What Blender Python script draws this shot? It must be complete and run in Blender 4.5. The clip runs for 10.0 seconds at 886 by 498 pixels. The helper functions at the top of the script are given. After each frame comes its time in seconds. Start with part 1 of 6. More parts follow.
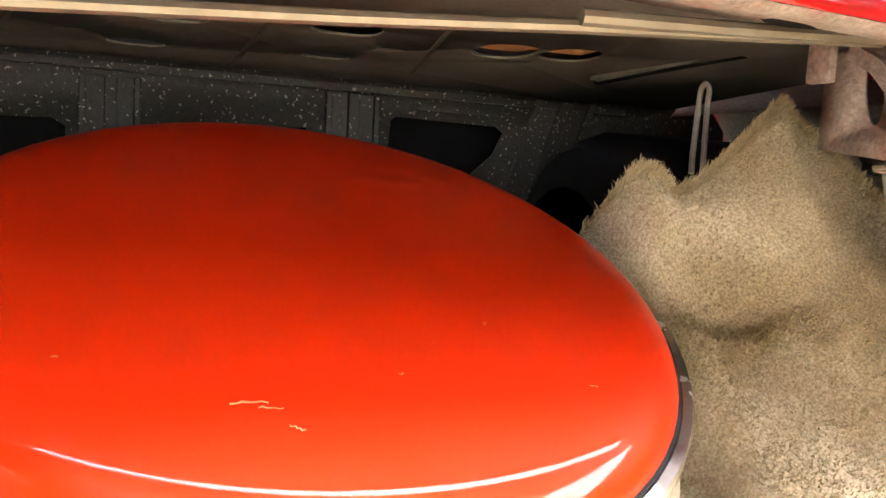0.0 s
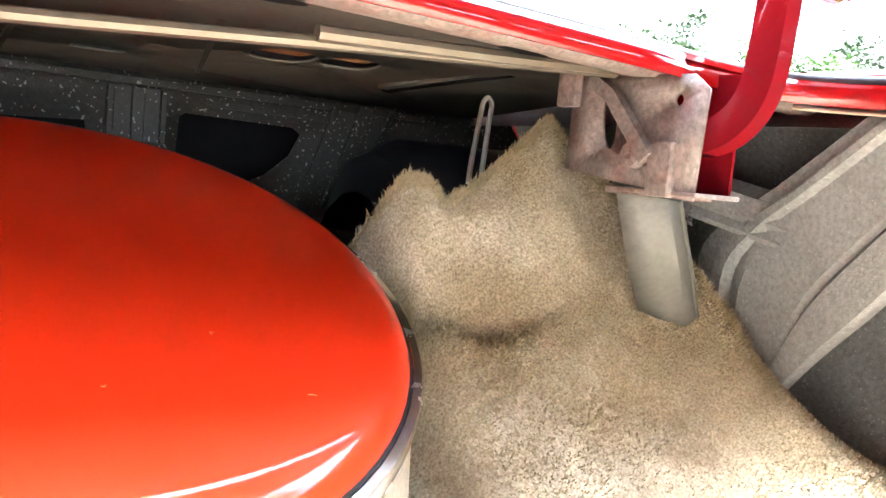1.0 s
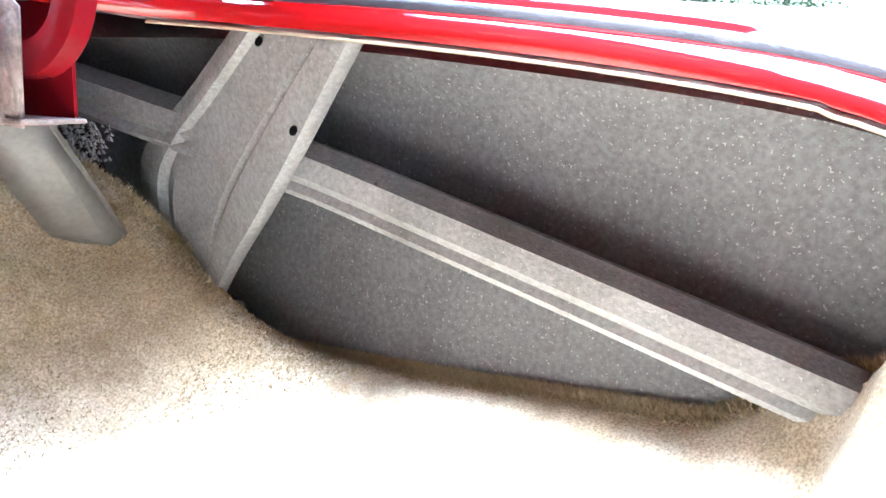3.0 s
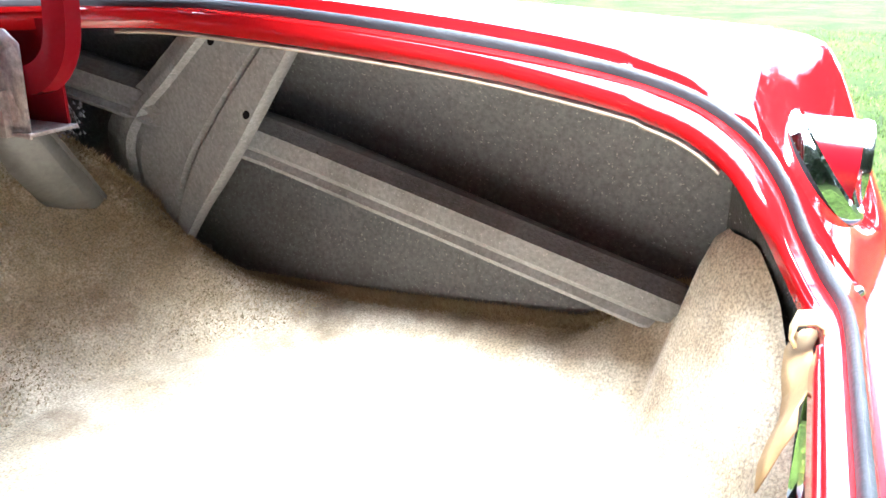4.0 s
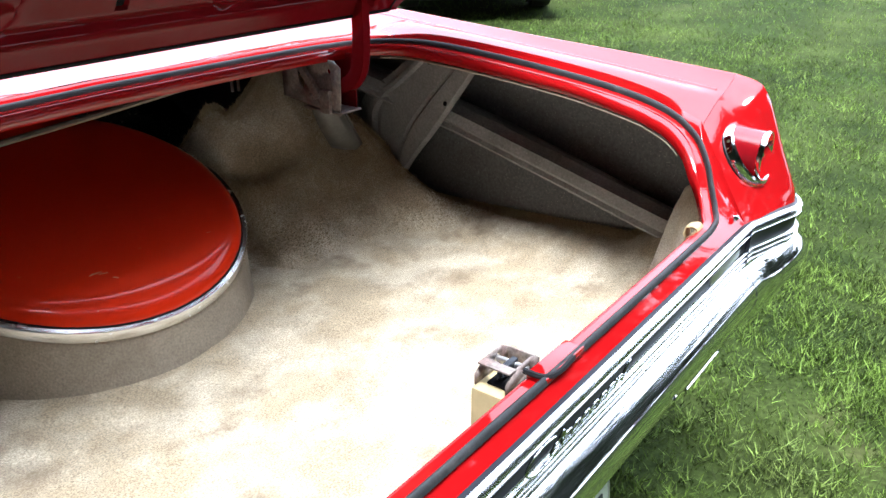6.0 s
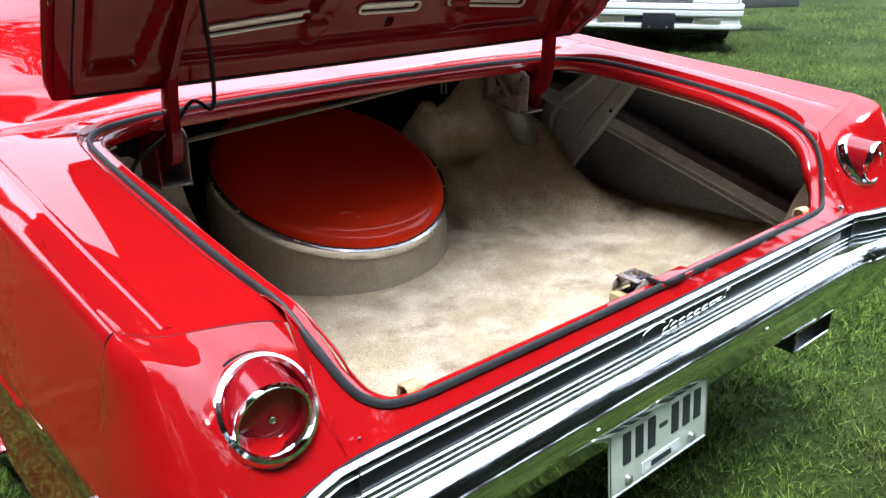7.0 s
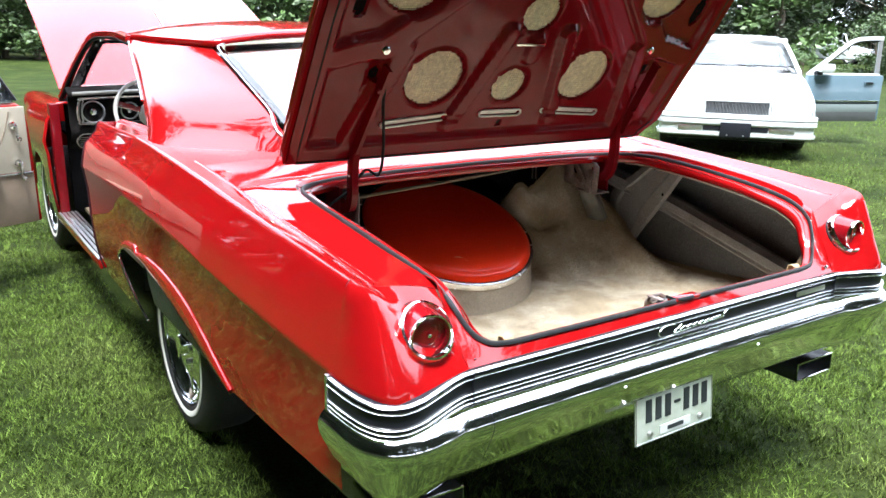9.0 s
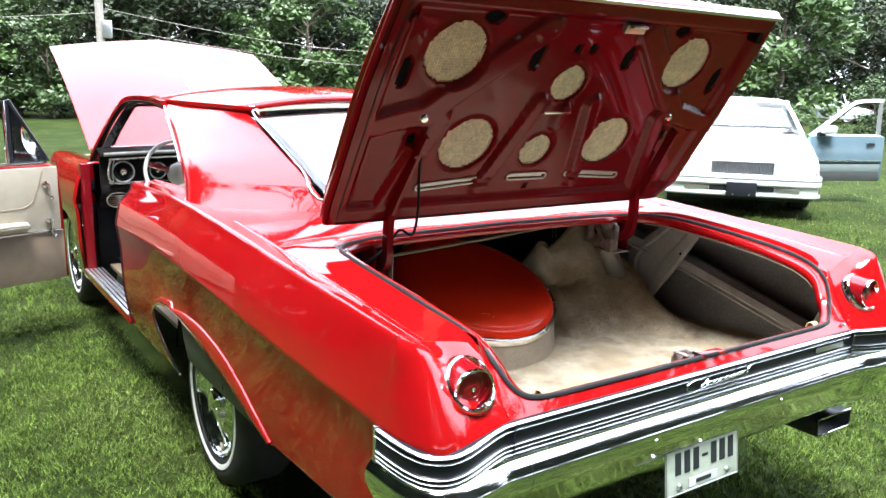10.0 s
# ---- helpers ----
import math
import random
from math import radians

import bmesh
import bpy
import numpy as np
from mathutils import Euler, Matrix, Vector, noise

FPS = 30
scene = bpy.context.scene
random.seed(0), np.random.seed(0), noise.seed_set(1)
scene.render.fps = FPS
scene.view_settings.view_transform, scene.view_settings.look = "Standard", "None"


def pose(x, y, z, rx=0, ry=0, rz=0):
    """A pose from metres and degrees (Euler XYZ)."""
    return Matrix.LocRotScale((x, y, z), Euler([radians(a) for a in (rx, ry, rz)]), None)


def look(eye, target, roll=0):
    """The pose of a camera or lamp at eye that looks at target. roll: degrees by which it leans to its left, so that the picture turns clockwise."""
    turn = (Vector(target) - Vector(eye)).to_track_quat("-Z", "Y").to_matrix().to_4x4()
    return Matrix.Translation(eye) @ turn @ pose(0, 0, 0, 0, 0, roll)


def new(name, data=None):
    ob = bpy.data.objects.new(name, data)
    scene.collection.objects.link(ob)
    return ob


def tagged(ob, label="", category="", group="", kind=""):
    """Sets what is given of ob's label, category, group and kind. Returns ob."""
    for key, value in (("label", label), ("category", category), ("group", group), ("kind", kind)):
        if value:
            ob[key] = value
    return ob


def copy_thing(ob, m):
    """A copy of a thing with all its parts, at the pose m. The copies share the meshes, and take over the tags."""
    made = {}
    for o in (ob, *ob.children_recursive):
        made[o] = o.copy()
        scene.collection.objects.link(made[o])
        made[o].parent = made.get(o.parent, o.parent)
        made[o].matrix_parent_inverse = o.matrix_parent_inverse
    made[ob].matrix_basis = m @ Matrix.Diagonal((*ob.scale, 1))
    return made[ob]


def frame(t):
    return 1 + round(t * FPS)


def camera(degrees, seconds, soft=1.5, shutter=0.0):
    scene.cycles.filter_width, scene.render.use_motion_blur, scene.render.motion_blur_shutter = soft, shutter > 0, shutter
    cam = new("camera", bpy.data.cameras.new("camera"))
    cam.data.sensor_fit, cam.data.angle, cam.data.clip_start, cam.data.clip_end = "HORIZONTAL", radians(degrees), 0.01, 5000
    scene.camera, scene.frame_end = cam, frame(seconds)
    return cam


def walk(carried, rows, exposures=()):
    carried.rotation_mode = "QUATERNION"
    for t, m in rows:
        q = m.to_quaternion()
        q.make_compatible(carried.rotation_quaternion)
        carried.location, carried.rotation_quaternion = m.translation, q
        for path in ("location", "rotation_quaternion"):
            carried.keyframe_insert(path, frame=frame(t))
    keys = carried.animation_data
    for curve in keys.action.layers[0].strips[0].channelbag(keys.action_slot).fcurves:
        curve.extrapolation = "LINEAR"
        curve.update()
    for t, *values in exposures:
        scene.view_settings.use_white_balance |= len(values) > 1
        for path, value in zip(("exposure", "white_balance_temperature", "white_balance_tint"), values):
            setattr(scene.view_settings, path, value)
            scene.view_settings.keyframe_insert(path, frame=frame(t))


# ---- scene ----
cam = camera(58.5, 10.0)
PATH = [
    (0, (-0.168, 0.425, 0.859), (0.623, 2.251, 0.656), 3.0),
    (0.5, (-0.145, 0.409, 0.876), (0.723, 2.2, 0.682), 3.7),
    (1, (-0.086, 0.366, 0.882), (1.026, 2.017, 0.69), 5.3),
    (1.5, (-0.03, 0.318, 0.89), (1.342, 1.759, 0.684), 5.2),
    (2, (0.023, 0.265, 0.888), (1.548, 1.527, 0.6), 3.6),
    (2.5, (0.06, 0.226, 0.882), (1.693, 1.329, 0.537), 2.4),
    (3, (0.087, 0.173, 0.926), (1.803, 1.121, 0.528), 2.0),
    (3.2, (0.07, 0.151, 0.939), (1.854, 0.944, 0.504), 2.3),
    (4.3, (-0.157, 0.046, 1.168), (1.487, 0.861, 0.371), -0.3),
    (4.5, (-0.21, 0.027, 1.226), (1.39, 0.872, 0.375), 0.1),
    (4.8, (-0.293, -0.066, 1.253), (1.266, 0.878, 0.429), 1.0),
    (5, (-0.36, -0.132, 1.292), (1.165, 0.839, 0.437), 1.2),
    (5.2, (-0.427, -0.213, 1.304), (1.073, 0.834, 0.495), 1.6),
    (6.3, (-0.874, -0.462, 1.378), (0.531, 0.678, 0.527), -1.7),
    (6.5, (-0.96, -0.533, 1.391), (0.37, 0.71, 0.562), -1.5),
    (7, (-1.144, -0.715, 1.405), (0.059, 0.687, 0.638), 0.1),
    (7.5, (-1.375, -0.811, 1.406), (-0.159, 0.589, 0.657), -0.4),
    (8, (-1.516, -0.976, 1.426), (-0.361, 0.483, 0.694), 0.6),
    (8.5, (-1.559, -1.184, 1.453), (-0.453, 0.347, 0.793), 1.9),
    (9, (-1.639, -1.292, 1.487), (-0.558, 0.303, 0.95), 1.1),
    (9.5, (-1.74, -1.309, 1.512), (-0.664, 0.318, 1.068), 1.1),
    (10, (-1.769, -1.324, 1.515), (-0.678, 0.304, 1.116), 1.2),
]
walk(cam, [(t, look(eye, target, roll)) for t, eye, target, roll in PATH],
     exposures=[(0.0, 5.0, 6900, 10), (1.0, 5.3, 5900, 10), (2.0, 5.3, 5300, 10), (3.2, 4.88, 5150, 10), (4.3, 3.6, 5700, 10), (5.2, 2.75, 5800, 10), (6.3, 1.8, 5800, 10), (7.0, 1.55, 5900, 10), (8.0, 1.85, 6000, 10), (10.0, 2.18, 6100, 10)])

# ---- light ----
SUN_DIR = Vector((-0.23, -0.28, 0.94)).normalized()      # towards the sun, behind thin cloud
world = bpy.data.worlds.new("sky")
scene.world = world
world.use_nodes = True
wn = world.node_tree.nodes
sky = wn.new("ShaderNodeTexSky")
sky.sky_type = "NISHITA"
sky.sun_disc = False
sky.sun_elevation = math.asin(SUN_DIR.z)
sky.sun_rotation = math.atan2(SUN_DIR.x, SUN_DIR.y)
sky.dust_density = 4.0
sky.ozone_density = 0.6
# thin cloud over the whole sky: the blue is washed out towards white
wash = wn.new("ShaderNodeMixRGB")
wash.inputs[0].default_value = 0.8
wash.inputs[2].default_value = (9.2, 9.8, 10.6, 1)
world.node_tree.links.new(sky.outputs[0], wash.inputs[1])
cloud = wn.new("ShaderNodeTexNoise")
cloud.inputs["Scale"].default_value = 2.2
cloud.inputs["Detail"].default_value = 6
coord = wn.new("ShaderNodeTexCoord")
world.node_tree.links.new(coord.outputs["Generated"], cloud.inputs["Vector"])
ramp = wn.new("ShaderNodeMapRange")
ramp.inputs[1].default_value, ramp.inputs[2].default_value = 0.35, 0.7
ramp.inputs[3].default_value, ramp.inputs[4].default_value = 0.75, 1.12
world.node_tree.links.new(cloud.outputs[0], ramp.inputs[0])
cl = wn.new("ShaderNodeMixRGB")
cl.blend_type = "MULTIPLY"
cl.inputs[0].default_value = 1.0
world.node_tree.links.new(wash.outputs[0], cl.inputs[1])
world.node_tree.links.new(ramp.outputs[0], cl.inputs[2])
# an overcast sky grows brighter towards the zenith
sep = wn.new("ShaderNodeSeparateXYZ")
world.node_tree.links.new(coord.outputs["Generated"], sep.inputs[0])
rise = wn.new("ShaderNodeMapRange")
for n_, v_ in enumerate((0.0, 1.0, 0.75, 1.5)):
    rise.inputs[n_ + 1].default_value = v_
world.node_tree.links.new(sep.outputs[2], rise.inputs[0])
over = wn.new("ShaderNodeMixRGB")
over.blend_type = "MULTIPLY"
over.inputs[0].default_value = 1.0
world.node_tree.links.new(cl.outputs[0], over.inputs[1])
world.node_tree.links.new(rise.outputs[0], over.inputs[2])
wn["Background"].inputs[1].default_value = 0.135
world.node_tree.links.new(over.outputs[0], wn["Background"].inputs[0])

sun = new("sun", bpy.data.lights.new("sun", "SUN"))
sun.data.energy, sun.data.angle, sun.data.color = 3.2, radians(22), (1.0, 0.975, 0.94)
sun.matrix_world = look(SUN_DIR * 50, (0, 0, 0))


# ---- materials ----
def material(name, color, rough=0.5, metal=0.0, coat=0.0, var=0.0, scale=8.0, fine=0.0, fine_scale=120.0, bump=0.0, bump_scale=60.0,
             color2=None, blend=(0.4, 0.62), spec=0.5, stain=None, stain_scale=3.0, stain_at=(0.55, 0.75), flecks=None, fleck_scale=250.0,
             fleck_at=0.73, obj_random=0.0, transmission=0.0, alpha=1.0, rough_var=0.0, sheen=0.0, coat_ior=1.5, island=0.0, glass_ior=1.5):
    """A procedural surface: base colour, a second colour in broad patches, fine grain, stains, light flecks and relief."""
    m = bpy.data.materials.new(name)
    m.use_nodes = True
    nt = m.node_tree
    b = nt.nodes["Principled BSDF"]
    link = nt.links.new
    tc = nt.nodes.new("ShaderNodeTexCoord")

    def noise_tex(sc, detail=4.0, rgh=0.55):
        n = nt.nodes.new("ShaderNodeTexNoise")
        n.inputs["Scale"].default_value, n.inputs["Detail"].default_value, n.inputs["Roughness"].default_value = sc, detail, rgh
        link(tc.outputs["Object"], n.inputs["Vector"])
        return n.outputs["Fac"]

    def ranged(sock, a, z, lo=0.0, hi=1.0):
        r = nt.nodes.new("ShaderNodeMapRange")
        for k, v in enumerate((a, z, lo, hi)):
            r.inputs[k + 1].default_value = v
        link(sock, r.inputs[0])
        return r.outputs[0]

    def mixed(fac, a, c, kind="MIX"):
        x = nt.nodes.new("ShaderNodeMixRGB")
        x.blend_type = kind
        for i, v in ((0, fac), (1, a), (2, c)):
            if isinstance(v, (int, float)):
                x.inputs[i].default_value = v if i == 0 else (v, v, v, 1)
            elif isinstance(v, tuple):
                x.inputs[i].default_value = (*v[:3], 1)
            else:
                link(v, x.inputs[i])
        return x.outputs[0]

    col = None
    base = tuple(color)
    if color2:
        col = mixed(ranged(noise_tex(scale, 5), *blend), base, tuple(color2))
    if var:
        col = mixed(1.0, col or base, ranged(noise_tex(scale * 1.7, 5), 0.3, 0.7, 1 - var, 1 + var), "MULTIPLY")
    if fine:
        col = mixed(1.0, col or base, ranged(noise_tex(fine_scale, 2), 0.3, 0.7, 1 - fine, 1 + fine), "MULTIPLY")
    if stain:
        col = mixed(ranged(noise_tex(stain_scale, 6, 0.65), *stain_at, 0.0, 0.85), col or base, tuple(stain))
    if flecks:
        col = mixed(ranged(noise_tex(fleck_scale, 1), fleck_at, fleck_at + 0.03), col or base, tuple(flecks))
    if obj_random:
        info = nt.nodes.new("ShaderNodeObjectInfo")
        col = mixed(1.0, col or base, ranged(info.outputs["Random"], 0, 1, 1 - obj_random, 1 + obj_random), "MULTIPLY")
    if island:
        geo = nt.nodes.new("ShaderNodeNewGeometry")
        col = mixed(1.0, col or base, ranged(geo.outputs["Random Per Island"], 0, 1, 1 - island, 1 + island), "MULTIPLY")
    if col is None:
        b.inputs["Base Color"].default_value = (*base, 1)
    else:
        link(col, b.inputs["Base Color"])
    b.inputs["Roughness"].default_value, b.inputs["Metallic"].default_value = rough, metal
    if rough_var:
        link(ranged(noise_tex(scale * 2.3, 4), 0.3, 0.7, max(0.02, rough - rough_var), rough + rough_var), b.inputs["Roughness"])
    b.inputs["Specular IOR Level"].default_value = spec
    b.inputs["Coat Weight"].default_value, b.inputs["Coat Roughness"].default_value, b.inputs["Coat IOR"].default_value = coat, 0.03, coat_ior
    b.inputs["Transmission Weight"].default_value = transmission
    b.inputs["Alpha"].default_value = alpha
    b.inputs["IOR"].default_value = glass_ior
    if sheen:
        b.inputs["Sheen Weight"].default_value = sheen
    if bump:
        bp = nt.nodes.new("ShaderNodeBump")
        bp.inputs["Strength"].default_value, bp.inputs["Distance"].default_value = bump, 0.004
        link(noise_tex(bump_scale, 3), bp.inputs["Height"])
        link(bp.outputs[0], b.inputs["Normal"])
    return m


RED = material("red_paint", (0.30, 0.004, 0.005), 0.5, coat=1.0, var=0.05, scale=3, spec=0.0, coat_ior=1.64)
# body red with shade put in, for lid inside, hinges and pillars
RED_SHADED = material("red_paint_shaded", (0.155, 0.005, 0.009), 0.28, coat=0.5, spec=0.0, coat_ior=1.45, var=0.12, scale=6, stain=(0.11, 0.005, 0.006), stain_scale=5, rough_var=0.1)
CAP_RED = material("red_gloss_cover", (0.60, 0.022, 0.002), 0.4, coat=0.4, var=0.04, scale=4, spec=0.08)
CHROME = material("chrome", (0.82, 0.83, 0.85), 0.06, metal=1.0, var=0.05, scale=9, rough_var=0.04)
STEEL = material("bright_trim", (0.72, 0.73, 0.75), 0.16, metal=1.0, var=0.06, scale=12, rough_var=0.08)
ALU = material("dull_aluminium", (0.62, 0.62, 0.63), 0.34, metal=1.0, var=0.1, scale=15)
RUBBER = material("black_rubber", (0.012, 0.012, 0.013), 0.6, spec=0.1, var=0.2, scale=20, bump=0.2, bump_scale=180)
TYRE = material("tyre_rubber", (0.02, 0.02, 0.021), 0.7, var=0.25, scale=14, bump=0.3, bump_scale=90, stain=(0.05, 0.045, 0.035), stain_scale=9)
WHITEWALL = material("whitewall", (0.72, 0.72, 0.68), 0.55, var=0.06, scale=20)
SEAL = material("weathered_rubber", (0.022, 0.023, 0.025), 0.48, spec=0.3, var=0.25, scale=14, bump=0.2, bump_scale=160, stain=(0.06, 0.058, 0.055), stain_scale=12, stain_at=(0.6, 0.75))
TRIM_BLACK = material("satin_black", (0.016, 0.018, 0.024), 0.35, spec=0.25, var=0.15, scale=14)
# near-black that stands in for shade in holes, wells and enclosed spaces
SHADE_BLACK = material("shade_black", (0.010, 0.010, 0.011), 0.9, spec=0.0, var=0.3, scale=5)
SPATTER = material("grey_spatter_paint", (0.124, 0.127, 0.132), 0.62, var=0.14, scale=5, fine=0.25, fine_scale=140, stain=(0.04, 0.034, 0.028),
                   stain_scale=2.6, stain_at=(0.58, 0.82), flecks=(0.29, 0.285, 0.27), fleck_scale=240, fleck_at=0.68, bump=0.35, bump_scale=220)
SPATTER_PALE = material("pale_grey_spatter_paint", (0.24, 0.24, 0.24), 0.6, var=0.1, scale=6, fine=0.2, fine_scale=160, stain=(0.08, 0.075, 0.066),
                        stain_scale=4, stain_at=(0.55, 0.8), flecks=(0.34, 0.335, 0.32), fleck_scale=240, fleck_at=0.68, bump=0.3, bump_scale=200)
# shelf, rod and bulkhead colours are lowered to carry the boot's deep shade
SHELF = material("shade_darkened_shelf_metal", (0.034, 0.028, 0.023), 0.6, var=0.2, scale=5, fine=0.2, fine_scale=120, stain=(0.03, 0.024, 0.02), stain_scale=4, bump=0.15, bump_scale=90)
ROD = material("shade_darkened_spring_steel", (0.15, 0.13, 0.10), 0.42, metal=0.55, var=0.15, scale=18, stain=(0.24, 0.17, 0.11), stain_scale=9, stain_at=(0.6, 0.7))
BULK = material("shade_darkened_spatter_paint", (0.030, 0.030, 0.027), 0.6, var=0.2, scale=6, fine=0.3, fine_scale=150, stain=(0.03, 0.026, 0.02), stain_scale=5, flecks=(0.34, 0.34, 0.30), fleck_scale=170, fleck_at=0.67, bump=0.4, bump_scale=190)
THREAD = material("cream_thread", (0.80, 0.74, 0.56), 0.7, var=0.15, scale=30)
PRIMER = material("grey_green_metal", (0.13, 0.127, 0.112), 0.5, var=0.14, scale=9, fine=0.12, stain=(0.07, 0.065, 0.055), stain_scale=6, bump=0.15)
OVERSPRAY = material("overspray_hinge_metal", (0.20, 0.165, 0.15), 0.55, var=0.2, scale=22, fine=0.3, fine_scale=180, color2=(0.19, 0.10, 0.088),
                     blend=(0.5, 0.72), stain=(0.08, 0.065, 0.055), stain_scale=18, bump=0.4, bump_scale=160)
CREAM_EDGE = material("old_cream_sealer", (0.34, 0.28, 0.20), 0.6, var=0.2, scale=25, stain=(0.2, 0.15, 0.1), stain_scale=20, bump=0.4, bump_scale=120)
CARPET = material("tan_carpet", (0.315, 0.256, 0.17), 0.95, var=0.16, scale=7, fine=0.4, fine_scale=320, color2=(0.44, 0.385, 0.29), blend=(0.40, 0.62),
                  stain=(0.17, 0.13, 0.085), stain_scale=7.5, stain_at=(0.53, 0.70), bump=0.5, bump_scale=260, sheen=0.15, spec=0.15)
PILE = material("tan_carpet_pile", (0.36, 0.292, 0.188), 0.95, var=0.12, scale=5, fine=0.12, fine_scale=200, spec=0.05, island=0.18)
DRUM = material("beige_drum_vinyl", (0.28, 0.24, 0.185), 0.5, var=0.1, scale=6, fine=0.2, fine_scale=220, bump=0.5, bump_scale=260,
                stain=(0.17, 0.14, 0.10), stain_scale=5)
CREAM = material("cream_plastic", (0.46, 0.37, 0.20), 0.5, var=0.1, scale=20, stain=(0.4, 0.3, 0.15), stain_scale=15)
CARDBOARD = material("brown_cardboard", (0.34, 0.15, 0.06), 0.8, var=0.15, scale=15, fine=0.15)
KRAFT = material("tan_paper", (0.24, 0.15, 0.06), 0.75, var=0.15, scale=15, fine=0.1)
MESH_CLOTH = material("gold_mesh_cloth", (0.85, 0.79, 0.60), 0.6, var=0.2, scale=14, fine=0.3, fine_scale=90, bump=0.9, bump_scale=140)
GLASS = material("window_glass", (0.92, 0.96, 0.97), 0.02, transmission=1.0)
BAND = material("polished_band_metal", (0.80, 0.80, 0.80), 0.20, metal=1.0, var=0.08, scale=14, rough_var=0.1)
WIRE = material("pale_wire", (0.62, 0.60, 0.56), 0.3, metal=0.3, var=0.1, scale=30)
REAR_GLASS = material("rear_window_glass", (0.90, 0.95, 0.97), 0.02, transmission=1.0, glass_ior=1.95)
LENS = material("red_lens", (0.22, 0.004, 0.008), 0.15, coat=0.4, var=0.06, scale=30)
PLATE = material("plate_white_green", (0.50, 0.56, 0.49), 0.35, var=0.05, scale=20, color2=(0.43, 0.50, 0.41))
INK = material("plate_ink", (0.02, 0.025, 0.03), 0.5)
VINYL_BEIGE = material("beige_vinyl", (0.42, 0.38, 0.30), 0.5, var=0.06, scale=8, bump=0.2, bump_scale=240)
VINYL_BROWN = material("brown_vinyl", (0.22, 0.17, 0.12), 0.55, var=0.1, scale=8, bump=0.2, bump_scale=240)
DASH_PAD = material("worn_grey_dash_pad", (0.16, 0.16, 0.15), 0.4, var=0.12, scale=10, bump=0.15, bump_scale=200)
DASH = material("dark_dash", (0.012, 0.011, 0.011), 0.6, spec=0.0, var=0.2, scale=10)
CREAM_WHEEL = material("pale_wheel_rim", (0.55, 0.55, 0.52), 0.3, var=0.05, scale=10)
WHITE_PAINT = material("white_paint", (0.62, 0.66, 0.67), 0.2, coat=0.8, var=0.03, scale=3)
BLUE_PAINT = material("pale_blue_paint", (0.125, 0.19, 0.235), 0.2, coat=0.8, var=0.04, scale=3)
DARK_BAND = material("dark_grey_band", (0.05, 0.055, 0.055), 0.5, var=0.1, scale=6)
DOOR_GREY = material("grey_green_band", (0.17, 0.21, 0.21), 0.4, coat=0.3, var=0.05, scale=4)
GREY_PLASTIC = material("grey_plastic", (0.22, 0.23, 0.24), 0.45, var=0.08, scale=12)
BARK = material("bark", (0.13, 0.105, 0.08), 0.9, var=0.3, scale=9, fine=0.3, fine_scale=60, bump=0.8, bump_scale=40)
LEAF = material("leaves", (0.018, 0.032, 0.008), 0.5, var=0.45, scale=0.8, fine=0.4, fine_scale=7, obj_random=0.25)
LEAF_LIGHT = material("light_leaves", (0.055, 0.10, 0.025), 0.5, var=0.4, scale=1.2, fine=0.4, fine_scale=9, obj_random=0.2)
WOODPOLE = material("grey_pole_wood", (0.30, 0.28, 0.25), 0.85, var=0.2, scale=10, fine=0.2)
# ground colour darkened to give the shade in gaps between blades
GRASS_SHEET = material("shade_dark_grass_ground", (0.017, 0.027, 0.006), 0.9, spec=0.05, var=0.3, scale=1.3, fine=0.45, fine_scale=55, color2=(0.030, 0.042, 0.010), blend=(0.42, 0.62),
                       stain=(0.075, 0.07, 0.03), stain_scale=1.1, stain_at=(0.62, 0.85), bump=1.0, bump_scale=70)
BLADE = material("grass_blades", (0.096, 0.148, 0.027), 0.7, spec=0.15, island=0.9, var=0.35, scale=1.5, fine=0.5, fine_scale=45, color2=(0.115, 0.155, 0.040), blend=(0.5, 0.68),
                 stain=(0.19, 0.17, 0.07), stain_scale=2.2, stain_at=(0.68, 0.85))


# ---- mesh helpers ----
def sharpen(bm, degrees=38):
    bm.normal_update()
    for f in bm.faces:
        f.smooth = True
    lim = radians(degrees)
    for e in bm.edges:
        if len(e.link_faces) == 2 and e.calc_face_angle(0) > lim:
            e.smooth = False


def part(name, bm, mat, parent=None, label="", degrees=38, thick=0.0, bevel=0.0, offset=-1.0):
    """One bmesh as ONE mesh object, under a thing or a part."""
    sharpen(bm, degrees)
    me = bpy.data.meshes.new(name)
    bm.to_mesh(me)
    bm.free()
    me.materials.append(mat)
    ob = new(name, me)
    if parent is not None:
        ob.parent = parent
        ob.matrix_parent_inverse = parent.matrix_world.inverted() if parent.matrix_world != Matrix() else Matrix()
    if thick:
        md = ob.modifiers.new("thickness", "SOLIDIFY")
        md.thickness, md.offset = thick, offset
    if bevel:
        md = ob.modifiers.new("edges", "BEVEL")
        md.width, md.segments, md.limit_method = bevel, 2, "ANGLE"
    if label:
        tagged(ob, label)
    return ob


def thing(name, at, label, category, group="", kind=""):
    ob = new(name)
    ob.location = at
    ob.empty_display_size = 0.1
    bpy.context.view_layer.update()
    return tagged(ob, label, category, group, kind)


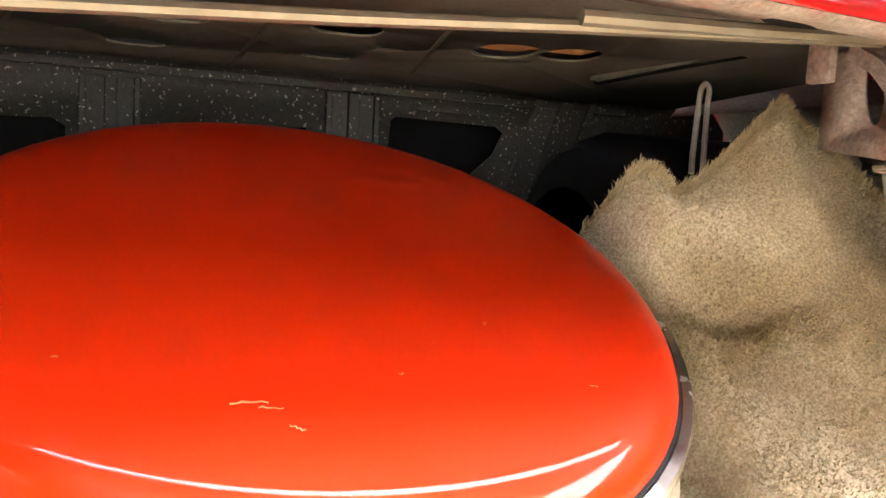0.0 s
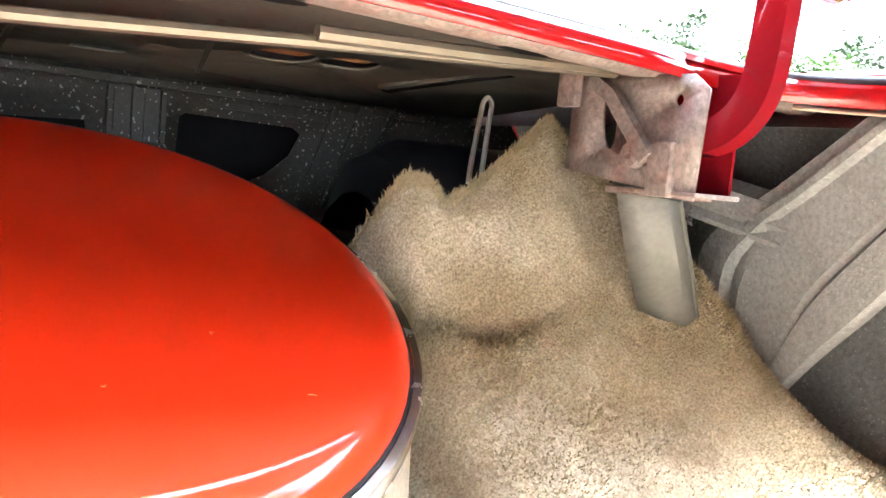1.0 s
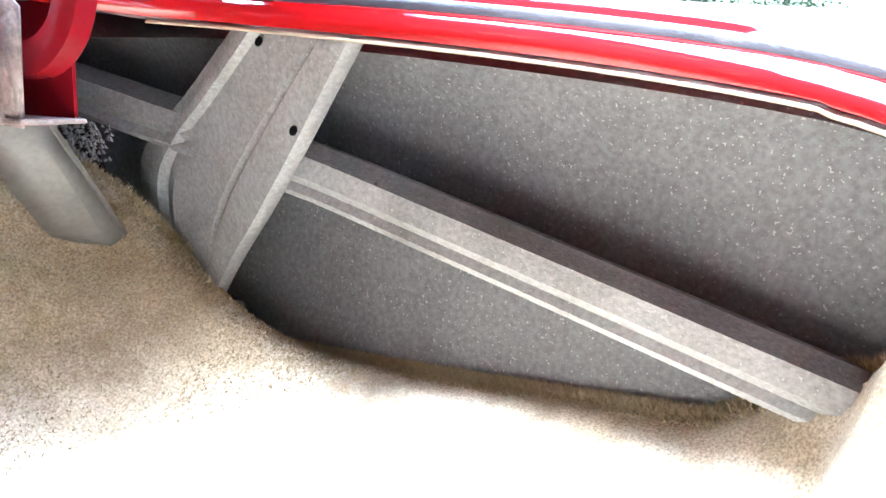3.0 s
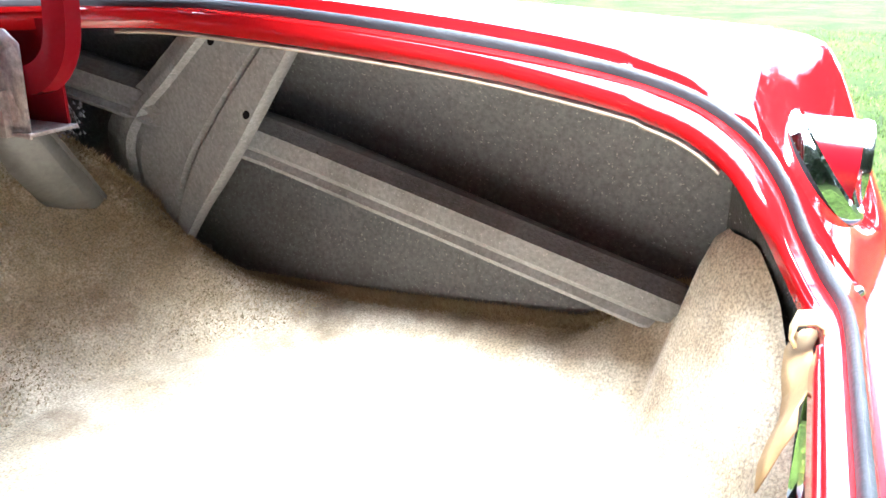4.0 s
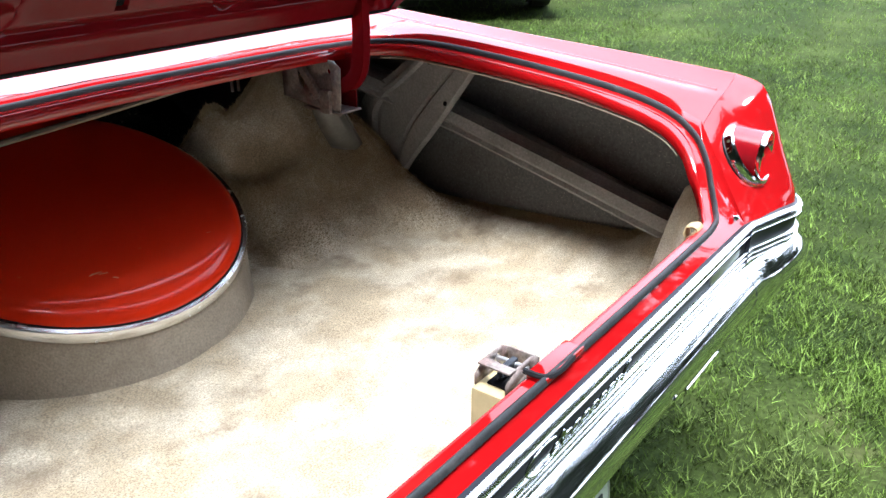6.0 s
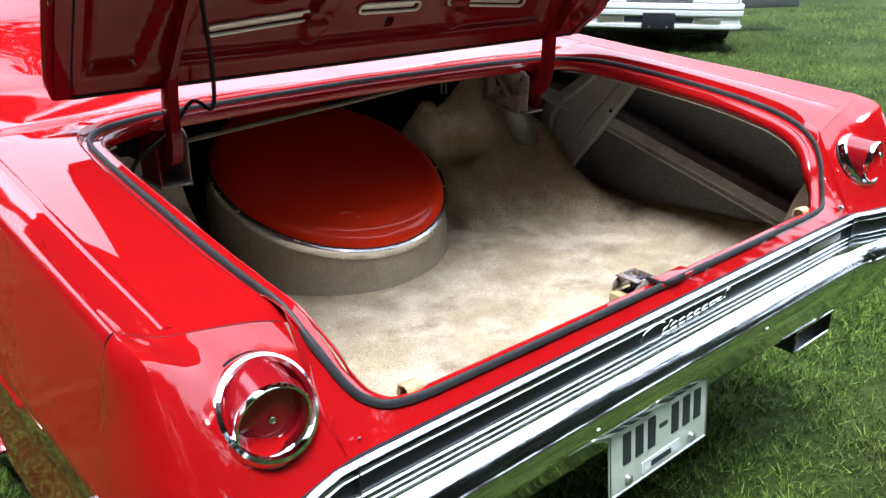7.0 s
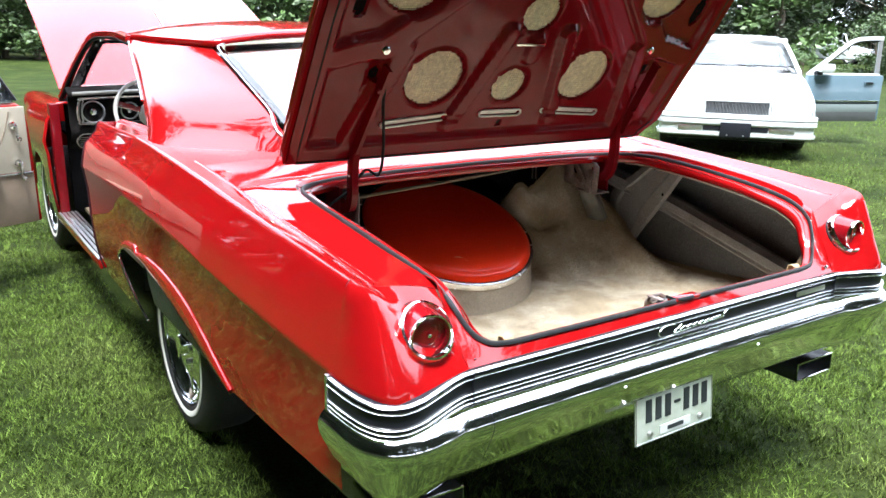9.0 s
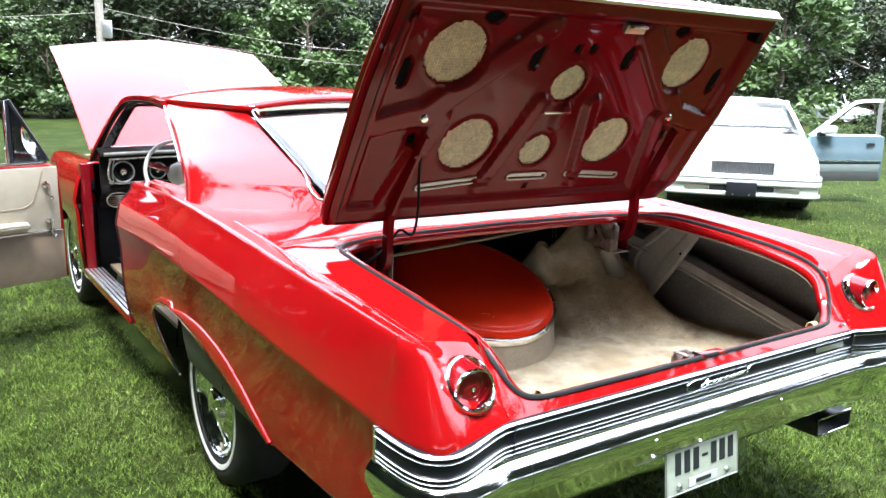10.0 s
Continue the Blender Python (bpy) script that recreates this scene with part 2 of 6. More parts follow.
def grid(points, close_u=False, close_v=False, bm=None, m=None):
    """A skin over rows of points."""
    bm = bm or bmesh.new()
    rows = [[bm.verts.new(m @ Vector(p) if m else Vector(p)) for p in row] for row in points]
    nu, nv = len(rows), len(rows[0])
    for i in range(nu if close_u else nu - 1):
        for j in range(nv if close_v else nv - 1):
            q = [rows[i][j], rows[(i + 1) % nu][j], rows[(i + 1) % nu][(j + 1) % nv], rows[i][(j + 1) % nv]]
            if len({tuple(round(c, 6) for c in v.co) for v in q}) == 4:
                bm.faces.new(q)
            else:
                uniq = []
                for v in q:
                    if all((v.co - w.co).length > 1e-6 for w in uniq):
                        uniq.append(v)
                if len(uniq) == 3:
                    bm.faces.new(uniq)
    return bm


def fix(bm):
    bmesh.ops.remove_doubles(bm, verts=bm.verts, dist=1e-5)
    bmesh.ops.recalc_face_normals(bm, faces=bm.faces)
    return bm


def box(size, at=(0, 0, 0), m=None, bm=None, bev=0.0):
    bm2 = bmesh.new()
    bmesh.ops.create_cube(bm2, size=1)
    bmesh.ops.scale(bm2, vec=size, verts=bm2.verts)
    if bev:
        bmesh.ops.bevel(bm2, geom=bm2.edges[:], offset=bev, segments=2, affect="EDGES", profile=0.6)
    bmesh.ops.translate(bm2, vec=at, verts=bm2.verts)
    if m:
        bmesh.ops.transform(bm2, matrix=m, verts=bm2.verts)
    if bm is None:
        return bm2
    me = bpy.data.meshes.new("tmp")
    bm2.to_mesh(me)
    bm.from_mesh(me)
    bpy.data.meshes.remove(me)
    bm2.free()
    return bm


def lathe(profile, n=48, m=None, bm=None):
    """profile: (radius, height) pairs, turned round local z."""
    rows = [[(r * math.cos(2 * math.pi * k / n), r * math.sin(2 * math.pi * k / n), h) for k in range(n)] for r, h in profile]
    b = grid(rows, close_v=True, bm=bm, m=m)
    return b if bm else fix(b)


def smooth_path(pts, steps=6, closed=False):
    """Catmull-Rom through the points."""
    p = [Vector(q) for q in pts]
    n = len(p)
    out = []
    for i in range(n if closed else n - 1):
        a = p[(i - 1) % n] if closed or i > 0 else p[0] * 2 - p[1]
        b, c = p[i], p[(i + 1) % n]
        d = p[(i + 2) % n] if closed or i + 2 < n else p[-1] * 2 - p[-2]
        for k in range(steps):
            t = k / steps
            out.append(0.5 * (2 * b + (c - a) * t + (2 * a - 5 * b + 4 * c - d) * t * t + (3 * b - a - 3 * c + d) * t ** 3))
    if not closed:
        out.append(p[-1])
    return out


def sweep(path, section, closed=False, up=(0, 0, 1), bm=None, caps=True, scale=None):
    """section: (outwards, upwards) pairs carried along the path; outwards lies to the path's right."""
    pts = [Vector(p) for p in path]
    n = len(pts)
    rows = []
    for i, p in enumerate(pts):
        a = pts[i - 1] if closed or i > 0 else pts[0]
        c = pts[(i + 1) % n] if closed or i + 1 < n else pts[-1]
        t = (c - a).normalized()
        out = t.cross(Vector(up))
        out = out.normalized() if out.length > 1e-4 else Vector((1, 0, 0))
        u = out.cross(t).normalized()
        s = scale(i / (n - 1)) if scale else 1.0
        rows.append([p + out * (o * s) + u * (h * s) for o, h in section])
    own = bm is None
    bm = grid(rows, close_u=closed, close_v=True, bm=bm)
    if own:
        fix(bm)
        if caps and not closed:
            bmesh.ops.holes_fill(bm, edges=[e for e in bm.edges if e.is_boundary], sides=0)
            bmesh.ops.recalc_face_normals(bm, faces=bm.faces)
    return bm


def ring_section(r, n=8, flat=1.0):
    return [(r * math.cos(2 * math.pi * k / n), flat * r * math.sin(2 * math.pi * k / n)) for k in range(n)]


def interp(table, x):
    """Smooth values between the (x, value) pairs of a table."""
    if x <= table[0][0]:
        return table[0][1]
    for (a, va), (b, vb) in zip(table, table[1:]):
        if x <= b:
            t = (x - a) / (b - a)
            return va + (vb - va) * t
    return table[-1][1]


def mirror(pts):
    return [(-p[0], *p[1:]) for p in pts]


# ---- ground ----
def ground_z(x, y):
    r = math.hypot(x, y - 1.5)
    s = min(1.0, max(0.0, (r - 4.0) / 6.0))
    rise = 0.11 * math.exp(-((x - 6.8) ** 2 + (y - 4.9) ** 2) / 9.0)
    return 0.16 * s * s * (3 - 2 * s) + 0.006 * max(0.0, r - 10) + rise


def build_ground():
    rows = []
    radii = [0, 0.8, 1.6, 2.4, 3.2, 4, 5, 6, 7, 8, 9, 10, 12, 15, 19, 25, 33, 45, 70, 120, 300, 900, 2500]
    for r in radii:
        row = []
        for k in range(72):
            a = 2 * math.pi * k / 72
            x, y = r * math.cos(a), 1.5 + r * math.sin(a)
            row.append((x, y, ground_z(x, y) if r < 120 else ground_z(x, 1.5 + 70) * 0 + 0.8))
        rows.append(row)
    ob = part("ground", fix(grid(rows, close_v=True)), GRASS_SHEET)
    tagged(ob, "mown green lawn running out to the trees", "lawn", kind="structure")


build_ground()


# ---- the red car ----
car = thing("car", (0, 0, 0), "glossy red two-door hardtop car with boot, bonnet and driver's door open", "car")

CREST_Z = [(-0.02, 0.970), (0.09, 0.980), (0.36, 0.998), (0.57, 1.009), (0.81, 1.024), (1.0, 1.037), (1.3, 1.052), (1.6, 1.062), (1.9, 1.067), (2.63, 1.045), (3.8, 1.03), (5.3, 0.98)]
CREST_X = [(0.0, 0.912), (0.09, 0.916), (0.36, 0.921), (0.81, 0.924), (1.3, 0.922), (1.9, 0.915), (2.63, 0.905), (3.8, 0.90), (5.3, 0.86)]
# the shallow valley inside the fin-like fender crest: its depth, and how far in from the crest it lies
VALLEY = [(0.1, 0.028), (0.36, 0.021), (0.6, 0.015), (0.9, 0.010), (1.3, 0.006), (2.0, 0.004)]
VALLEY_IN = 0.060
SIDE_X = [(0.0, 0.955), (0.1, 0.968), (0.4, 0.985), (0.9, 1.0), (1.5, 1.005), (2.63, 1.0), (3.8, 1.0), (4.8, 0.985), (5.35, 0.93)]
# the boot opening's rim, right half, from the front middle round to the sill's middle
RIM = [(0.0, 0.930, 1.028), (0.40, 0.929, 1.024), (0.60, 0.924, 1.019), (0.70, 0.902, 1.015), (0.752, 0.84, 1.012), (0.768, 0.72, 1.004), (0.772, 0.5, 0.985),
       (0.770, 0.3, 0.962), (0.757, 0.18, 0.940), (0.732, 0.115, 0.912), (0.700, 0.076, 0.875), (0.672, 0.052, 0.838), (0.640, 0.030, 0.812),
       (0.59, 0.012, 0.800), (0.45, 0.008, 0.798), (0.0, 0.006, 0.798)]
RIM_PATH = smooth_path(RIM, 5)
LOOP = RIM_PATH[:-1] + [Vector((-p.x, p.y, p.z)) for p in reversed(RIM_PATH)][:-1]




def step(t):
    t = min(1.0, max(0.0, t))
    return t * t * (3 - 2 * t)


def offset_path(path, out, lift):
    """The deck's edge over the gutter: a step out and up from the rim, fading towards the tail."""
    res = []
    for i, p in enumerate(path):
        d = path[min(i + 1, len(path) - 1)] - path[max(i - 1, 0)]
        nrm = Vector((-d.y, d.x, 0)).normalized()
        f = step((p.y - 0.10) / 0.10)
        res.append(p + nrm * (0.004 + (out - 0.004) * f) + Vector((0, 0, 0.004 + (lift - 0.004) * f)))
    return res


EDGE_PATH = offset_path(RIM_PATH, 0.024, 0.016)
EDGE_Y = EDGE_PATH[0].y


def lean_right(bm, wide=0.018):
    """The right-hand side of the body stands a little wider and higher."""
    for v in bm.verts:
        if v.co.x > 0.74:
            s = step((v.co.x - 0.74) / 0.10)
            v.co.x += wide * s
            v.co.z += s * (0.006 + 0.016 * step((v.co.z - 0.84) / 0.1))
    return bm


def seat(bm):
    """Both sides of the opening: the deck is broader on the left, higher on the right."""
    for v in bm.verts:
        ax = -v.co.x
        if ax > 0.5:
            v.co.x += 0.058 * step((ax - 0.52) / 0.14) * (1 - step((ax - 0.775) / 0.11)) * step(v.co.y / 0.16)
    return lean_right(bm)


def rim_x(y):
    """Half width of the deck opening at y, on its side and front runs."""
    if y >= EDGE_Y:
        return 0.0
    if y <= 0.115:
        return 0.735
    for a, c in zip(EDGE_PATH, EDGE_PATH[1:]):
        if a.y >= y >= c.y and a.y - c.y > 1e-9 and c.z > 0.9:
            return a.x + (c.x - a.x) * (a.y - y) / (a.y - c.y)
    return 0.0


def rim_z(y):
    for a, c in zip(EDGE_PATH, EDGE_PATH[1:]):
        if a.y >= y >= c.y and a.y - c.y > 1e-9:
            return a.z + (c.z - a.z) * (a.y - y) / (a.y - c.y)
    return EDGE_PATH[0].z


def low_edge(y):
    """The lower edge of the rear quarter: valance, wheel opening, rocker."""
    if y < 0.76:
        return 0.475 + 0.02 * (0.76 - y) / 0.76
    if y < 2.06:
        return interp([(0.76, 0.462), (0.83, 0.482), (0.95, 0.522), (1.1, 0.562), (1.25, 0.594), (1.42, 0.622), (1.6, 0.640), (1.78, 0.642), (1.90, 0.628), (1.98, 0.602), (2.03, 0.57), (2.06, 0.545)], y)
    return 0.345


def quarter_profile(y, top_only=False):
    zc, xc, xs = interp(CREST_Z, y), interp(CREST_X, y), interp(SIDE_X, y)
    zb = low_edge(y)
    side = [(xc, zc), (xc + 0.004, zc - 0.0015), (xc + 0.008, zc - 0.006), (xc + 0.012, zc - 0.014), (xc + 0.020, zc - 0.040), (xs - 0.024, zc - 0.095), (xs - 0.011, zc - 0.145),
            (xs - 0.002, zc - 0.192), (xs, zc - 0.201), (xs - 0.003, zc - 0.212), (xs - 0.015, zc - 0.30)]
    z_last = side[-1][1]
    for k in range(1, 9):
        t = k / 8
        z = z_last + (zb - z_last) * t
        low = max(0.0, (0.62 - z) / 0.3)
        side.append((xs - 0.015 - 0.045 * low * low - 0.004 * math.sin(math.pi * t), z))
    if abs(side[-1][1] - zb) > 1e-6:
        side[-1] = (side[-1][0], zb)
    return side


def deck_z(x, y):
    """Height of the deck's top surface."""
    zc, xc = interp(CREST_Z, y), interp(CREST_X, y)
    if y < EDGE_Y:
        xi, zi = rim_x(y), rim_z(y)
    elif y < 1.28:
        xi, zi = 0.0, EDGE_PATH[0].z + 0.135 * (y - EDGE_Y)
    else:
        xi, zi = interp([(1.28, 0.40), (1.5, 0.56), (1.86, 0.74), (1.94, 0.82), (2.63, 0.83)], y), zc + 0.006
    xv = max(xc - VALLEY_IN, xi + 0.004)
    zv = zc - interp(VALLEY, y)
    if x > xv:
        t = min(1.0, (x - xv) / (xc - xv))
        return xi, zv + (zc - zv) * t ** 1.25
    t = min(1.0, max(0.0, (x - xi) / (xv - xi)))
    return xi, zi + (zv - zi) * t + 0.003 * math.sin(math.pi * t)


END_Y = 0.112


def build_quarter(sign):
    ys = sorted(set([END_Y + 0.0285 * k for k in range(29)] + [0.84, 0.87, 0.89, 0.91, 0.925, 0.935, 0.943, 0.949, EDGE_Y - 0.001]
                    + [EDGE_Y + 0.006 + 0.035 * k for k in range(48)] + [2.02, 2.03, 2.04, 2.05, 2.06, 2.634]))
    ys = [y for y in ys if y <= 2.634]
    rows = []
    for y in ys:
        row = quarter_profile(y)
        xc = row[0][0]
        xi = deck_z(0, y)[0]
        xv = max(xc - VALLEY_IN, xi + 0.004)
        xs_top = [xi + (xv - xi) * k / 5 for k in range(6)] + [xv + (xc - xv) * f for f in (0.12, 0.3, 0.55, 0.8, 0.94)]
        top = [(x, deck_z(x, y)[1]) for x in xs_top]
        rows.append([(sign * x, y, z) for x, z in top + row])
    bm = grid(rows)
    bmesh.ops.recalc_face_normals(bm, faces=bm.faces)
    if sum(f.normal.z for f in bm.faces) < 0:
        bmesh.ops.reverse_faces(bm, faces=bm.faces)
    return part("quarter_panel", seat(bm), RED, car, "glossy red rear quarter panel with a sharp shoulder line", 50)


build_quarter(1)
build_quarter(-1)

# the tail: the strip under the boot opening, then the fender ends that carry the lamps
TRIM_PATH_H = [(0.0, -0.020, 0.0), (0.40, -0.020, 0.0), (0.68, -0.020, 0.0), (0.74, -0.024, -0.003), (0.80, -0.040, -0.010), (0.85, -0.054, -0.015), (0.895, -0.055, -0.017),
               (0.932, -0.036, -0.014), (0.955, 0.0, -0.008), (0.966, 0.05, -0.003), (0.970, 0.108, 0.0)]
FOLD_T, FOLD_B = Vector((0.752, END_Y, 0.944)), Vector((0.700, -0.016, 0.776))
RIDGE_T, RIDGE_B = Vector((0.9165, END_Y, 0.9815)), Vector((0.893, -0.052, 0.757))
RIDGE = smooth_path([RIDGE_T, (0.912, 0.068, 0.973), (0.906, 0.040, 0.950), (0.899, -0.006, 0.866), (0.894, -0.044, 0.785), RIDGE_B], 8)


def trim_y(x):
    return interp([(p[0], p[1]) for p in TRIM_PATH_H], x)


def build_tail():
    rim_tab = sorted([(p.x, p.y, p.z) for p in RIM_PATH if p.y < 0.2])
    rows = []
    for x in [0.0, 0.1, 0.2, 0.3, 0.4, 0.5, 0.59, 0.62, 0.64, 0.66, 0.68, 0.70]:
        ty = interp([(a, c) for a, c, d in rim_tab], x)
        tz = interp([(a, d) for a, c, d in rim_tab], x) + 0.004
        by, bz = min(trim_y(x) + 0.006, ty), 0.776
        rows.append([(x, by + (ty - by) * k / 8, bz + (tz - bz) * k / 8) for k in range(9)])
    # the hollow between the opening and the lamp panel's edge
    low = rows[-1]
    for n in range(1, 7):
        t = n / 6
        row = []
        for k in range(9):
            u = k / 8
            rim_p = Vector((interp([(0, 0.70), (0.4, 0.725), (1, 0.737)], u), interp([(0, 0.076), (0.4, 0.10), (1, 0.125)], u), interp([(0, 0.879), (0.4, 0.90), (1, 0.925)], u)))
            fold = FOLD_B.lerp(FOLD_T, u)
            start = Vector(low[k]).lerp(rim_p, 0.0 if k < 8 else 0.0)
            p = start.lerp(fold, t)
            row.append((p.x, p.y + 0.006 * math.sin(math.pi * t), p.z - 0.004 * math.sin(math.pi * t)))
        rows.append(row)
    # the top corner of the hollow, up to the deck's seam
    full = [[(-a, c, d) for a, c, d in r] for r in reversed(rows[1:])] + rows
    part("tail_panel", seat(fix(grid(full))), RED, car, "glossy red tail panel under the boot opening", 40)
    for s in (1, -1):
        a = Vector(rows[11][8])
        pts = [p for p in RIM_PATH if 0.10 > p.y > 0.06 or (p.y < 0.19 and p.z > 0.9)]
        pts = [p + Vector((0, 0, 0.004)) for p in RIM_PATH if 0.076 <= p.y <= 0.16 and p.z > 0.87]
        fill = []
        for n, p in enumerate(pts):
            t = n / (len(pts) - 1)
            q = Vector((rim_x(0.16), 0.16, rim_z(0.16))).lerp(FOLD_T, min(1, t * 1.6)) if t < 0.625 else FOLD_T.lerp(a, 0.0)
            fill.append([(s * v.x, v.y, v.z) for v in (p, p.lerp(q, 0.5), q)])
        part("corner_web", seat(fix(grid(fill))), RED, car, thick=0.002)
        cap = []
        for k in range(25):
            u = k / 24
            f, flat = FOLD_T.lerp(FOLD_B, u), RIDGE_T.lerp(RIDGE_B, u)
            r = RIDGE[min(len(RIDGE) - 1, round(u * (len(RIDGE) - 1)))]
            row = []
            for n in range(15):
                t = n / 14
                # the outer part bulges back over the lamp's plane and drops steeply
                p = f.lerp(flat, t) + (r - flat) * step((t - 0.42) / 0.58)
                p += Vector((0, -0.79, 0.61)) * (0.004 * math.sin(math.pi * t) * math.sin(math.pi * u))
                # the crest's valley runs out down the panel
                p.z += max(0.0, 1 - u / 0.3) ** 1.5 * (deck_z(p.x, END_Y)[1] - FOLD_T.lerp(RIDGE_T, t).z)
                row.append(p)
            # round the corner to the side
            z1 = RIDGE_T.z + (0.762 - RIDGE_T.z) * u
            prof = quarter_profile(END_Y)
            xs_ = interp([(-c, a_) for a_, c in prof], -z1) if z1 < prof[0][1] else prof[0][0]
            side = Vector((xs_, END_Y, z1))
            for n in range(1, 11):
                a_ = math.pi / 2 * n / 10
                row.append(Vector((r.x + (side.x - r.x) * math.sin(a_), r.y + (side.y - r.y) * (1 - math.cos(a_)), r.z + (side.z - r.z) * n / 10)))
            cap.append([(s * p.x, p.y, p.z) for p in row])
        part("fender_end", seat(fix(grid(cap))), RED, car, "glossy red fender end that carries the tail lamp", 40)
        seam = [(s * x, END_Y + 0.0006, deck_z(x, END_Y + 0.002)[1] - 0.0002) for x in [0.755 + 0.0108 * k for k in range(16)]]
        seam += [(s * (x + 0.0006), END_Y + 0.0006, z) for x, z in quarter_profile(END_Y)[1:4]]
        part("seam", seat(sweep(seam, ring_section(0.0006, 5))), TRIM_BLACK, car)
        # the fine double crease along the shoulder
        crease = []
        for k in range(40):
            y = 0.13 + 1.20 * k / 39
            x = interp(CREST_X, y) - VALLEY_IN + 0.004
            crease.append((s * x, y, deck_z(x, y)[1] + 0.0006))
        part("shoulder_crease", seat(sweep(crease, [(-0.007, -0.002), (-0.002, 0.0016), (0.002, 0.0016), (0.007, -0.002)])), RED, car)


build_tail()

# flange inside the opening, weatherstrip and the pale sealer edge
def flange(drop_a, in_a, drop_b, in_b, lift=0.0):
    rows = []
    c = Vector((0, 0.45, 0))
    for p in LOOP:
        d = Vector((c.x - p.x, (c.y - p.y) * 1.0, 0))
        if abs(p.x) < 0.55:
            d.x = 0
        elif 0.2 < p.y < 0.8:
            d.y = 0
        d.normalize()
        g = step((0.42 - p.y) / 0.2) * step((abs(p.x) - 0.6) / 0.1) * step((p.z - 0.83) / 0.05)
        rows.append([p + d * (in_a + (0.014 * g if in_a > 0.0185 else 0)) + Vector((0, 0, lift - drop_a)), p + d * (in_b + 0.014 * g) + Vector((0, 0, lift - drop_b))])
    return grid(rows, close_u=True)


EDGE_LOOP = EDGE_PATH[:-1] + [Vector((-p.x, p.y, p.z)) for p in reversed(EDGE_PATH)][:-1]
gut = []
for p, e in zip(LOOP, EDGE_LOOP):
    d = (p - e)
    d.z = 0
    d = d.normalized() if d.length > 1e-6 else Vector((0, 1, 0))
    gut.append([e + d * -0.0005, e + d * 0.004 + Vector((0, 0, -0.004)), Vector((e.x, e.y, p.z + 0.002)) + d * 0.008, p + Vector((0, 0, 0.001)), p + d * 0.016 + Vector((0, 0, 0.002)), p + d * 0.018 + Vector((0, 0, -0.004))])
part("gutter", seat(fix(grid(gut, close_u=True))), RED, car, "red painted gutter round the boot opening", 50)
part("flange", seat(fix(flange(0.0, 0.018, 0.024, 0.021))), RED, car, "red painted flange inside the boot opening", thick=0.003)
for s in (1, -1):
    sealer = flange(0.025, 0.019, 0.029, 0.024)
    bmesh.ops.delete(sealer, geom=[f for f in sealer.faces if s * f.calc_center_median().x < 0.70 or f.calc_center_median().y < 0.1], context="FACES")
    part("sealer_edge", seat(fix(sealer)), CREAM_EDGE, car, "old cream sealer along the flange", thick=0.0025)
strip = [(o * 0.42 - 0.004, h * 0.58 + 0.005) for o, h in [(-0.012, -0.006), (-0.011, 0.004), (-0.006, 0.010), (0.0, 0.012), (0.006, 0.010), (0.011, 0.004), (0.012, -0.006)]]
part("weatherstrip", seat(sweep(LOOP, strip, closed=True)), SEAL, car, "black rubber weatherstrip round the boot opening")

# bright trim band across the tail
half = [(x, y, 0.738 + dz) for x, y, dz in TRIM_PATH_H]
TRIM_LINE = smooth_path(mirror(half)[::-1][:-1] + half, 5)


def along(line, dz=0.0):
    return [p + Vector((0, 0, dz)) for p in line]


part("trim_band", lean_right(sweep(along(TRIM_LINE), [(0.004, -0.040), (0.004, 0.038), (-0.012, 0.038), (-0.012, -0.040)])), TRIM_BLACK, car, "black band of the tail trim")
for dz, r in ((0.034, 0.0045), (0.021, 0.0028), (-0.014, 0.0032), (-0.025, 0.0030), (-0.036, 0.0034)):
    part("trim_rib", lean_right(sweep(along(TRIM_LINE, dz), [(0.002, -r), (0.009, -r * 0.7), (0.012, 0), (0.009, r * 0.7), (0.002, r)])), STEEL, car, "polished trim rib")
for s in (1, -1):
    part("trim_end", lean_right(box((0.014, 0.012, 0.086), (s * 0.974, 0.112, 0.738), bev=0.002)), STEEL, car)
    part("trim_joint", box((0.0018, 0.010, 0.074), (s * 0.695, -0.0275, 0.737)), TRIM_BLACK, car)
# small bright plaque in the trim and the script, drawn as a plain flourish
part("trim_plaque", box((0.145, 0.005, 0.016), (0.57, -0.0275, 0.741), bev=0.002), ALU, car)
def stroke(pts):
    return sweep(smooth_path(pts, 5), ring_section(0.0017, 6), up=(0, 1, 0))


capital = [(-0.068 + 0.040 * math.cos(radians(a)) - 0.006, -0.0345, 0.744 + 0.016 * math.sin(radians(a))) for a in range(50, 320, 18)]
part("script_badge", stroke(capital), CHROME, car, "chrome script badge, drawn as a flourish")
loops = []
for k in range(73):
    t = k / 72
    tall = 1.9 if 0.06 < t < 0.14 or 0.78 < t < 0.85 or t > 0.95 else 1.0
    a = 2 * math.pi * 8.5 * t
    up_ = 0.0055 * tall * (1 - math.cos(a))
    loops.append((-0.056 + 0.205 * t - 0.006 * math.sin(a) + 0.55 * up_, -0.0345, 0.734 + up_ + 0.004 * t))
part("script_badge", stroke(loops), CHROME, car, "chrome script badge, drawn as a flourish")
part("script_badge", stroke([(-0.056 + 0.012 * k, -0.0345, 0.733 + 0.0006 * k) for k in range(18)]), CHROME, car, "chrome underline of the script badge")

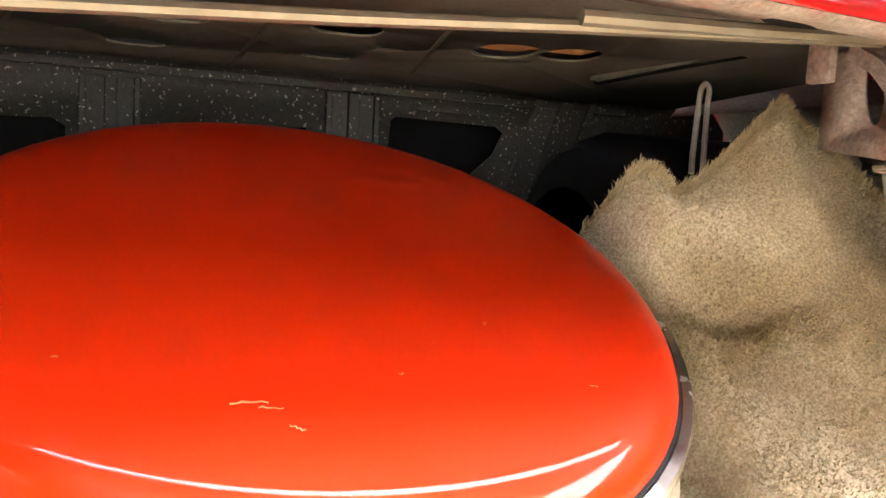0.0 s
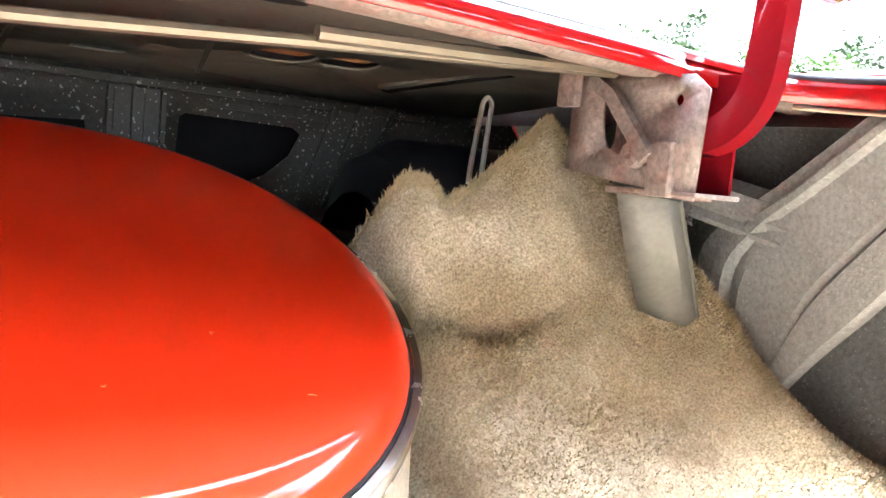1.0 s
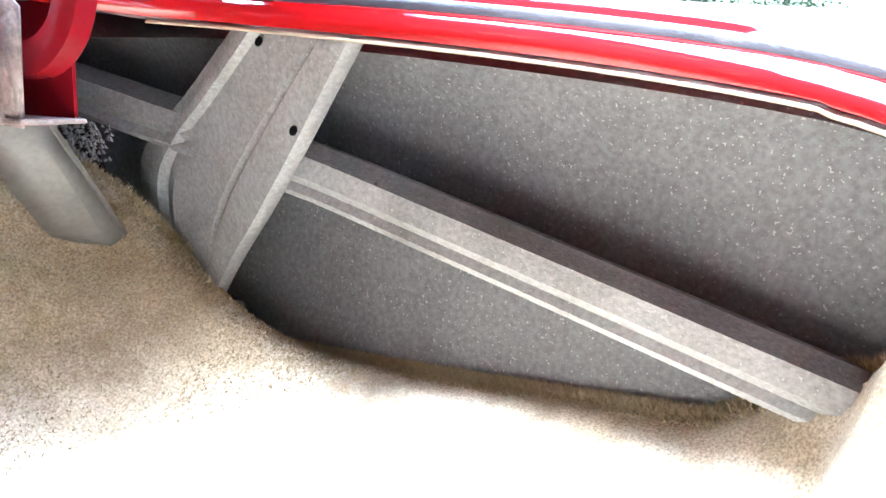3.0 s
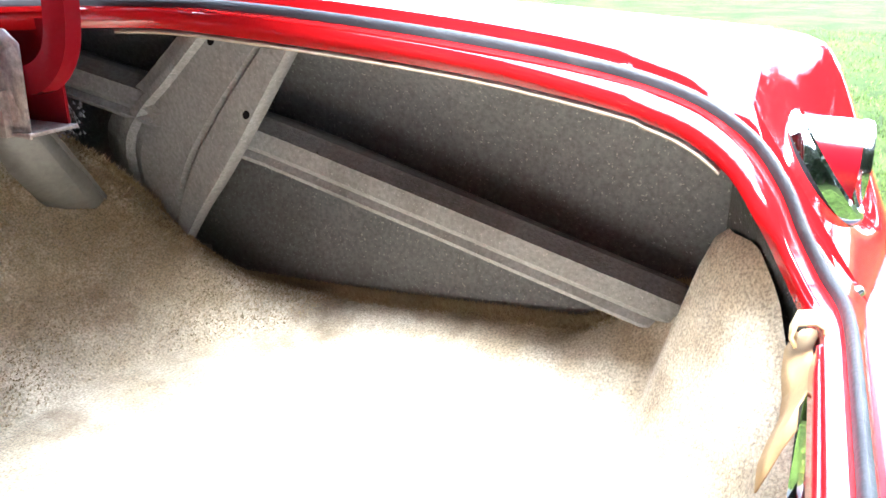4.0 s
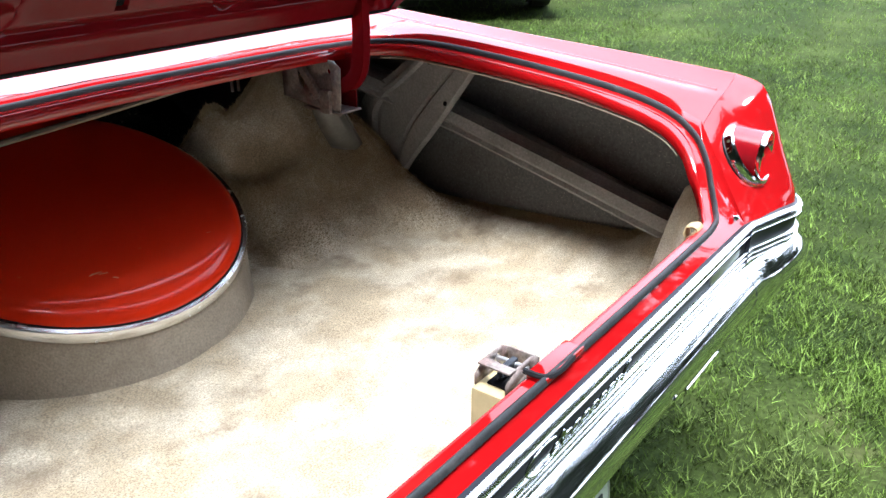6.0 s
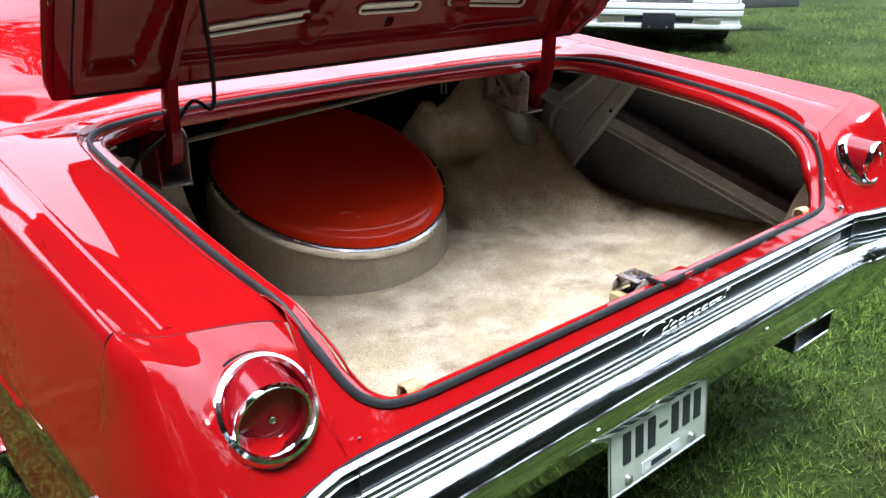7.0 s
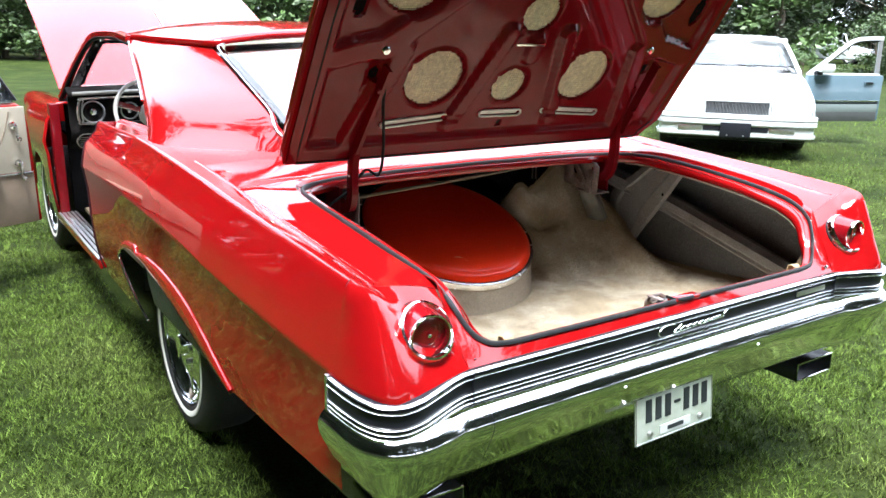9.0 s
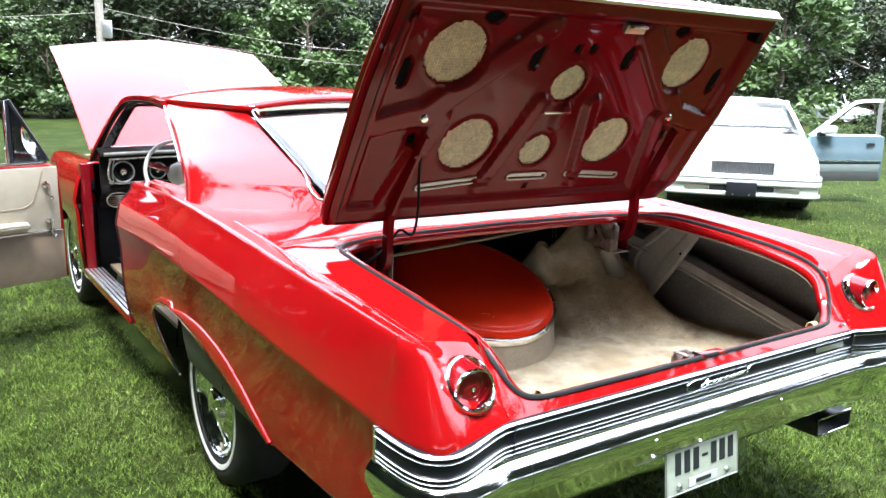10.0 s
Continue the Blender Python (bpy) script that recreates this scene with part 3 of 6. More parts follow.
# rear bumper
B_HALF = [(0.0, 0.0), (0.35, 0.0), (0.66, -0.002), (0.74, -0.006), (0.79, -0.018), (0.84, -0.026), (0.876, -0.022), (0.902, -0.004), (0.913, 0.035), (0.916, 0.09), (0.918, 0.15)]
B_LINE = smooth_path([(-x, y, 0) for x, y in B_HALF[::-1][:-1]] + [(x, y, 0) for x, y in B_HALF], 5)
B_SEC = [(0.0, 0.703), (0.018, 0.698), (0.036, 0.691), (0.052, 0.681), (0.063, 0.667), (0.067, 0.650), (0.063, 0.630), (0.052, 0.605), (0.036, 0.572), (0.026, 0.547), (0.013, 0.520),
         (-0.006, 0.504), (-0.028, 0.499), (-0.04, 0.51), (-0.03, 0.60), (-0.02, 0.68)]
part("bumper", lean_right(sweep(B_LINE, B_SEC), 0.042), CHROME, car, "chrome rear bumper", 30)
for s in (1, -1):
    jl = smooth_path([(s * 0.665, -0.0015 - o, z) for o, z in B_SEC[1:11]], 2)
    part("bumper_joint", sweep(jl, ring_section(0.0009, 5), up=(1, 0, 0)), TRIM_BLACK, car)
for x in (0.278, -0.255):
    part("bumper_bolt", lathe([(0.0, 0.005), (0.006, 0.004), (0.009, -0.004)], 12, pose(x, -0.064, 0.640, 96)), CHROME, car)


# ---- tail lamps ----
def tail_lamp(s):
    lamp = new("tail_lamp")
    lamp.parent = car
    ox, oz = (0.828, 0.010) if s > 0 else (0.783, 0.0)
    m = pose(s * ox, 0.038, 0.860 + oz, 90 - 36, 0, 0) @ (pose(0, 0, 0) if s > 0 else pose(0, 0, 0.008, 0, 7, 0))
    m2 = pose(s * ox, 0.076, 0.866 + oz, 90 + 2, 0, s * 4)
    part("bezel", lathe([(0.0565, -0.010), (0.0575, 0.008), (0.062, 0.0125), (0.067, 0.010), (0.070, 0.003), (0.0705, -0.022)], 56, m), CHROME, lamp, "chrome bezel")
    part("gasket", lathe([(0.0695, -0.006), (0.0728, -0.005), (0.0735, -0.016)], 48, m), RUBBER, lamp)
    part("housing", lathe([(0.0, -0.008), (0.058, -0.008)], 32, m), RUBBER, lamp)
    part("lens_barrel", lathe([(0.0525, -0.03), (0.052, 0.01), (0.050, 0.036), (0.0485, 0.06), (0.0478, 0.070)], 56, m2), LENS, lamp, "red plastic lens barrel")
    part("lens", lathe([(0.044, 0.066), (0.0415, 0.0605), (0.034, 0.0625), (0.0335, 0.0615), (0.024, 0.0635), (0.0235, 0.0625), (0.012, 0.0645), (0.0, 0.0645)], 56, m2), LENS, lamp, "smooth red lens")
    part("lens_ring", lathe([(0.048, 0.066), (0.0495, 0.072), (0.048, 0.077), (0.045, 0.076), (0.043, 0.066)], 56, m2), CHROME, lamp, "chrome lens ring")
    part("lens_button", lathe([(0.005, 0.062), (0.0045, 0.070), (0.0, 0.072)], 16, m2), CHROME, lamp)


tail_lamp(-1)
tail_lamp(1)

# number plate: characters as bars
plate = new("number_plate")
plate.parent = car
PM = pose(-0.028, -0.040, 0.521, -6, 0, 0)
part("plate_sheet", box((0.305, 0.003, 0.152), bev=0.0012, m=PM), PLATE, plate, "white and green number plate with bars for characters")
part("plate_rim", sweep([PM @ Vector(p) for p in ((-0.15, -0.002, -0.073), (0.15, -0.002, -0.073), (0.15, -0.002, 0.073), (-0.15, -0.002, 0.073))], ring_section(0.0025, 6), closed=True, up=(0, 1, 0)), ALU, plate)
for k, x in enumerate((-0.103, -0.066, -0.029, 0.045, 0.082, 0.119)):
    part("character_bar", box((0.022, 0.002, 0.062), (x, -0.0025, 0.012), m=PM), INK, plate)
part("character_bar", box((0.024, 0.002, 0.008), (0.008, -0.0025, 0.014), m=PM), INK, plate)
part("caption_bar", box((0.10, 0.002, 0.012), (-0.01, -0.0025, 0.061), m=PM), GREY_PLASTIC, plate)
part("strip_label", box((0.12, 0.002, 0.024), (0.0, -0.0025, -0.052), m=PM), WHITE_PAINT, plate)
part("caption_bar", box((0.062, 0.002, 0.011), (0.0, -0.004, -0.052), m=PM), INK, plate)
for x in (-0.10, 0.10):
    part("plate_bolt", lathe([(0.0, 0.010), (0.007, 0.008), (0.009, 0.0)], 12, PM @ pose(x, -0.002, -0.052, 90)), ALU, plate)


def exhaust(s):
    e = new("exhaust_tip")
    e.parent = car
    cx, cz = (0.785, 0.412) if s > 0 else (-0.760, 0.414)
    rows = []
    for y in (0.045, 0.36):
        rows.append([(cx + a, y, cz + b) for a, b in ((-0.097, -0.030), (0.097, -0.030), (0.097, 0.030), (-0.097, 0.030))])
    part("tip_tube", fix(grid(rows, close_v=True)), TRIM_BLACK, e, "black rectangular exhaust tip", thick=0.003)
    part("tip_edge", sweep([Vector(p) for p in rows[0]], ring_section(0.0035, 6), closed=True, up=(0, 1, 0)), STEEL, e)


exhaust(1)
exhaust(-1)


# ---- wheels ----
def wheel(x, y, s):
    w = new("wheel")
    w.parent = car
    m = pose(x, y, 0.34, 90, 0, 90 if s > 0 else -90)
    R = 0.34
    part("tyre", lathe([(0.215, -0.02), (0.235, 0.004), (0.29, 0.012), (0.322, 0.0), (R - 0.004, -0.022), (R, -0.05), (R, -0.15), (R - 0.004, -0.178), (0.322, -0.2), (0.22, -0.2)], 64, m), TYRE, w, "black tyre with a narrow white stripe")
    part("whitewall", lathe([(0.249, 0.0085), (0.252, 0.0105), (0.268, 0.0125), (0.271, 0.0105)], 64, m), WHITEWALL, w)
    part("rim", lathe([(0.222, 0.004), (0.228, -0.004), (0.212, -0.008), (0.205, -0.020), (0.196, -0.028), (0.15, -0.022), (0.105, -0.010), (0.095, -0.016), (0.06, -0.018), (0.0, -0.018)], 64, m), CHROME, w, "chrome wheel rim")
    part("hub_cap", lathe([(0.045, -0.03), (0.044, 0.0), (0.034, 0.012), (0.0, 0.016)], 32, m), CHROME, w)
    for k in range(5):
        a = 2 * math.pi * k / 5
        part("spoke", box((0.085, 0.030, 0.008), (0.145, 0, -0.018), m=m @ pose(0, 0, 0, 0, 0, math.degrees(a)), bev=0.005), CHROME, w)
        part("wheel_nut", lathe([(0.011, -0.02), (0.011, -0.008), (0.0, -0.004)], 6, m @ pose(0.068 * math.cos(a), 0.068 * math.sin(a), 0)), ALU, w)


wheel(-0.905, 1.51, -1)
wheel(0.905, 1.51, 1)
wheel(-0.90, 4.53, -1)
wheel(0.90, 4.53, 1)

# bright lip of the rear wheel openings and the wheel wells, shade put into their black
for s in (1, -1):
    lip = []
    for k in range(60):
        y = 0.765 + (2.055 - 0.765) * k / 59
        z = low_edge(y)
        lip.append((s * (quarter_profile(y)[-1][0] + 0.004), y, z + 0.004))
    part("wheel_opening_lip", sweep(lip, ring_section(0.006, 6)), STEEL, car, "polished wheel-opening lip")
    rows = []
    for n_, (x, y, z) in enumerate(lip):
        t = n_ / 59
        wide = 0.060 * math.sin(math.pi * min(1.0, 0.02 + t * 1.25) ** 0.8) + 0.003 if t < 0.75 else 0.03
        prof = quarter_profile(y)
        row = []
        for f, proud in ((0.0, 0.008), (0.35, 0.010), (0.8, 0.008), (0.95, 0.005), (1.0, -0.002)):
            zz = z + wide * f
            xx = interp(sorted((q[1], q[0]) for q in prof[8:]), zz)
            row.append((s * (xx + proud), y - 0.3 * wide * f, zz))
        rows.append(row)
    part("wheel_opening_flare", fix(grid(rows)), RED, car, "raised red flare along the wheel opening", 30)
    rows = []
    for k in range(16):
        a = math.pi * k / 15
        rows.append([(s * x, 1.52 + 0.42 * math.cos(a), 0.42 + 0.25 * math.sin(a)) for x in (0.925, 0.82)])
    part("wheel_well", fix(grid(rows)), SHADE_BLACK, car)
    part("wheel_well_back", box((0.01, 0.78, 0.26), (s * 0.82, 1.55, 0.53)), SHADE_BLACK, car)
# lower front corner of the wheel openings
for s in (1, -1):
    rows = []
    for k in range(14):
        y = 1.80 + 0.262 * k / 13
        top_z = 0.35 + 0.197 * (k / 13) ** 1.25
        xs = interp(SIDE_X, y)
        rows.append([(s * (xs - 0.015 - 0.045 * max(0.0, (0.62 - z) / 0.3) ** 2), y, z) for z in [top_z + (0.345 - top_z) * n / 5 for n in range(6)]])
    part("quarter_foot", fix(grid(rows)), RED, car, "red lower corner ahead of the wheel", thick=0.004)
    part("wheel_opening_lip", sweep([r[0] for r in rows], ring_section(0.005, 6)), STEEL, car)
# underside coloured near black to carry the shade under the car
part("underbody", box((1.50, 4.6, 0.02), (0, 2.90, 0.40)), SHADE_BLACK, car, "dark underside")
part("rocker", box((0.05, 1.2, 0.045), (-0.942, 3.23, 0.364), bev=0.01), RED, car, "red rocker sill")
part("rocker", box((0.05, 1.2, 0.045), (0.942, 3.23, 0.364), bev=0.01), RED, car, "red rocker sill")
part("scuff_plate", box((0.10, 1.12, 0.008), (-0.92, 3.2, 0.392), bev=0.002), ALU, car, "ribbed aluminium door-sill plate")
for k in range(4):
    part("scuff_rib", box((0.006, 1.1, 0.004), (-0.955 + 0.022 * k, 3.2, 0.398)), STEEL, car)

# ---- cabin ----
# roof
rows = []
for i in range(17):
    t = i / 16
    y = 2.03 + (3.42 - 2.03) * t
    edge = interp([(0, 1.418), (0.46, 1.432), (0.7, 1.436), (1, 1.418)], t)
    xw = interp([(0, 0.552), (0.12, 0.603), (0.27, 0.668), (0.46, 0.736), (0.6, 0.735), (1, 0.722)], t)
    crown = 0.065 * math.sin(math.pi * (0.18 + 0.72 * t)) + 0.012
    rows.append([(xw * math.sin(math.pi / 2 * u), y - (0.02 if i == 0 else 0) * math.cos(u * 1.5), edge + crown * (1 - abs(math.sin(math.pi / 2 * u)) ** 2.4) - 0.02 * max(0, abs(u) - 0.9) * 10) for u in [k / 10 for k in range(-10, 11)]])
part("roof", fix(grid(rows)), RED, car, "glossy red roof", 50, thick=0.02)
# sail panels beside the rear window
for s in (1, -1):
    A = smooth_path([(0.884, 1.84, 1.074), (0.850, 2.02, 1.19), (0.803, 2.27, 1.270), (0.765, 2.50, 1.352), (0.735, 2.67, 1.412)], 4)
    Bc = smooth_path([(0.525, 1.30, 1.078), (0.525, 1.50, 1.19), (0.53, 1.75, 1.285), (0.535, 1.95, 1.36), (0.55, 2.06, 1.402)], 4)
    rows = []
    nA = len(A) - 1
    for n, (a, b_) in enumerate(zip(A, Bc)):
        d = a - b_
        row = []
        v_ = n / nA
        flare = 0.055 * max(0.0, 1 - v_ / 0.32) ** 2
        for k in range(13):
            t = k / 12
            p = b_ + d * t
            bulge = 0.058 * math.sin(math.pi * t ** 2.4) * (1 - v_ ** 4)
            p = p + Vector((0.86, -0.50, 0.10)) * (bulge + flare * math.sin(math.pi * t) ** 0.6)
            if n == 0:
                p.z = deck_z(p.x, p.y)[1] - 0.003
            elif n == 1:
                p.z = max(p.z - 0.030 * math.sin(math.pi * t), deck_z(p.x, p.y)[1] + 0.006)
            elif n == 2:
                p.z -= 0.016 * math.sin(math.pi * t)
            row.append((s * p.x, p.y, p.z))
        rows.append(row)
    part("sail_panel", fix(grid(rows)), RED, car, "glossy red pillar beside the rear window", 60)
    ch = [(s * (p.x + 0.003), p.y + 0.006, p.z) for p in A]
    part("window_bead", sweep(ch[4:], ring_section(0.005, 6)), STEEL, car)
    # screen pillar, roof rail
    pil = smooth_path([(s * 0.87, 3.86, 1.06), (s * 0.815, 3.68, 1.24), (s * 0.762, 3.53, 1.375), (s * 0.735, 3.40, 1.422), (s * 0.725, 3.0, 1.432), (s * 0.735, 2.67, 1.414)], 5)
    part("window_rail", sweep(pil, [(-0.02, -0.012), (0.016, -0.014), (0.016, 0.010), (-0.016, 0.016)]), RED, car)
    part("window_seal", sweep([p + Vector((s * 0.006, 0, -0.018)) for p in pil], ring_section(0.012, 6)), RUBBER, car)
    part("window_bead", sweep([p + Vector((s * 0.012, 0, 0.004)) for p in pil[:12]], ring_section(0.006, 6)), STEEL, car)

def pane(name, a, b, bow, label, n=10, crown=0.0):
    """Curved glass between a lower and an upper edge (half width, y, z)."""
    rows = []
    for i in range(7):
        t = i / 6
        w, y, z = (a[k] + (b[k] - a[k]) * t for k in range(3))
        rows.append([(w * u, y + bow * (1 - u * u), z + 0.012 * math.sin(math.pi * t) + crown * t * (1 - u * u)) for u in [k / n for k in range(-n, n + 1)]])
    return part(name, fix(grid(rows)), GLASS, car, label, thick=0.004)


g1 = pane("rear_window", (0.533, 1.285, 1.092), (0.560, 2.05, 1.404), -0.04, "clear curved rear window", crown=0.034)
g2 = pane("windscreen", (0.84, 3.85, 1.075), (0.72, 3.46, 1.42), 0.10, "clear curved windscreen")
g1.data.materials[0] = REAR_GLASS
for g in (g1, g2):
    g.visible_shadow = False
bl = smooth_path([(-0.52, 1.28, 1.094), (0, 1.242, 1.10), (0.52, 1.28, 1.094), (0.535, 1.50, 1.192), (0.545, 1.75, 1.297), (0.545, 1.95, 1.372), (0.51, 2.026, 1.410), (0.30, 2.022, 1.430), (0, 2.012, 1.442), (-0.30, 2.022, 1.430), (-0.51, 2.026, 1.410), (-0.545, 1.95, 1.372), (-0.545, 1.75, 1.297), (-0.535, 1.50, 1.192)], 5, closed=True)
part("rear_window_bead", sweep(bl, ring_section(0.005, 6), closed=True, up=(0, -0.4, 1)), STEEL, car, "polished rear-window surround")

# inside of the cabin
part("cabin_floor", box((1.6, 2.0, 0.02), (0, 2.9, 0.37)), VINYL_BROWN, car)
part("firewall", box((1.7, 0.03, 0.7), (0, 3.95, 0.70)), SHADE_BLACK, car)
part("rear_seat", box((1.35, 0.30, 0.55), (0, 2.02, 0.70), bev=0.08), VINYL_BEIGE, car, "beige rear bench seat")
for x in (-0.36, 0.36):
    part("front_seat", box((0.66, 0.55, 0.22), (x, 3.02, 0.50), bev=0.06), VINYL_BEIGE, car, "beige front seat")
    part("front_seat_back", box((0.66, 0.16, 0.50), (x, 2.74, 0.76), m=pose(0, 0, 0), bev=0.06), VINYL_BEIGE, car)
dash = new("dashboard")
dash.parent = car
rows = [[(x * w, y, z + 0.012 * (1 - (x / 0.85) ** 2)) for x in (-0.88, -0.6, -0.3, 0, 0.3, 0.6, 0.88)] for y, z, w in ((3.90, 1.10, 0.97), (3.74, 1.125, 0.98), (3.63, 1.125, 1.0), (3.575, 1.105, 1.0), (3.56, 1.085, 1.0), (3.585, 1.075, 1.0), (3.60, 0.92, 1.0), (3.575, 0.905, 1.0), (3.585, 0.86, 1.0), (3.66, 0.78, 1.0))]
part("dash_body", fix(grid(rows)), DASH, dash, "dark padded dashboard", thick=0.02)
part("dash_pad", sweep([(0.86 * u, 3.557, 1.098 + 0.012 * (1 - u * u)) for u in [k / 8 for k in range(-8, 9)]], ring_section(0.011, 8)), DASH_PAD, dash, "worn grey padded dash edge")
bez = smooth_path([(-0.832, 3.566, 0.945), (-0.838, 3.562, 1.0), (-0.825, 3.558, 1.060), (-0.79, 3.556, 1.072), (-0.30, 3.556, 1.076), (-0.245, 3.558, 1.05), (-0.25, 3.562, 0.95), (-0.31, 3.566, 0.928), (-0.79, 3.566, 0.928)], 4, closed=True)
part("dash_bezel", sweep(bez, ring_section(0.0075, 6), closed=True, up=(0, 1, 0)), STEEL, dash, "polished instrument surround")
part("dash_bezel_inner", sweep([p + Vector((0.0, 0.012, 0.0)) + (Vector((-0.54, p.y, 1.0)) - p) * 0.07 for p in bez], ring_section(0.004, 6), closed=True, up=(0, 1, 0)), ALU, dash)
for x, r in ((-0.758, 0.064), (-0.56, 0.05), (-0.40, 0.064)):
    face = part("gauge", lathe([(r * 0.9, 0.002), (r * 0.55, -0.012), (r * 0.45, -0.012), (0.0, -0.012)], 36, pose(x, 3.572, 0.995, 90)), DASH, dash)
    part("gauge_ring", lathe([(r, 0.0), (r, 0.010), (r * 0.93, 0.012), (r * 0.86, 0.004)], 36, pose(x, 3.572, 0.995, 90)), ALU, face)
    part("gauge_cone", lathe([(r * 0.40, -0.012), (r * 0.28, 0.012), (r * 0.12, 0.018), (0.0, 0.018)], 28, pose(x, 3.572, 0.995, 90)), STEEL, face, "polished cone in the middle of the dial")
for k in range(5):
    part("dash_vent", box((0.10, 0.010, 0.006), (-0.795, 3.575, 0.806 + 0.012 * k), bev=0.002), STEEL, dash)
part("vent_ring", sweep(smooth_path([(-0.855, 3.572, 0.83), (-0.83, 3.572, 0.868), (-0.76, 3.572, 0.868), (-0.735, 3.572, 0.83), (-0.76, 3.572, 0.794), (-0.83, 3.572, 0.794)], 4, closed=True), ring_section(0.005, 6), closed=True, up=(0, 1, 0)), STEEL, dash)
for x in (-0.62, -0.52, -0.30):
    part("dash_knob", lathe([(0.012, 0.0), (0.012, 0.014), (0.009, 0.02), (0.0, 0.022)], 16, pose(x, 3.575, 0.885, 90)), STEEL, dash)
sw = new("steering_wheel")
sw.parent = car
SM = pose(-0.485, 3.36, 1.0, 64, 0, 0)
bm = grid([[((0.195 + 0.011 * math.cos(b)) * math.cos(a), (0.195 + 0.011 * math.cos(b)) * math.sin(a), 0.011 * math.sin(b)) for b in [2 * math.pi * j / 8 for j in range(8)]] for a in [2 * math.pi * i / 48 for i in range(48)]], True, True, m=SM)
part("wheel_ring", fix(bm), CREAM_WHEEL, sw, "pale thin steering-wheel ring")
for a in (20, 160):
    part("wheel_spoke", box((0.17, 0.034, 0.010), (0.10, 0, -0.012), m=SM @ pose(0, 0, 0, 0, 0, a), bev=0.003), STEEL, sw)
part("horn_pad", lathe([(0.066, -0.045), (0.066, -0.012), (0.055, 0.004), (0.03, 0.014), (0, 0.016)], 32, SM), CREAM_WHEEL, sw, "pale horn boss")
part("column", lathe([(0.03, -0.4), (0.035, -0.03)], 20, SM), DASH, sw)

# front wings, nose, engine bay, bonnet
for s in (1, -1):
    rows = []
    for k in range(22):
        y = 3.80 + 1.58 * k / 21
        zc, xc, xs = interp(CREST_Z, y), interp(CREST_X, y), interp(SIDE_X, y)
        zb = 0.345
        if 4.03 < y < 5.03:
            zb = 0.34 + 0.30 * math.sqrt(max(0.0, 1 - ((y - 4.53) / 0.5) ** 2))
        rows.append([(s * x, y, z) for x, z in ((xc - 0.14, zc - 0.01), (xc - 0.05, zc + 0.004), (xc, zc), (xc + 0.03, zc - 0.02), (xs - 0.03, zc - 0.10), (xs, zc - 0.22), (xs - 0.015, zc - 0.30), (xs - 0.02, (zc - 0.30 + zb) / 2), (xs - 0.04, zb))])
    part("front_wing", fix(grid(rows)), RED, car, "glossy red front wing", 50, thick=0.01)
    part("door_pillar", box((0.05, 0.10, 0.66), (s * 0.93, 3.80, 0.70), bev=0.008), RED_SHADED, car, "red door pillar")
part("nose", box((1.8, 0.10, 0.5), (0, 5.38, 0.70), bev=0.03), RED, car)
# black sheet paints the shade of the engine bay
part("engine_bay", box((1.5, 1.3, 0.02), (0, 4.65, 0.75)), SHADE_BLACK, car)
part("cowl", box((1.66, 0.16, 0.02), (0, 3.94, 1.035), bev=0.008), RED, car)
hood = new("bonnet")
hood.parent = car
HM = pose(-0.02, 4.10, 1.085, 25.0, 0, 0)
rows = []
for t in (0.0, 0.006, *(i / 12 for i in range(1, 12)), 0.994, 1.0):
    w = 0.825 - 0.015 * t
    rows.append([(w * u, 1.65 * t - 0.05 * abs(u) ** 3 * t, 0.03 * math.sin(math.pi * t) + 0.055 * (1 - abs(u)) ** 1.2 * t + 0.02 * (1 - u * u)) for u in (-1.0, -0.993, *(k / 8 for k in range(-7, 8)), 0.993, 1.0)])
part("bonnet_skin", fix(grid(rows, m=HM)), RED, hood, "raised glossy red bonnet with a centre crease", 20, thick=0.004)
part("bonnet_crease", sweep([HM @ Vector((0, 0.05 + 1.585 * k / 10, 0.023 + 0.03 * math.sin(math.pi * (0.05 + 1.585 * k / 10) / 1.65) + 0.055 * (0.05 + 1.585 * k / 10) / 1.65)) for k in range(11)], ring_section(0.007, 6)), STEEL, hood)


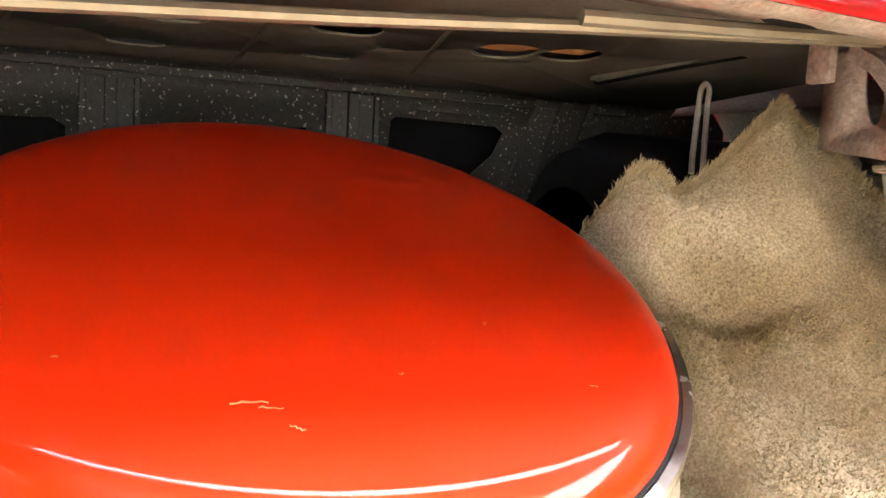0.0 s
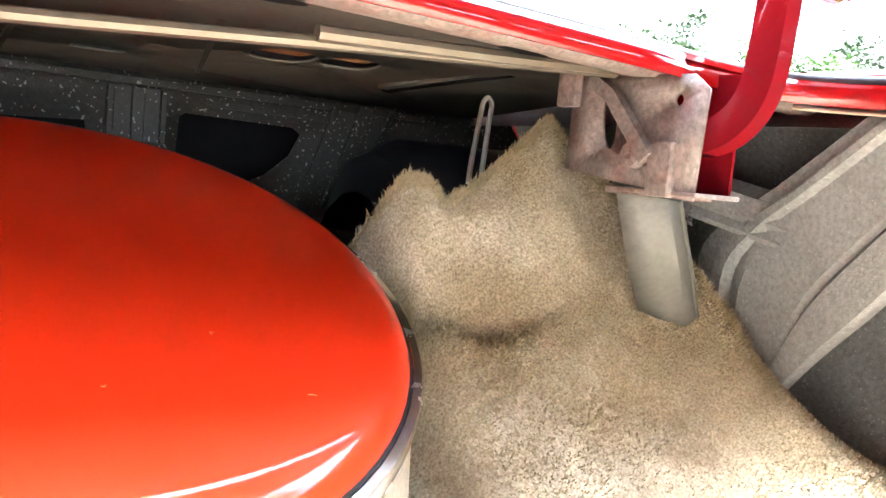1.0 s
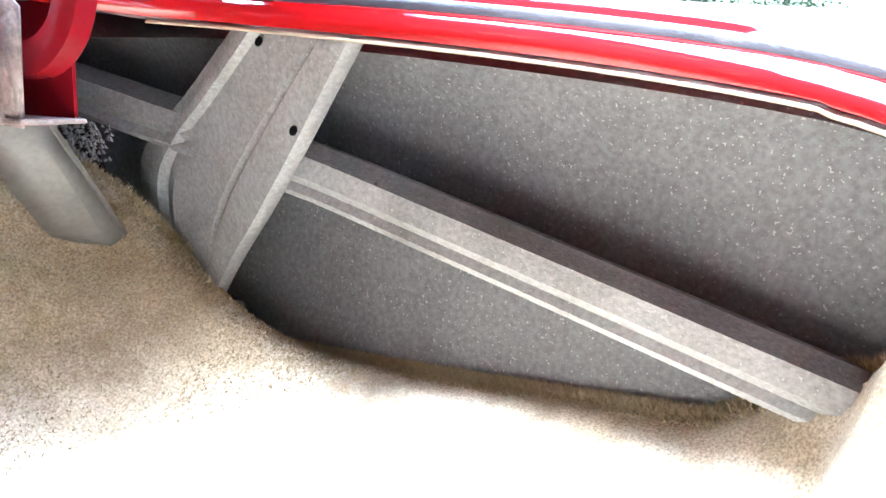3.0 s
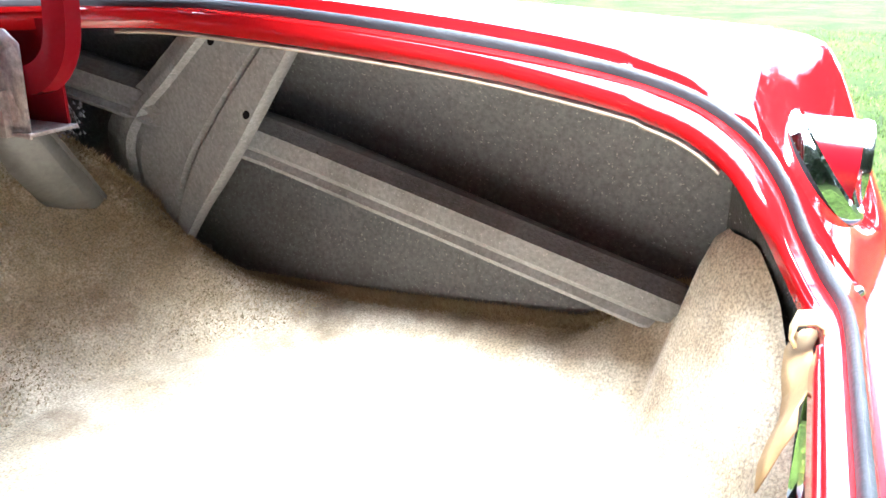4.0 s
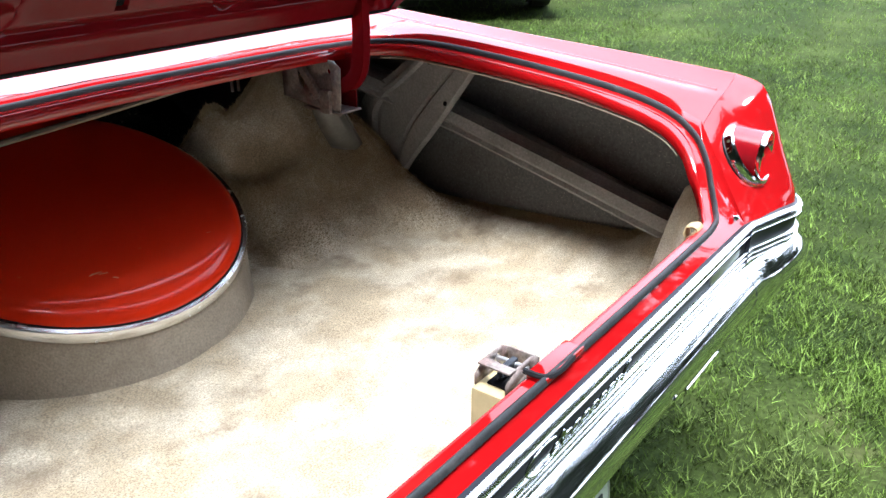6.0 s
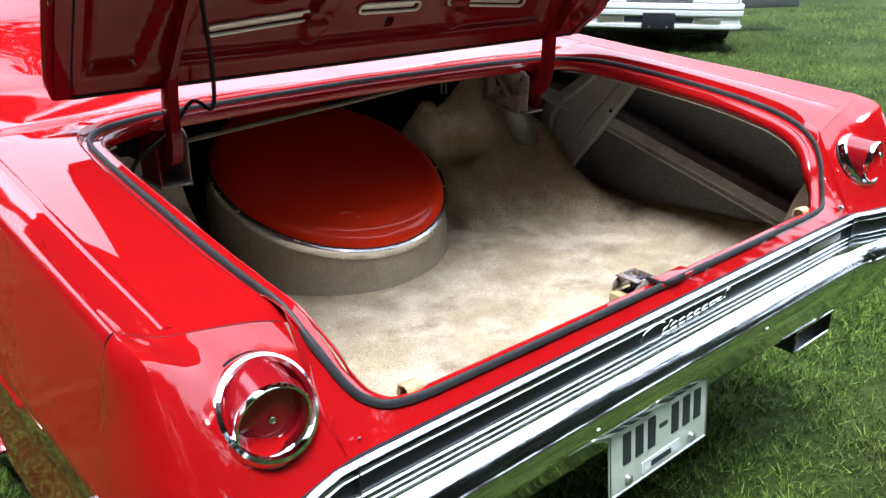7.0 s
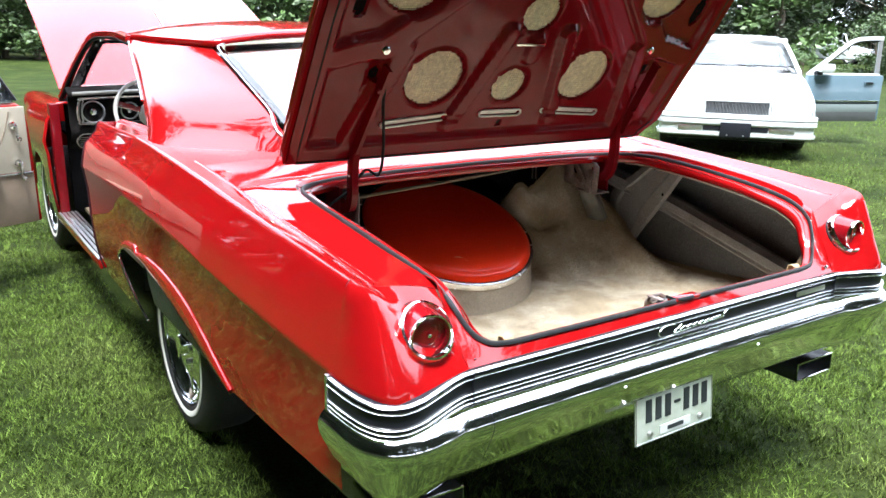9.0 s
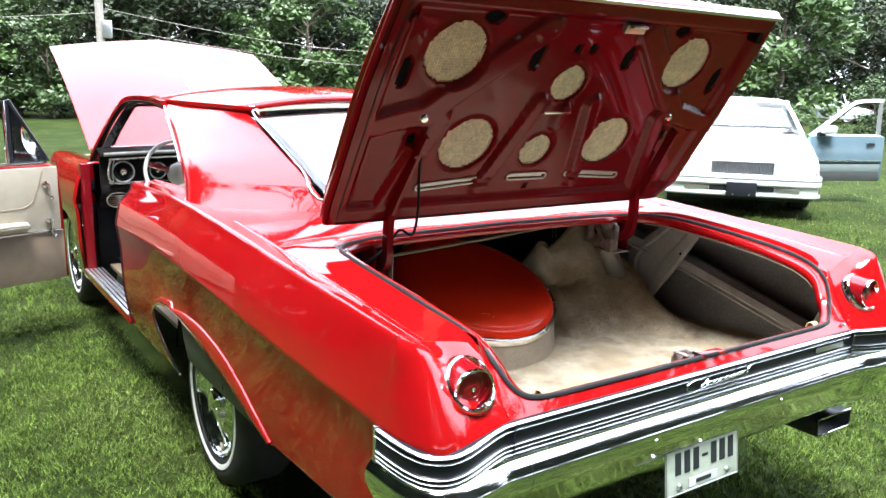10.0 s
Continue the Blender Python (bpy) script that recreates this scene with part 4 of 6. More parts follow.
# driver's door, wide open
def driver_door():
    d = new("door")
    d.parent = car
    m = pose(-0.985, 3.79, 0.0, 0, 0, 180 + 20)       # local x runs from the hinge to the free edge, local y into the cabin
    L = 1.22
    inner = [(0.075, 0.36), (L, 0.36), (L, 1.045), (0.15, 1.045), (0.115, 1.02), (0.098, 0.97), (0.088, 0.85)]
    body = grid([[(x, 0.0 + o, z) for x, z in inner] for o in (0.0, -0.11)], close_v=True)
    bmesh.ops.holes_fill(body, edges=[e for e in body.edges if e.is_boundary], sides=0)
    fix(body)
    bmesh.ops.transform(body, matrix=m, verts=body.verts)
    part("door_skin", body, RED, d, "red outer skin of the door", bevel=0.012)
    part("upper_trim", box((L - 0.12, 0.018, 0.365), (L / 2 + 0.055, 0.009, 0.842), m=m, bev=0.006), VINYL_BEIGE, d, "beige vinyl upper door panel")
    part("lower_trim", box((L - 0.11, 0.014, 0.285), (L / 2 + 0.045, 0.007, 0.505), m=m, bev=0.006), VINYL_BROWN, d, "brown lower door panel")
    part("trim_bead", box((L - 0.12, 0.008, 0.012), (L / 2 + 0.05, 0.02, 0.652), m=m, bev=0.002), STEEL, d)
    part("trim_bead", sweep([m @ Vector(p) for p in ((0.205, 0.018, 1.0), (0.225, 0.018, 0.93), (0.27, 0.018, 0.825), (0.32, 0.018, 0.80), (1.0, 0.018, 0.775))], ring_section(0.004, 6)), VINYL_BROWN, d)
    for x, z, l in ((0.195, 0.925, 0.09), (0.19, 0.715, 0.10)):
        part("crank_boss", lathe([(0.022, 0.0), (0.02, 0.018), (0.0, 0.022)], 20, m @ pose(x, 0.014, z, -90)), CHROME, d)
        part("crank", box((0.016, 0.012, l), (x - 0.012, 0.036, z - l / 2 + 0.01), m=m, bev=0.004), CHROME, d, "chrome window crank")
        part("crank_knob", lathe([(0.011, 0.0), (0.013, 0.02), (0.0, 0.028)], 16, m @ pose(x - 0.012, 0.042, z - l + 0.015, -90)), CHROME, d)
    part("arm_rest", box((0.36, 0.06, 0.05), (0.50, 0.04, 0.70), m=m, bev=0.015), VINYL_BEIGE, d, "beige arm rest")
    part("arm_rest_trim", box((0.36, 0.01, 0.02), (0.50, 0.072, 0.70), m=m, bev=0.003), CHROME, d)
    # quarter light
    fr = [(0.135, -0.03, 1.055), (0.345, -0.03, 1.055), (0.352, -0.03, 1.395), (0.338, -0.03, 1.40)]
    part("vent_frame", sweep([m @ Vector(p) for p in fr], ring_section(0.011, 6), closed=True, up=(0, 1, 0)), TRIM_BLACK, d, "black quarter-light frame")
    pg = grid([[fr[0], fr[1]], [fr[3], fr[2]]], m=m)
    gl = part("vent_glass", fix(pg), GLASS, d, thick=0.004)
    gl.visible_shadow = False
    part("vent_post", box((0.012, 0.016, 0.345), (0.366, -0.03, 1.225), m=m, bev=0.003), STEEL, d, "polished post behind the quarter light")
    part("belt_bead", box((L - 0.17, 0.012, 0.012), (L / 2 + 0.08, -0.004, 1.05), m=m, bev=0.004), STEEL, d)
    part("mirror_head", lathe([(0.0, -0.02), (0.045, -0.015), (0.055, 0.0), (0.05, 0.006), (0.0, 0.006)], 28, m @ pose(0.42, -0.16, 1.08, 80, 0, 0)), CHROME, d)
    part("mirror_stem", sweep([m @ Vector(p) for p in ((0.40, -0.10, 1.0), (0.41, -0.14, 1.06))], ring_section(0.008, 6)), CHROME, d)


driver_door()

# chrome mirror and panel line on the quarter
part("door_gap", sweep([(-(p[0] + 0.001), 2.632, p[1]) for p in quarter_profile(2.632)[:]], ring_section(0.004, 5)), TRIM_BLACK, car)


# ---- inside the boot ----
def ease(t):
    t = min(1.0, max(0.0, t))
    return t * t * (3 - 2 * t)


def holed(outline, holes, m=None):
    """A flat sheet in local x, y with openings cut through."""
    bm = bmesh.new()
    for loop in (outline, *holes):
        vs = [bm.verts.new((x, y, 0)) for x, y in loop]
        for a, b in zip(vs, vs[1:] + vs[:1]):
            bm.edges.new((a, b))
    bmesh.ops.triangle_fill(bm, use_beauty=True, edges=bm.edges[:])
    if m:
        bmesh.ops.transform(bm, matrix=m, verts=bm.verts)
    return bm


def oval(cx, cy, rx, ry, n=24, power=1.0, turn=0.0):
    out = []
    for k in range(n):
        a = 2 * math.pi * k / n
        c, s = math.cos(a), math.sin(a)
        x, y = rx * math.copysign(abs(c) ** power, c), ry * math.copysign(abs(s) ** power, s)
        out.append((cx + x * math.cos(turn) - y * math.sin(turn), cy + x * math.sin(turn) + y * math.cos(turn)))
    return out


def floor_z(x, y):
    return 0.515 + 0.012 * ease((y - 0.3) / 0.6) + 0.012 * ease((abs(x) - 0.7) / 0.25) + 0.004 * math.sin(7 * x + 2) * math.sin(6 * y)


CARPET_TOP = [(-0.96, 0.56), (-0.80, 0.80), (-0.62, 0.92), (-0.45, 0.84), (-0.33, 0.80), (0.33, 0.795), (0.38, 0.845), (0.415, 0.866), (0.44, 0.860), (0.468, 0.832), (0.50, 0.852),
              (0.56, 0.910), (0.625, 0.972), (0.655, 0.945), (0.695, 0.905), (0.75, 0.845), (0.81, 0.775), (0.865, 0.70), (0.905, 0.62), (0.935, 0.56), (0.96, 0.54)]
CARPET_Y = [(-0.96, 0.96), (-0.82, 1.06), (-0.66, 1.20), (0.65, 1.20), (0.75, 1.135), (0.81, 1.07), (0.865, 1.03), (0.905, 1.0), (0.935, 0.98), (0.96, 0.965)]


def carpet_point(x, s):
    """s 0..1 along the run from sill to top edge."""
    side = ease((abs(x) - 0.33) / 0.07)                 # 0 under the spare cover, 1 beside it
    yt = interp(CARPET_Y, x) * side + 1.46 * (1 - side)
    zt = interp(CARPET_TOP, x) * side + 0.58 * (1 - side)
    y0 = (yt - 0.30) * side + 0.95 * (1 - side)
    if s < 0.6:
        ys = interp([(0.0, 0.028), (0.60, 0.030), (0.68, 0.068), (0.76, 0.118), (0.93, 0.134)], abs(x))
        y = ys + (y0 - ys) * s / 0.6
        z = floor_z(x, y)
    else:
        t = (s - 0.6) / 0.4
        zf = floor_z(x, y0)
        yy = t if side < 0.5 else t ** 1.25
        y = y0 + (yt - y0) * (t * (1 - side) + yy * side)
        rise = t * (1 - side) + (0.78 * t ** 1.45 + 0.22 * t ** 3) * side
        z = zf + (zt - zf) * rise
        # a soft fold lies across the slope beside the cover
        fold = 0.78 - 0.7 * max(0.0, x - 0.48)
        z += 0.026 * side * math.exp(-((t - fold - 0.14) / 0.09) ** 2) * math.exp(-((x - 0.47) / 0.13) ** 2)
        z -= 0.040 * side * math.exp(-((t - fold) / 0.07) ** 2) * math.exp(-((x - 0.48) / 0.12) ** 2)
    back = interp([(0.0, 0.028), (0.60, 0.030), (0.68, 0.068), (0.76, 0.118), (0.93, 0.134)], abs(x))
    z += max(0.105 * ease((abs(x) - 0.70) / 0.2) * ease((0.32 - y) / 0.17), interp([(0.45, 0.0), (0.60, 0.13), (0.66, 0.24), (0.71, 0.30), (0.77, 0.29), (0.85, 0.185), (0.92, 0.105)], abs(x)) * ease((back + 0.10 - y) / 0.10))
    z += interp([(0.2, 0.05), (0.28, 0.058), (0.51, 0.036), (0.75, 0.014), (0.95, 0.0)], y) * ease((abs(x) - 0.76) / 0.18)
    z += 0.035 * ease((0.09 - y) / 0.06)
    return Vector((x, y, z))


def edge_x(s):
    """How far the carpet reaches sideways along its run."""
    return interp([(0.0, 0.90), (0.05, 0.92), (0.14, 0.936), (0.3, 0.948), (0.6, 0.958), (1.0, 0.960)], s)


def build_carpet():
    rows = []
    rng = random.Random(4)
    for i in range(91):
        s = i / 90
        row = []
        for j in range(121):
            u = -1 + 2 * j / 120
            x = u * edge_x(s)
            p = carpet_point(x, s)
            p.z += 0.0035 * noise.noise(Vector((x * 9, p.y * 9, 3.1))) + 0.0018 * noise.noise(Vector((x * 33, p.y * 33, 8.0)))
            if j in (0, 120) or i == 90:
                p += Vector((rng.uniform(-1, 1), rng.uniform(-1, 1), rng.uniform(-1, 1))) * 0.0035
            row.append(p)
        rows.append(row)
    bm = fix(grid(rows))
    if sum(f.normal.z for f in bm.faces) < 0:
        bmesh.ops.reverse_faces(bm, faces=bm.faces)
    carpet = thing("boot_carpet", (0, 0.5, 0.49), "worn tan carpet lining the boot floor with frayed cut edges", "carpet")
    part("backing", bm, CARPET, carpet, degrees=80)
    # the pile: short tufts, thick along the cut edge
    verts, faces = [], []
    for k in range(190000):
        s = rng.random() ** 0.7
        u = rng.uniform(-0.35, 1)
        if k % 7 == 0:
            u = 1 - abs(rng.gauss(0, 0.01))
        elif k % 9 == 0:
            s = 1 - abs(rng.gauss(0, 0.006))
        s = min(1.0, s)
        if s < 0.60 + 0.22 * rng.random() and abs(u) < 0.965:
            continue
        x = u * edge_x(s)
        p = carpet_point(x, s)
        q = carpet_point(x, min(1, s + 0.01)) - carpet_point(x, max(0, s - 0.01))
        nrm = Vector((1, 0, 0)).cross(q)
        nrm = nrm.normalized() if nrm.length > 1e-6 else Vector((0, 0, 1))
        if nrm.z < 0 and abs(nrm.z) > 0.2:
            nrm = -nrm
        lean = Vector((rng.uniform(-1, 1), rng.uniform(-1, 1), rng.uniform(-1, 1))) * 0.7
        tip = p + (nrm + lean).normalized() * rng.uniform(0.003, 0.0065) * (2.5 if abs(u) > 0.985 or s > 0.992 else 1.0)
        w = Vector((rng.uniform(-1, 1), rng.uniform(-1, 1), 0)).normalized() * 0.0016
        n = len(verts)
        verts += [p - w, p + w, tip]
        faces.append((n, n + 1, n + 2))
    me = bpy.data.meshes.new("carpet_fibre")
    me.from_pydata(verts, [], faces)
    me.materials.append(PILE)
    ob = new("carpet_fibre", me)
    ob.parent = carpet
    ob.matrix_parent_inverse = carpet.matrix_world.inverted()
    tagged(ob, "short tan carpet pile", kind="stuff")


build_carpet()


# ---- spare wheel cover ----
def spare_cover():
    c = thing("spare_wheel_cover", (0.006, 1.11, 0.53), "round spare-wheel cover, glossy red lid, chrome band, on carpet", "spare cover")
    top, R, a = Vector((0.006, 1.111, 0.756)), 0.343, 0.426
    nrm = Vector((0.025, -a, 1)).normalized()
    u = Vector((1, 0, -0.025)).normalized()
    v = nrm.cross(u)
    bot = Vector((0.006, 1.124, 0.535))
    vb = Vector((0, 1, 0.05)).normalized()
    n = 72

    def circle(r, h):
        return [top + (u * math.cos(2 * math.pi * k / n) + v * math.sin(2 * math.pi * k / n)) * r + nrm * h for k in range(n)]

    prof = [(R - 0.012, 0.0)] + [((R - 0.0125) * q, 0.003 + 0.024 * (1 - q ** 26) + 0.007 * (1 - q * q)) for q in (1.0, 0.985, 0.97, 0.95, 0.93, 0.91, 0.885, 0.86, 0.83, 0.8, 0.76, 0.72, 0.66, 0.58, 0.48, 0.36, 0.22, 0.08)]
    rows = [circle(r, h) for r, h in prof]
    bm = fix(grid(rows, close_v=True))
    bmesh.ops.holes_fill(bm, edges=[e for e in bm.edges if e.is_boundary], sides=100)
    bmesh.ops.recalc_face_normals(bm, faces=bm.faces)
    part("lid", bm, CAP_RED, c, "glossy red domed lid with fine scratches")
    part("gasket", fix(grid([circle(R - 0.011, 0.0), circle(R - 0.011, 0.0045), circle(R - 0.016, 0.005), circle(R - 0.017, -0.002)], close_v=True)), RUBBER, c)
    part("band", fix(grid([circle(R - 0.012, 0.001), circle(R - 0.009, 0.0035), circle(R - 0.001, 0.003), circle(R + 0.002, -0.001), circle(R + 0.002, -0.020), circle(R - 0.002, -0.024)], close_v=True)), BAND, c, "polished metal band")
    side = []
    for t in (0.0, 0.3, 0.6, 1.0):
        ring = []
        for k in range(n):
            ca, sa = math.cos(2 * math.pi * k / n), math.sin(2 * math.pi * k / n)
            p = top + (u * ca + v * sa) * (R - 0.003) - nrm * 0.02
            q = bot + (Vector((1, 0, 0)) * ca + vb * sa) * (R - 0.003)
            ring.append(p + (q - p) * t)
        side.append(ring)
    part("drum", fix(grid(side, close_v=True)), DRUM, c, "beige fabric-covered side")
    # pale scratches in the lid
    rng = random.Random(11)
    for dx, dy, ln, w, ang in ((-0.088, -0.203, 0.024, 0.0013, 0.03), (-0.075, -0.208, 0.016, 0.0008, -0.15), (-0.062, -0.228, 0.010, 0.0010, -0.7), (0.02, -0.18, 0.004, 0.0006, 0.1),
                               (-0.20, -0.15, 0.004, 0.0006, -0.3), (0.11, -0.12, 0.004, 0.0006, 0.9), (-0.13, -0.28, 0.005, 0.0008, 1.2), (0.17, -0.2, 0.006, 0.0007, 0.2)):
        rr = math.hypot(dx, dy) / (R - 0.06)
        q_ = rr * (R - 0.06) / (R - 0.0125)
        h = 0.0034 + 0.024 * (1 - q_ ** 26) + 0.007 * (1 - q_ * q_)
        p = top + u * dx + v * dy + nrm * h
        d = u * math.cos(ang) + v * math.sin(ang)
        e = nrm.cross(d)
        pts = []
        for k in range(7):
            t = k / 6 - 0.5
            pts.append(p + d * ln * t + e * rng.uniform(-1, 1) * 0.0015)
        b = bmesh.new()
        lo = [b.verts.new(q - e * w * rng.uniform(0.3, 1)) for q in pts]
        hi = [b.verts.new(q + e * w * rng.uniform(0.3, 1)) for q in pts]
        for k in range(6):
            b.faces.new((lo[k], lo[k + 1], hi[k + 1], hi[k]))
        part("scratch", b, CREAM, c)


spare_cover()

# ---- boot metalwork ----
for s in (1, -1):
    # inner side of the quarter panel
    rows = []
    for k in range(40):
        y = 0.10 + 1.56 * k / 39
        zc, xs = interp(CREST_Z, y), interp(SIDE_X, y)
        rows.append([(s * x, y, z) for x, z in ((0.80, min(zc, rim_z(min(y, 0.92)) - 0.02) - 0.035), (0.86, zc - 0.03), (xs - 0.085, zc - 0.055), (xs - 0.045, zc - 0.11), (xs - 0.026, zc - 0.18), (xs - 0.022, 0.74),
                                                (xs - 0.028 + 0.003 * math.sin(9 * y), 0.66), (xs - 0.035, 0.55), (xs - 0.05, 0.46), (xs - 0.09, 0.40))])
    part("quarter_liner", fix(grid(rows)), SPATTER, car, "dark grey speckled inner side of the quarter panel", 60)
    # behind the lamp panel
    rows = [[(s * x, y, z) for x, y, zt in ((0.90, 0.130, 0.86), (0.86, 0.125, 0.885), (0.78, 0.122, 0.885), (0.70, 0.078, 0.83), (0.66, 0.046, 0.785), (0.60, 0.028, 0.765)) for z in (zt + (0.52 - zt) * k / 5,)] for k in range(6)]
    part("tail_liner", fix(grid(rows)), BULK, car, "dark speckled inner side of the lamp panel")
    rows = [[(s * x, y, z) for x in (0.66, 0.4, 0.0)] for y, z in ((0.026, 0.752), (0.024, 0.70), (0.020, 0.50))]
    part("sill_back", fix(grid(rows)), RED, car)
    # long channel brace along the side
    sec = [(0.085, -0.042), (0.030, -0.026), (0.006, -0.022), (-0.002, -0.027), (-0.012, -0.031), (-0.022, -0.036), (-0.026, -0.062), (-0.014, -0.074), (-0.020, -0.084), (-0.014, -0.092), (0.028, -0.095), (0.085, -0.09)]
    rows = []
    for k in range(25):
        t = k / 24
        y = 1.25 - 1.11 * t
        z = interp([(0.14, 0.698), (0.78, 0.872), (1.25, 0.97)], y)
        x = interp([(0.14, 0.885), (0.5, 0.880), (0.8, 0.872), (1.25, 0.86)], y)
        rows.append([(s * min(x + o, interp(SIDE_X, y) - 0.034), y, z + h) for o, h in sec])
    part("side_channel", fix(grid(rows)), SPATTER_PALE, car, "pale grey speckled channel brace", 25, thick=0.003)
    part("channel_hole", lathe([(0.010, 0.002), (0.0, 0.003)], 14, pose(s * 0.8575, 0.643, 0.790, 0, s * -78, 0)), SHADE_BLACK, car)
    part("channel_seam", sweep([(s * 0.855, 0.690, 0.815), (s * 0.851, 0.687, 0.785)], ring_section(0.0012, 5)), TRIM_BLACK, car)
    # broad diagonal brace from the deck down to the floor
    edge_l = smooth_path([(0.789, 0.833, 1.004), (0.840, 0.991, 0.902), (0.866, 1.075, 0.856), (0.888, 1.135, 0.795), (0.900, 1.120, 0.700), (0.902, 1.06, 0.615)], 4)
    edge_r = smooth_path([(0.757, 0.650, 0.975), (0.780, 0.710, 0.908), (0.803, 0.772, 0.838), (0.829, 0.842, 0.763), (0.855, 0.915, 0.690), (0.880, 0.982, 0.615)], 4)
    rows = []
    for i, (l, r) in enumerate(zip(edge_l, edge_r)):
        t = i / (len(edge_l) - 1)
        nn = Vector((-0.966, 0.245, -0.098))
        row = []
        for w, h in ((0.0, -0.02), (0.02, 0.0), (0.14, 0.0), (0.17, 0.010 if t < 0.75 else 0), (0.24, 0.010 if t < 0.75 else 0), (0.28, 0.0), (0.36, 0.0 if t < 0.55 else 0.006), (0.45, 0.0), (0.70, 0.0), (0.735, -0.006), (0.77, 0.004), (0.98, 0.004), (1.0, -0.015)):
            p = l.lerp(r, w) + nn * h
            row.append((s * p.x, p.y, p.z))
        rows.append(row)
    part("diagonal_brace", fix(grid(rows)), SPATTER_PALE, car, "grey pressed-steel diagonal brace", 22, thick=0.003)
    # holes are black discs laid on, their inner shade put into the colour
    for w, t in ((0.36, 0.04), (0.95, 0.30)):
        n = round(t * (len(edge_l) - 1))
        p = edge_l[n].lerp(edge_r[n], w) + Vector((-0.0075, 0.0015, 0))
        part("brace_hole", lathe([(0.006, 0.0), (0.0, 0.001)], 12, pose(s * p.x, p.y, p.z, 0, s * -75, 0)), SHADE_BLACK, car)
    part("brace_foot", fix(grid([[(s * 0.8816, 0.987, 0.625), (s * 0.9006, 0.942, 0.62)], [(s * 0.9053, 0.9825, 0.56), (s * 0.9177, 0.942, 0.55)], [(s * 0.912, 0.96, 0.48), (s * 0.9243, 0.933, 0.48)]])), PRIMER, car, thick=0.004)
    # wheelhouse
    rows = []
    for k in range(15):
        a = math.pi * k / 14
        rows.append([(s * x, 1.50 + 0.27 * math.cos(a) * f, 0.48 + 0.45 * math.sin(a) * f) for x, f in ((0.50, 0.80), (0.52, 0.94), (0.57, 1.0), (0.96, 1.0))])
    bm = fix(grid(rows))
    bmesh.ops.holes_fill(bm, edges=[e for e in bm.edges if e.is_boundary], sides=40)
    part("wheelhouse", bm, TRIM_BLACK, car, "dark rounded wheelhouse")
    # hinge: bracket, pocket, gooseneck arm, lower strut
    hinge = new("hinge_bracket")
    hinge.parent = car
    hm = Matrix(((0, 0, s, s * 0.542), (-1, 0, 0, 1.06), (0, 1, 0, 0.0), (0, 0, 0, 1)))
    outline = [(0.0, 0.900), (0.185, 0.876), (0.19, 0.985), (0.17, 1.0), (0.0, 1.005)]
    part("bracket_plate", holed(outline, [oval(0.062, 0.958, 0.011, 0.035, 18, turn=0.15), oval(0.155, 0.975, 0.006, 0.006, 10)], hm), OVERSPRAY, hinge, "scuffed hinge plate with red overspray", thick=0.004)
    part("bracket_foot", box((0.05, 0.10, 0.004), (s * 0.5688, 0.90, 0.879), m=pose(0, 0.042, 0)), OVERSPRAY, hinge)
    part("bracket_rib", sweep([(s * 0.5366, 1.023, 1.0), (s * 0.5328, 0.987, 0.98), (s * 0.5328, 0.9285, 0.915)], [(-0.006, -0.008), (0.006, -0.008), (0.006, 0.008), (-0.006, 0.008)]), OVERSPRAY, hinge)
    part("bracket_bush", lathe([(0.014, 0.0), (0.013, 0.012), (0.005, 0.013), (0.004, 0.006), (0.0, 0.006)], 16, pose(s * 0.5404, 0.951, 0.918, 0, s * -90, 0)), OVERSPRAY, hinge)
    part("bracket_clip", box((0.012, 0.03, 0.055), (s * 0.5366, 0.9132, 0.905), bev=0.003), OVERSPRAY, hinge)
    part("bracket_clip", box((0.012, 0.03, 0.05), (s * 0.5366, 1.0185, 0.995), m=pose(0, 0.042, 0), bev=0.003), OVERSPRAY, hinge)
    part("pocket_wall", box((0.00401, 0.1, 0.125), (s * 0.6029, 0.9285, 0.945)), RED_SHADED, hinge)
    part("pocket_back", box((0.054, 0.004, 0.115), (s * 0.5745, 0.969, 0.945)), RED_SHADED, hinge)
    part("pocket_floor", box((0.07, 0.12, 0.005), (s * 0.5726, 0.9285, 0.882), bev=0.002), OVERSPRAY, hinge)
    arm = smooth_path([(s * x, y, z) for x, y, z in ((0.5726, 0.951, 0.945), (0.5726, 0.9105, 0.938), (0.5745, 0.8682, 0.948), (0.5783, 0.8412, 0.985), (0.5802, 0.834, 1.06), (0.5735, 0.8268, 1.14), (0.5612, 0.7935, 1.22), (0.5479, 0.7395, 1.30))], 6)
    part("gooseneck", sweep(arm, [(-0.011, -0.017), (0.011, -0.017), (0.013, 0.0), (0.011, 0.017), (-0.011, 0.017), (-0.013, 0.0)], up=(0, 0.942, 0.3)), RED_SHADED, hinge, "red curved boot-lid hinge arm", 30)
    rows = [[(s * x, y, z) for x, y, z in r] for r in (
        ((0.560, 0.995, 0.885), (0.580, 0.975, 0.880), (0.6067, 0.9618, 0.876), (0.6320, 0.967, 0.874)),
        ((0.612, 1.018, 0.808), (0.645, 1.003, 0.798), (0.6826, 0.996, 0.79), (0.7180, 1.007, 0.786)),
        ((0.675, 1.050, 0.745), (0.712, 1.037, 0.732), (0.7489, 1.032, 0.718), (0.7900, 1.043, 0.710)),
        ((0.700, 1.066, 0.728), (0.738, 1.053, 0.712), (0.775, 1.048, 0.702), (0.8120, 1.056, 0.700)))]
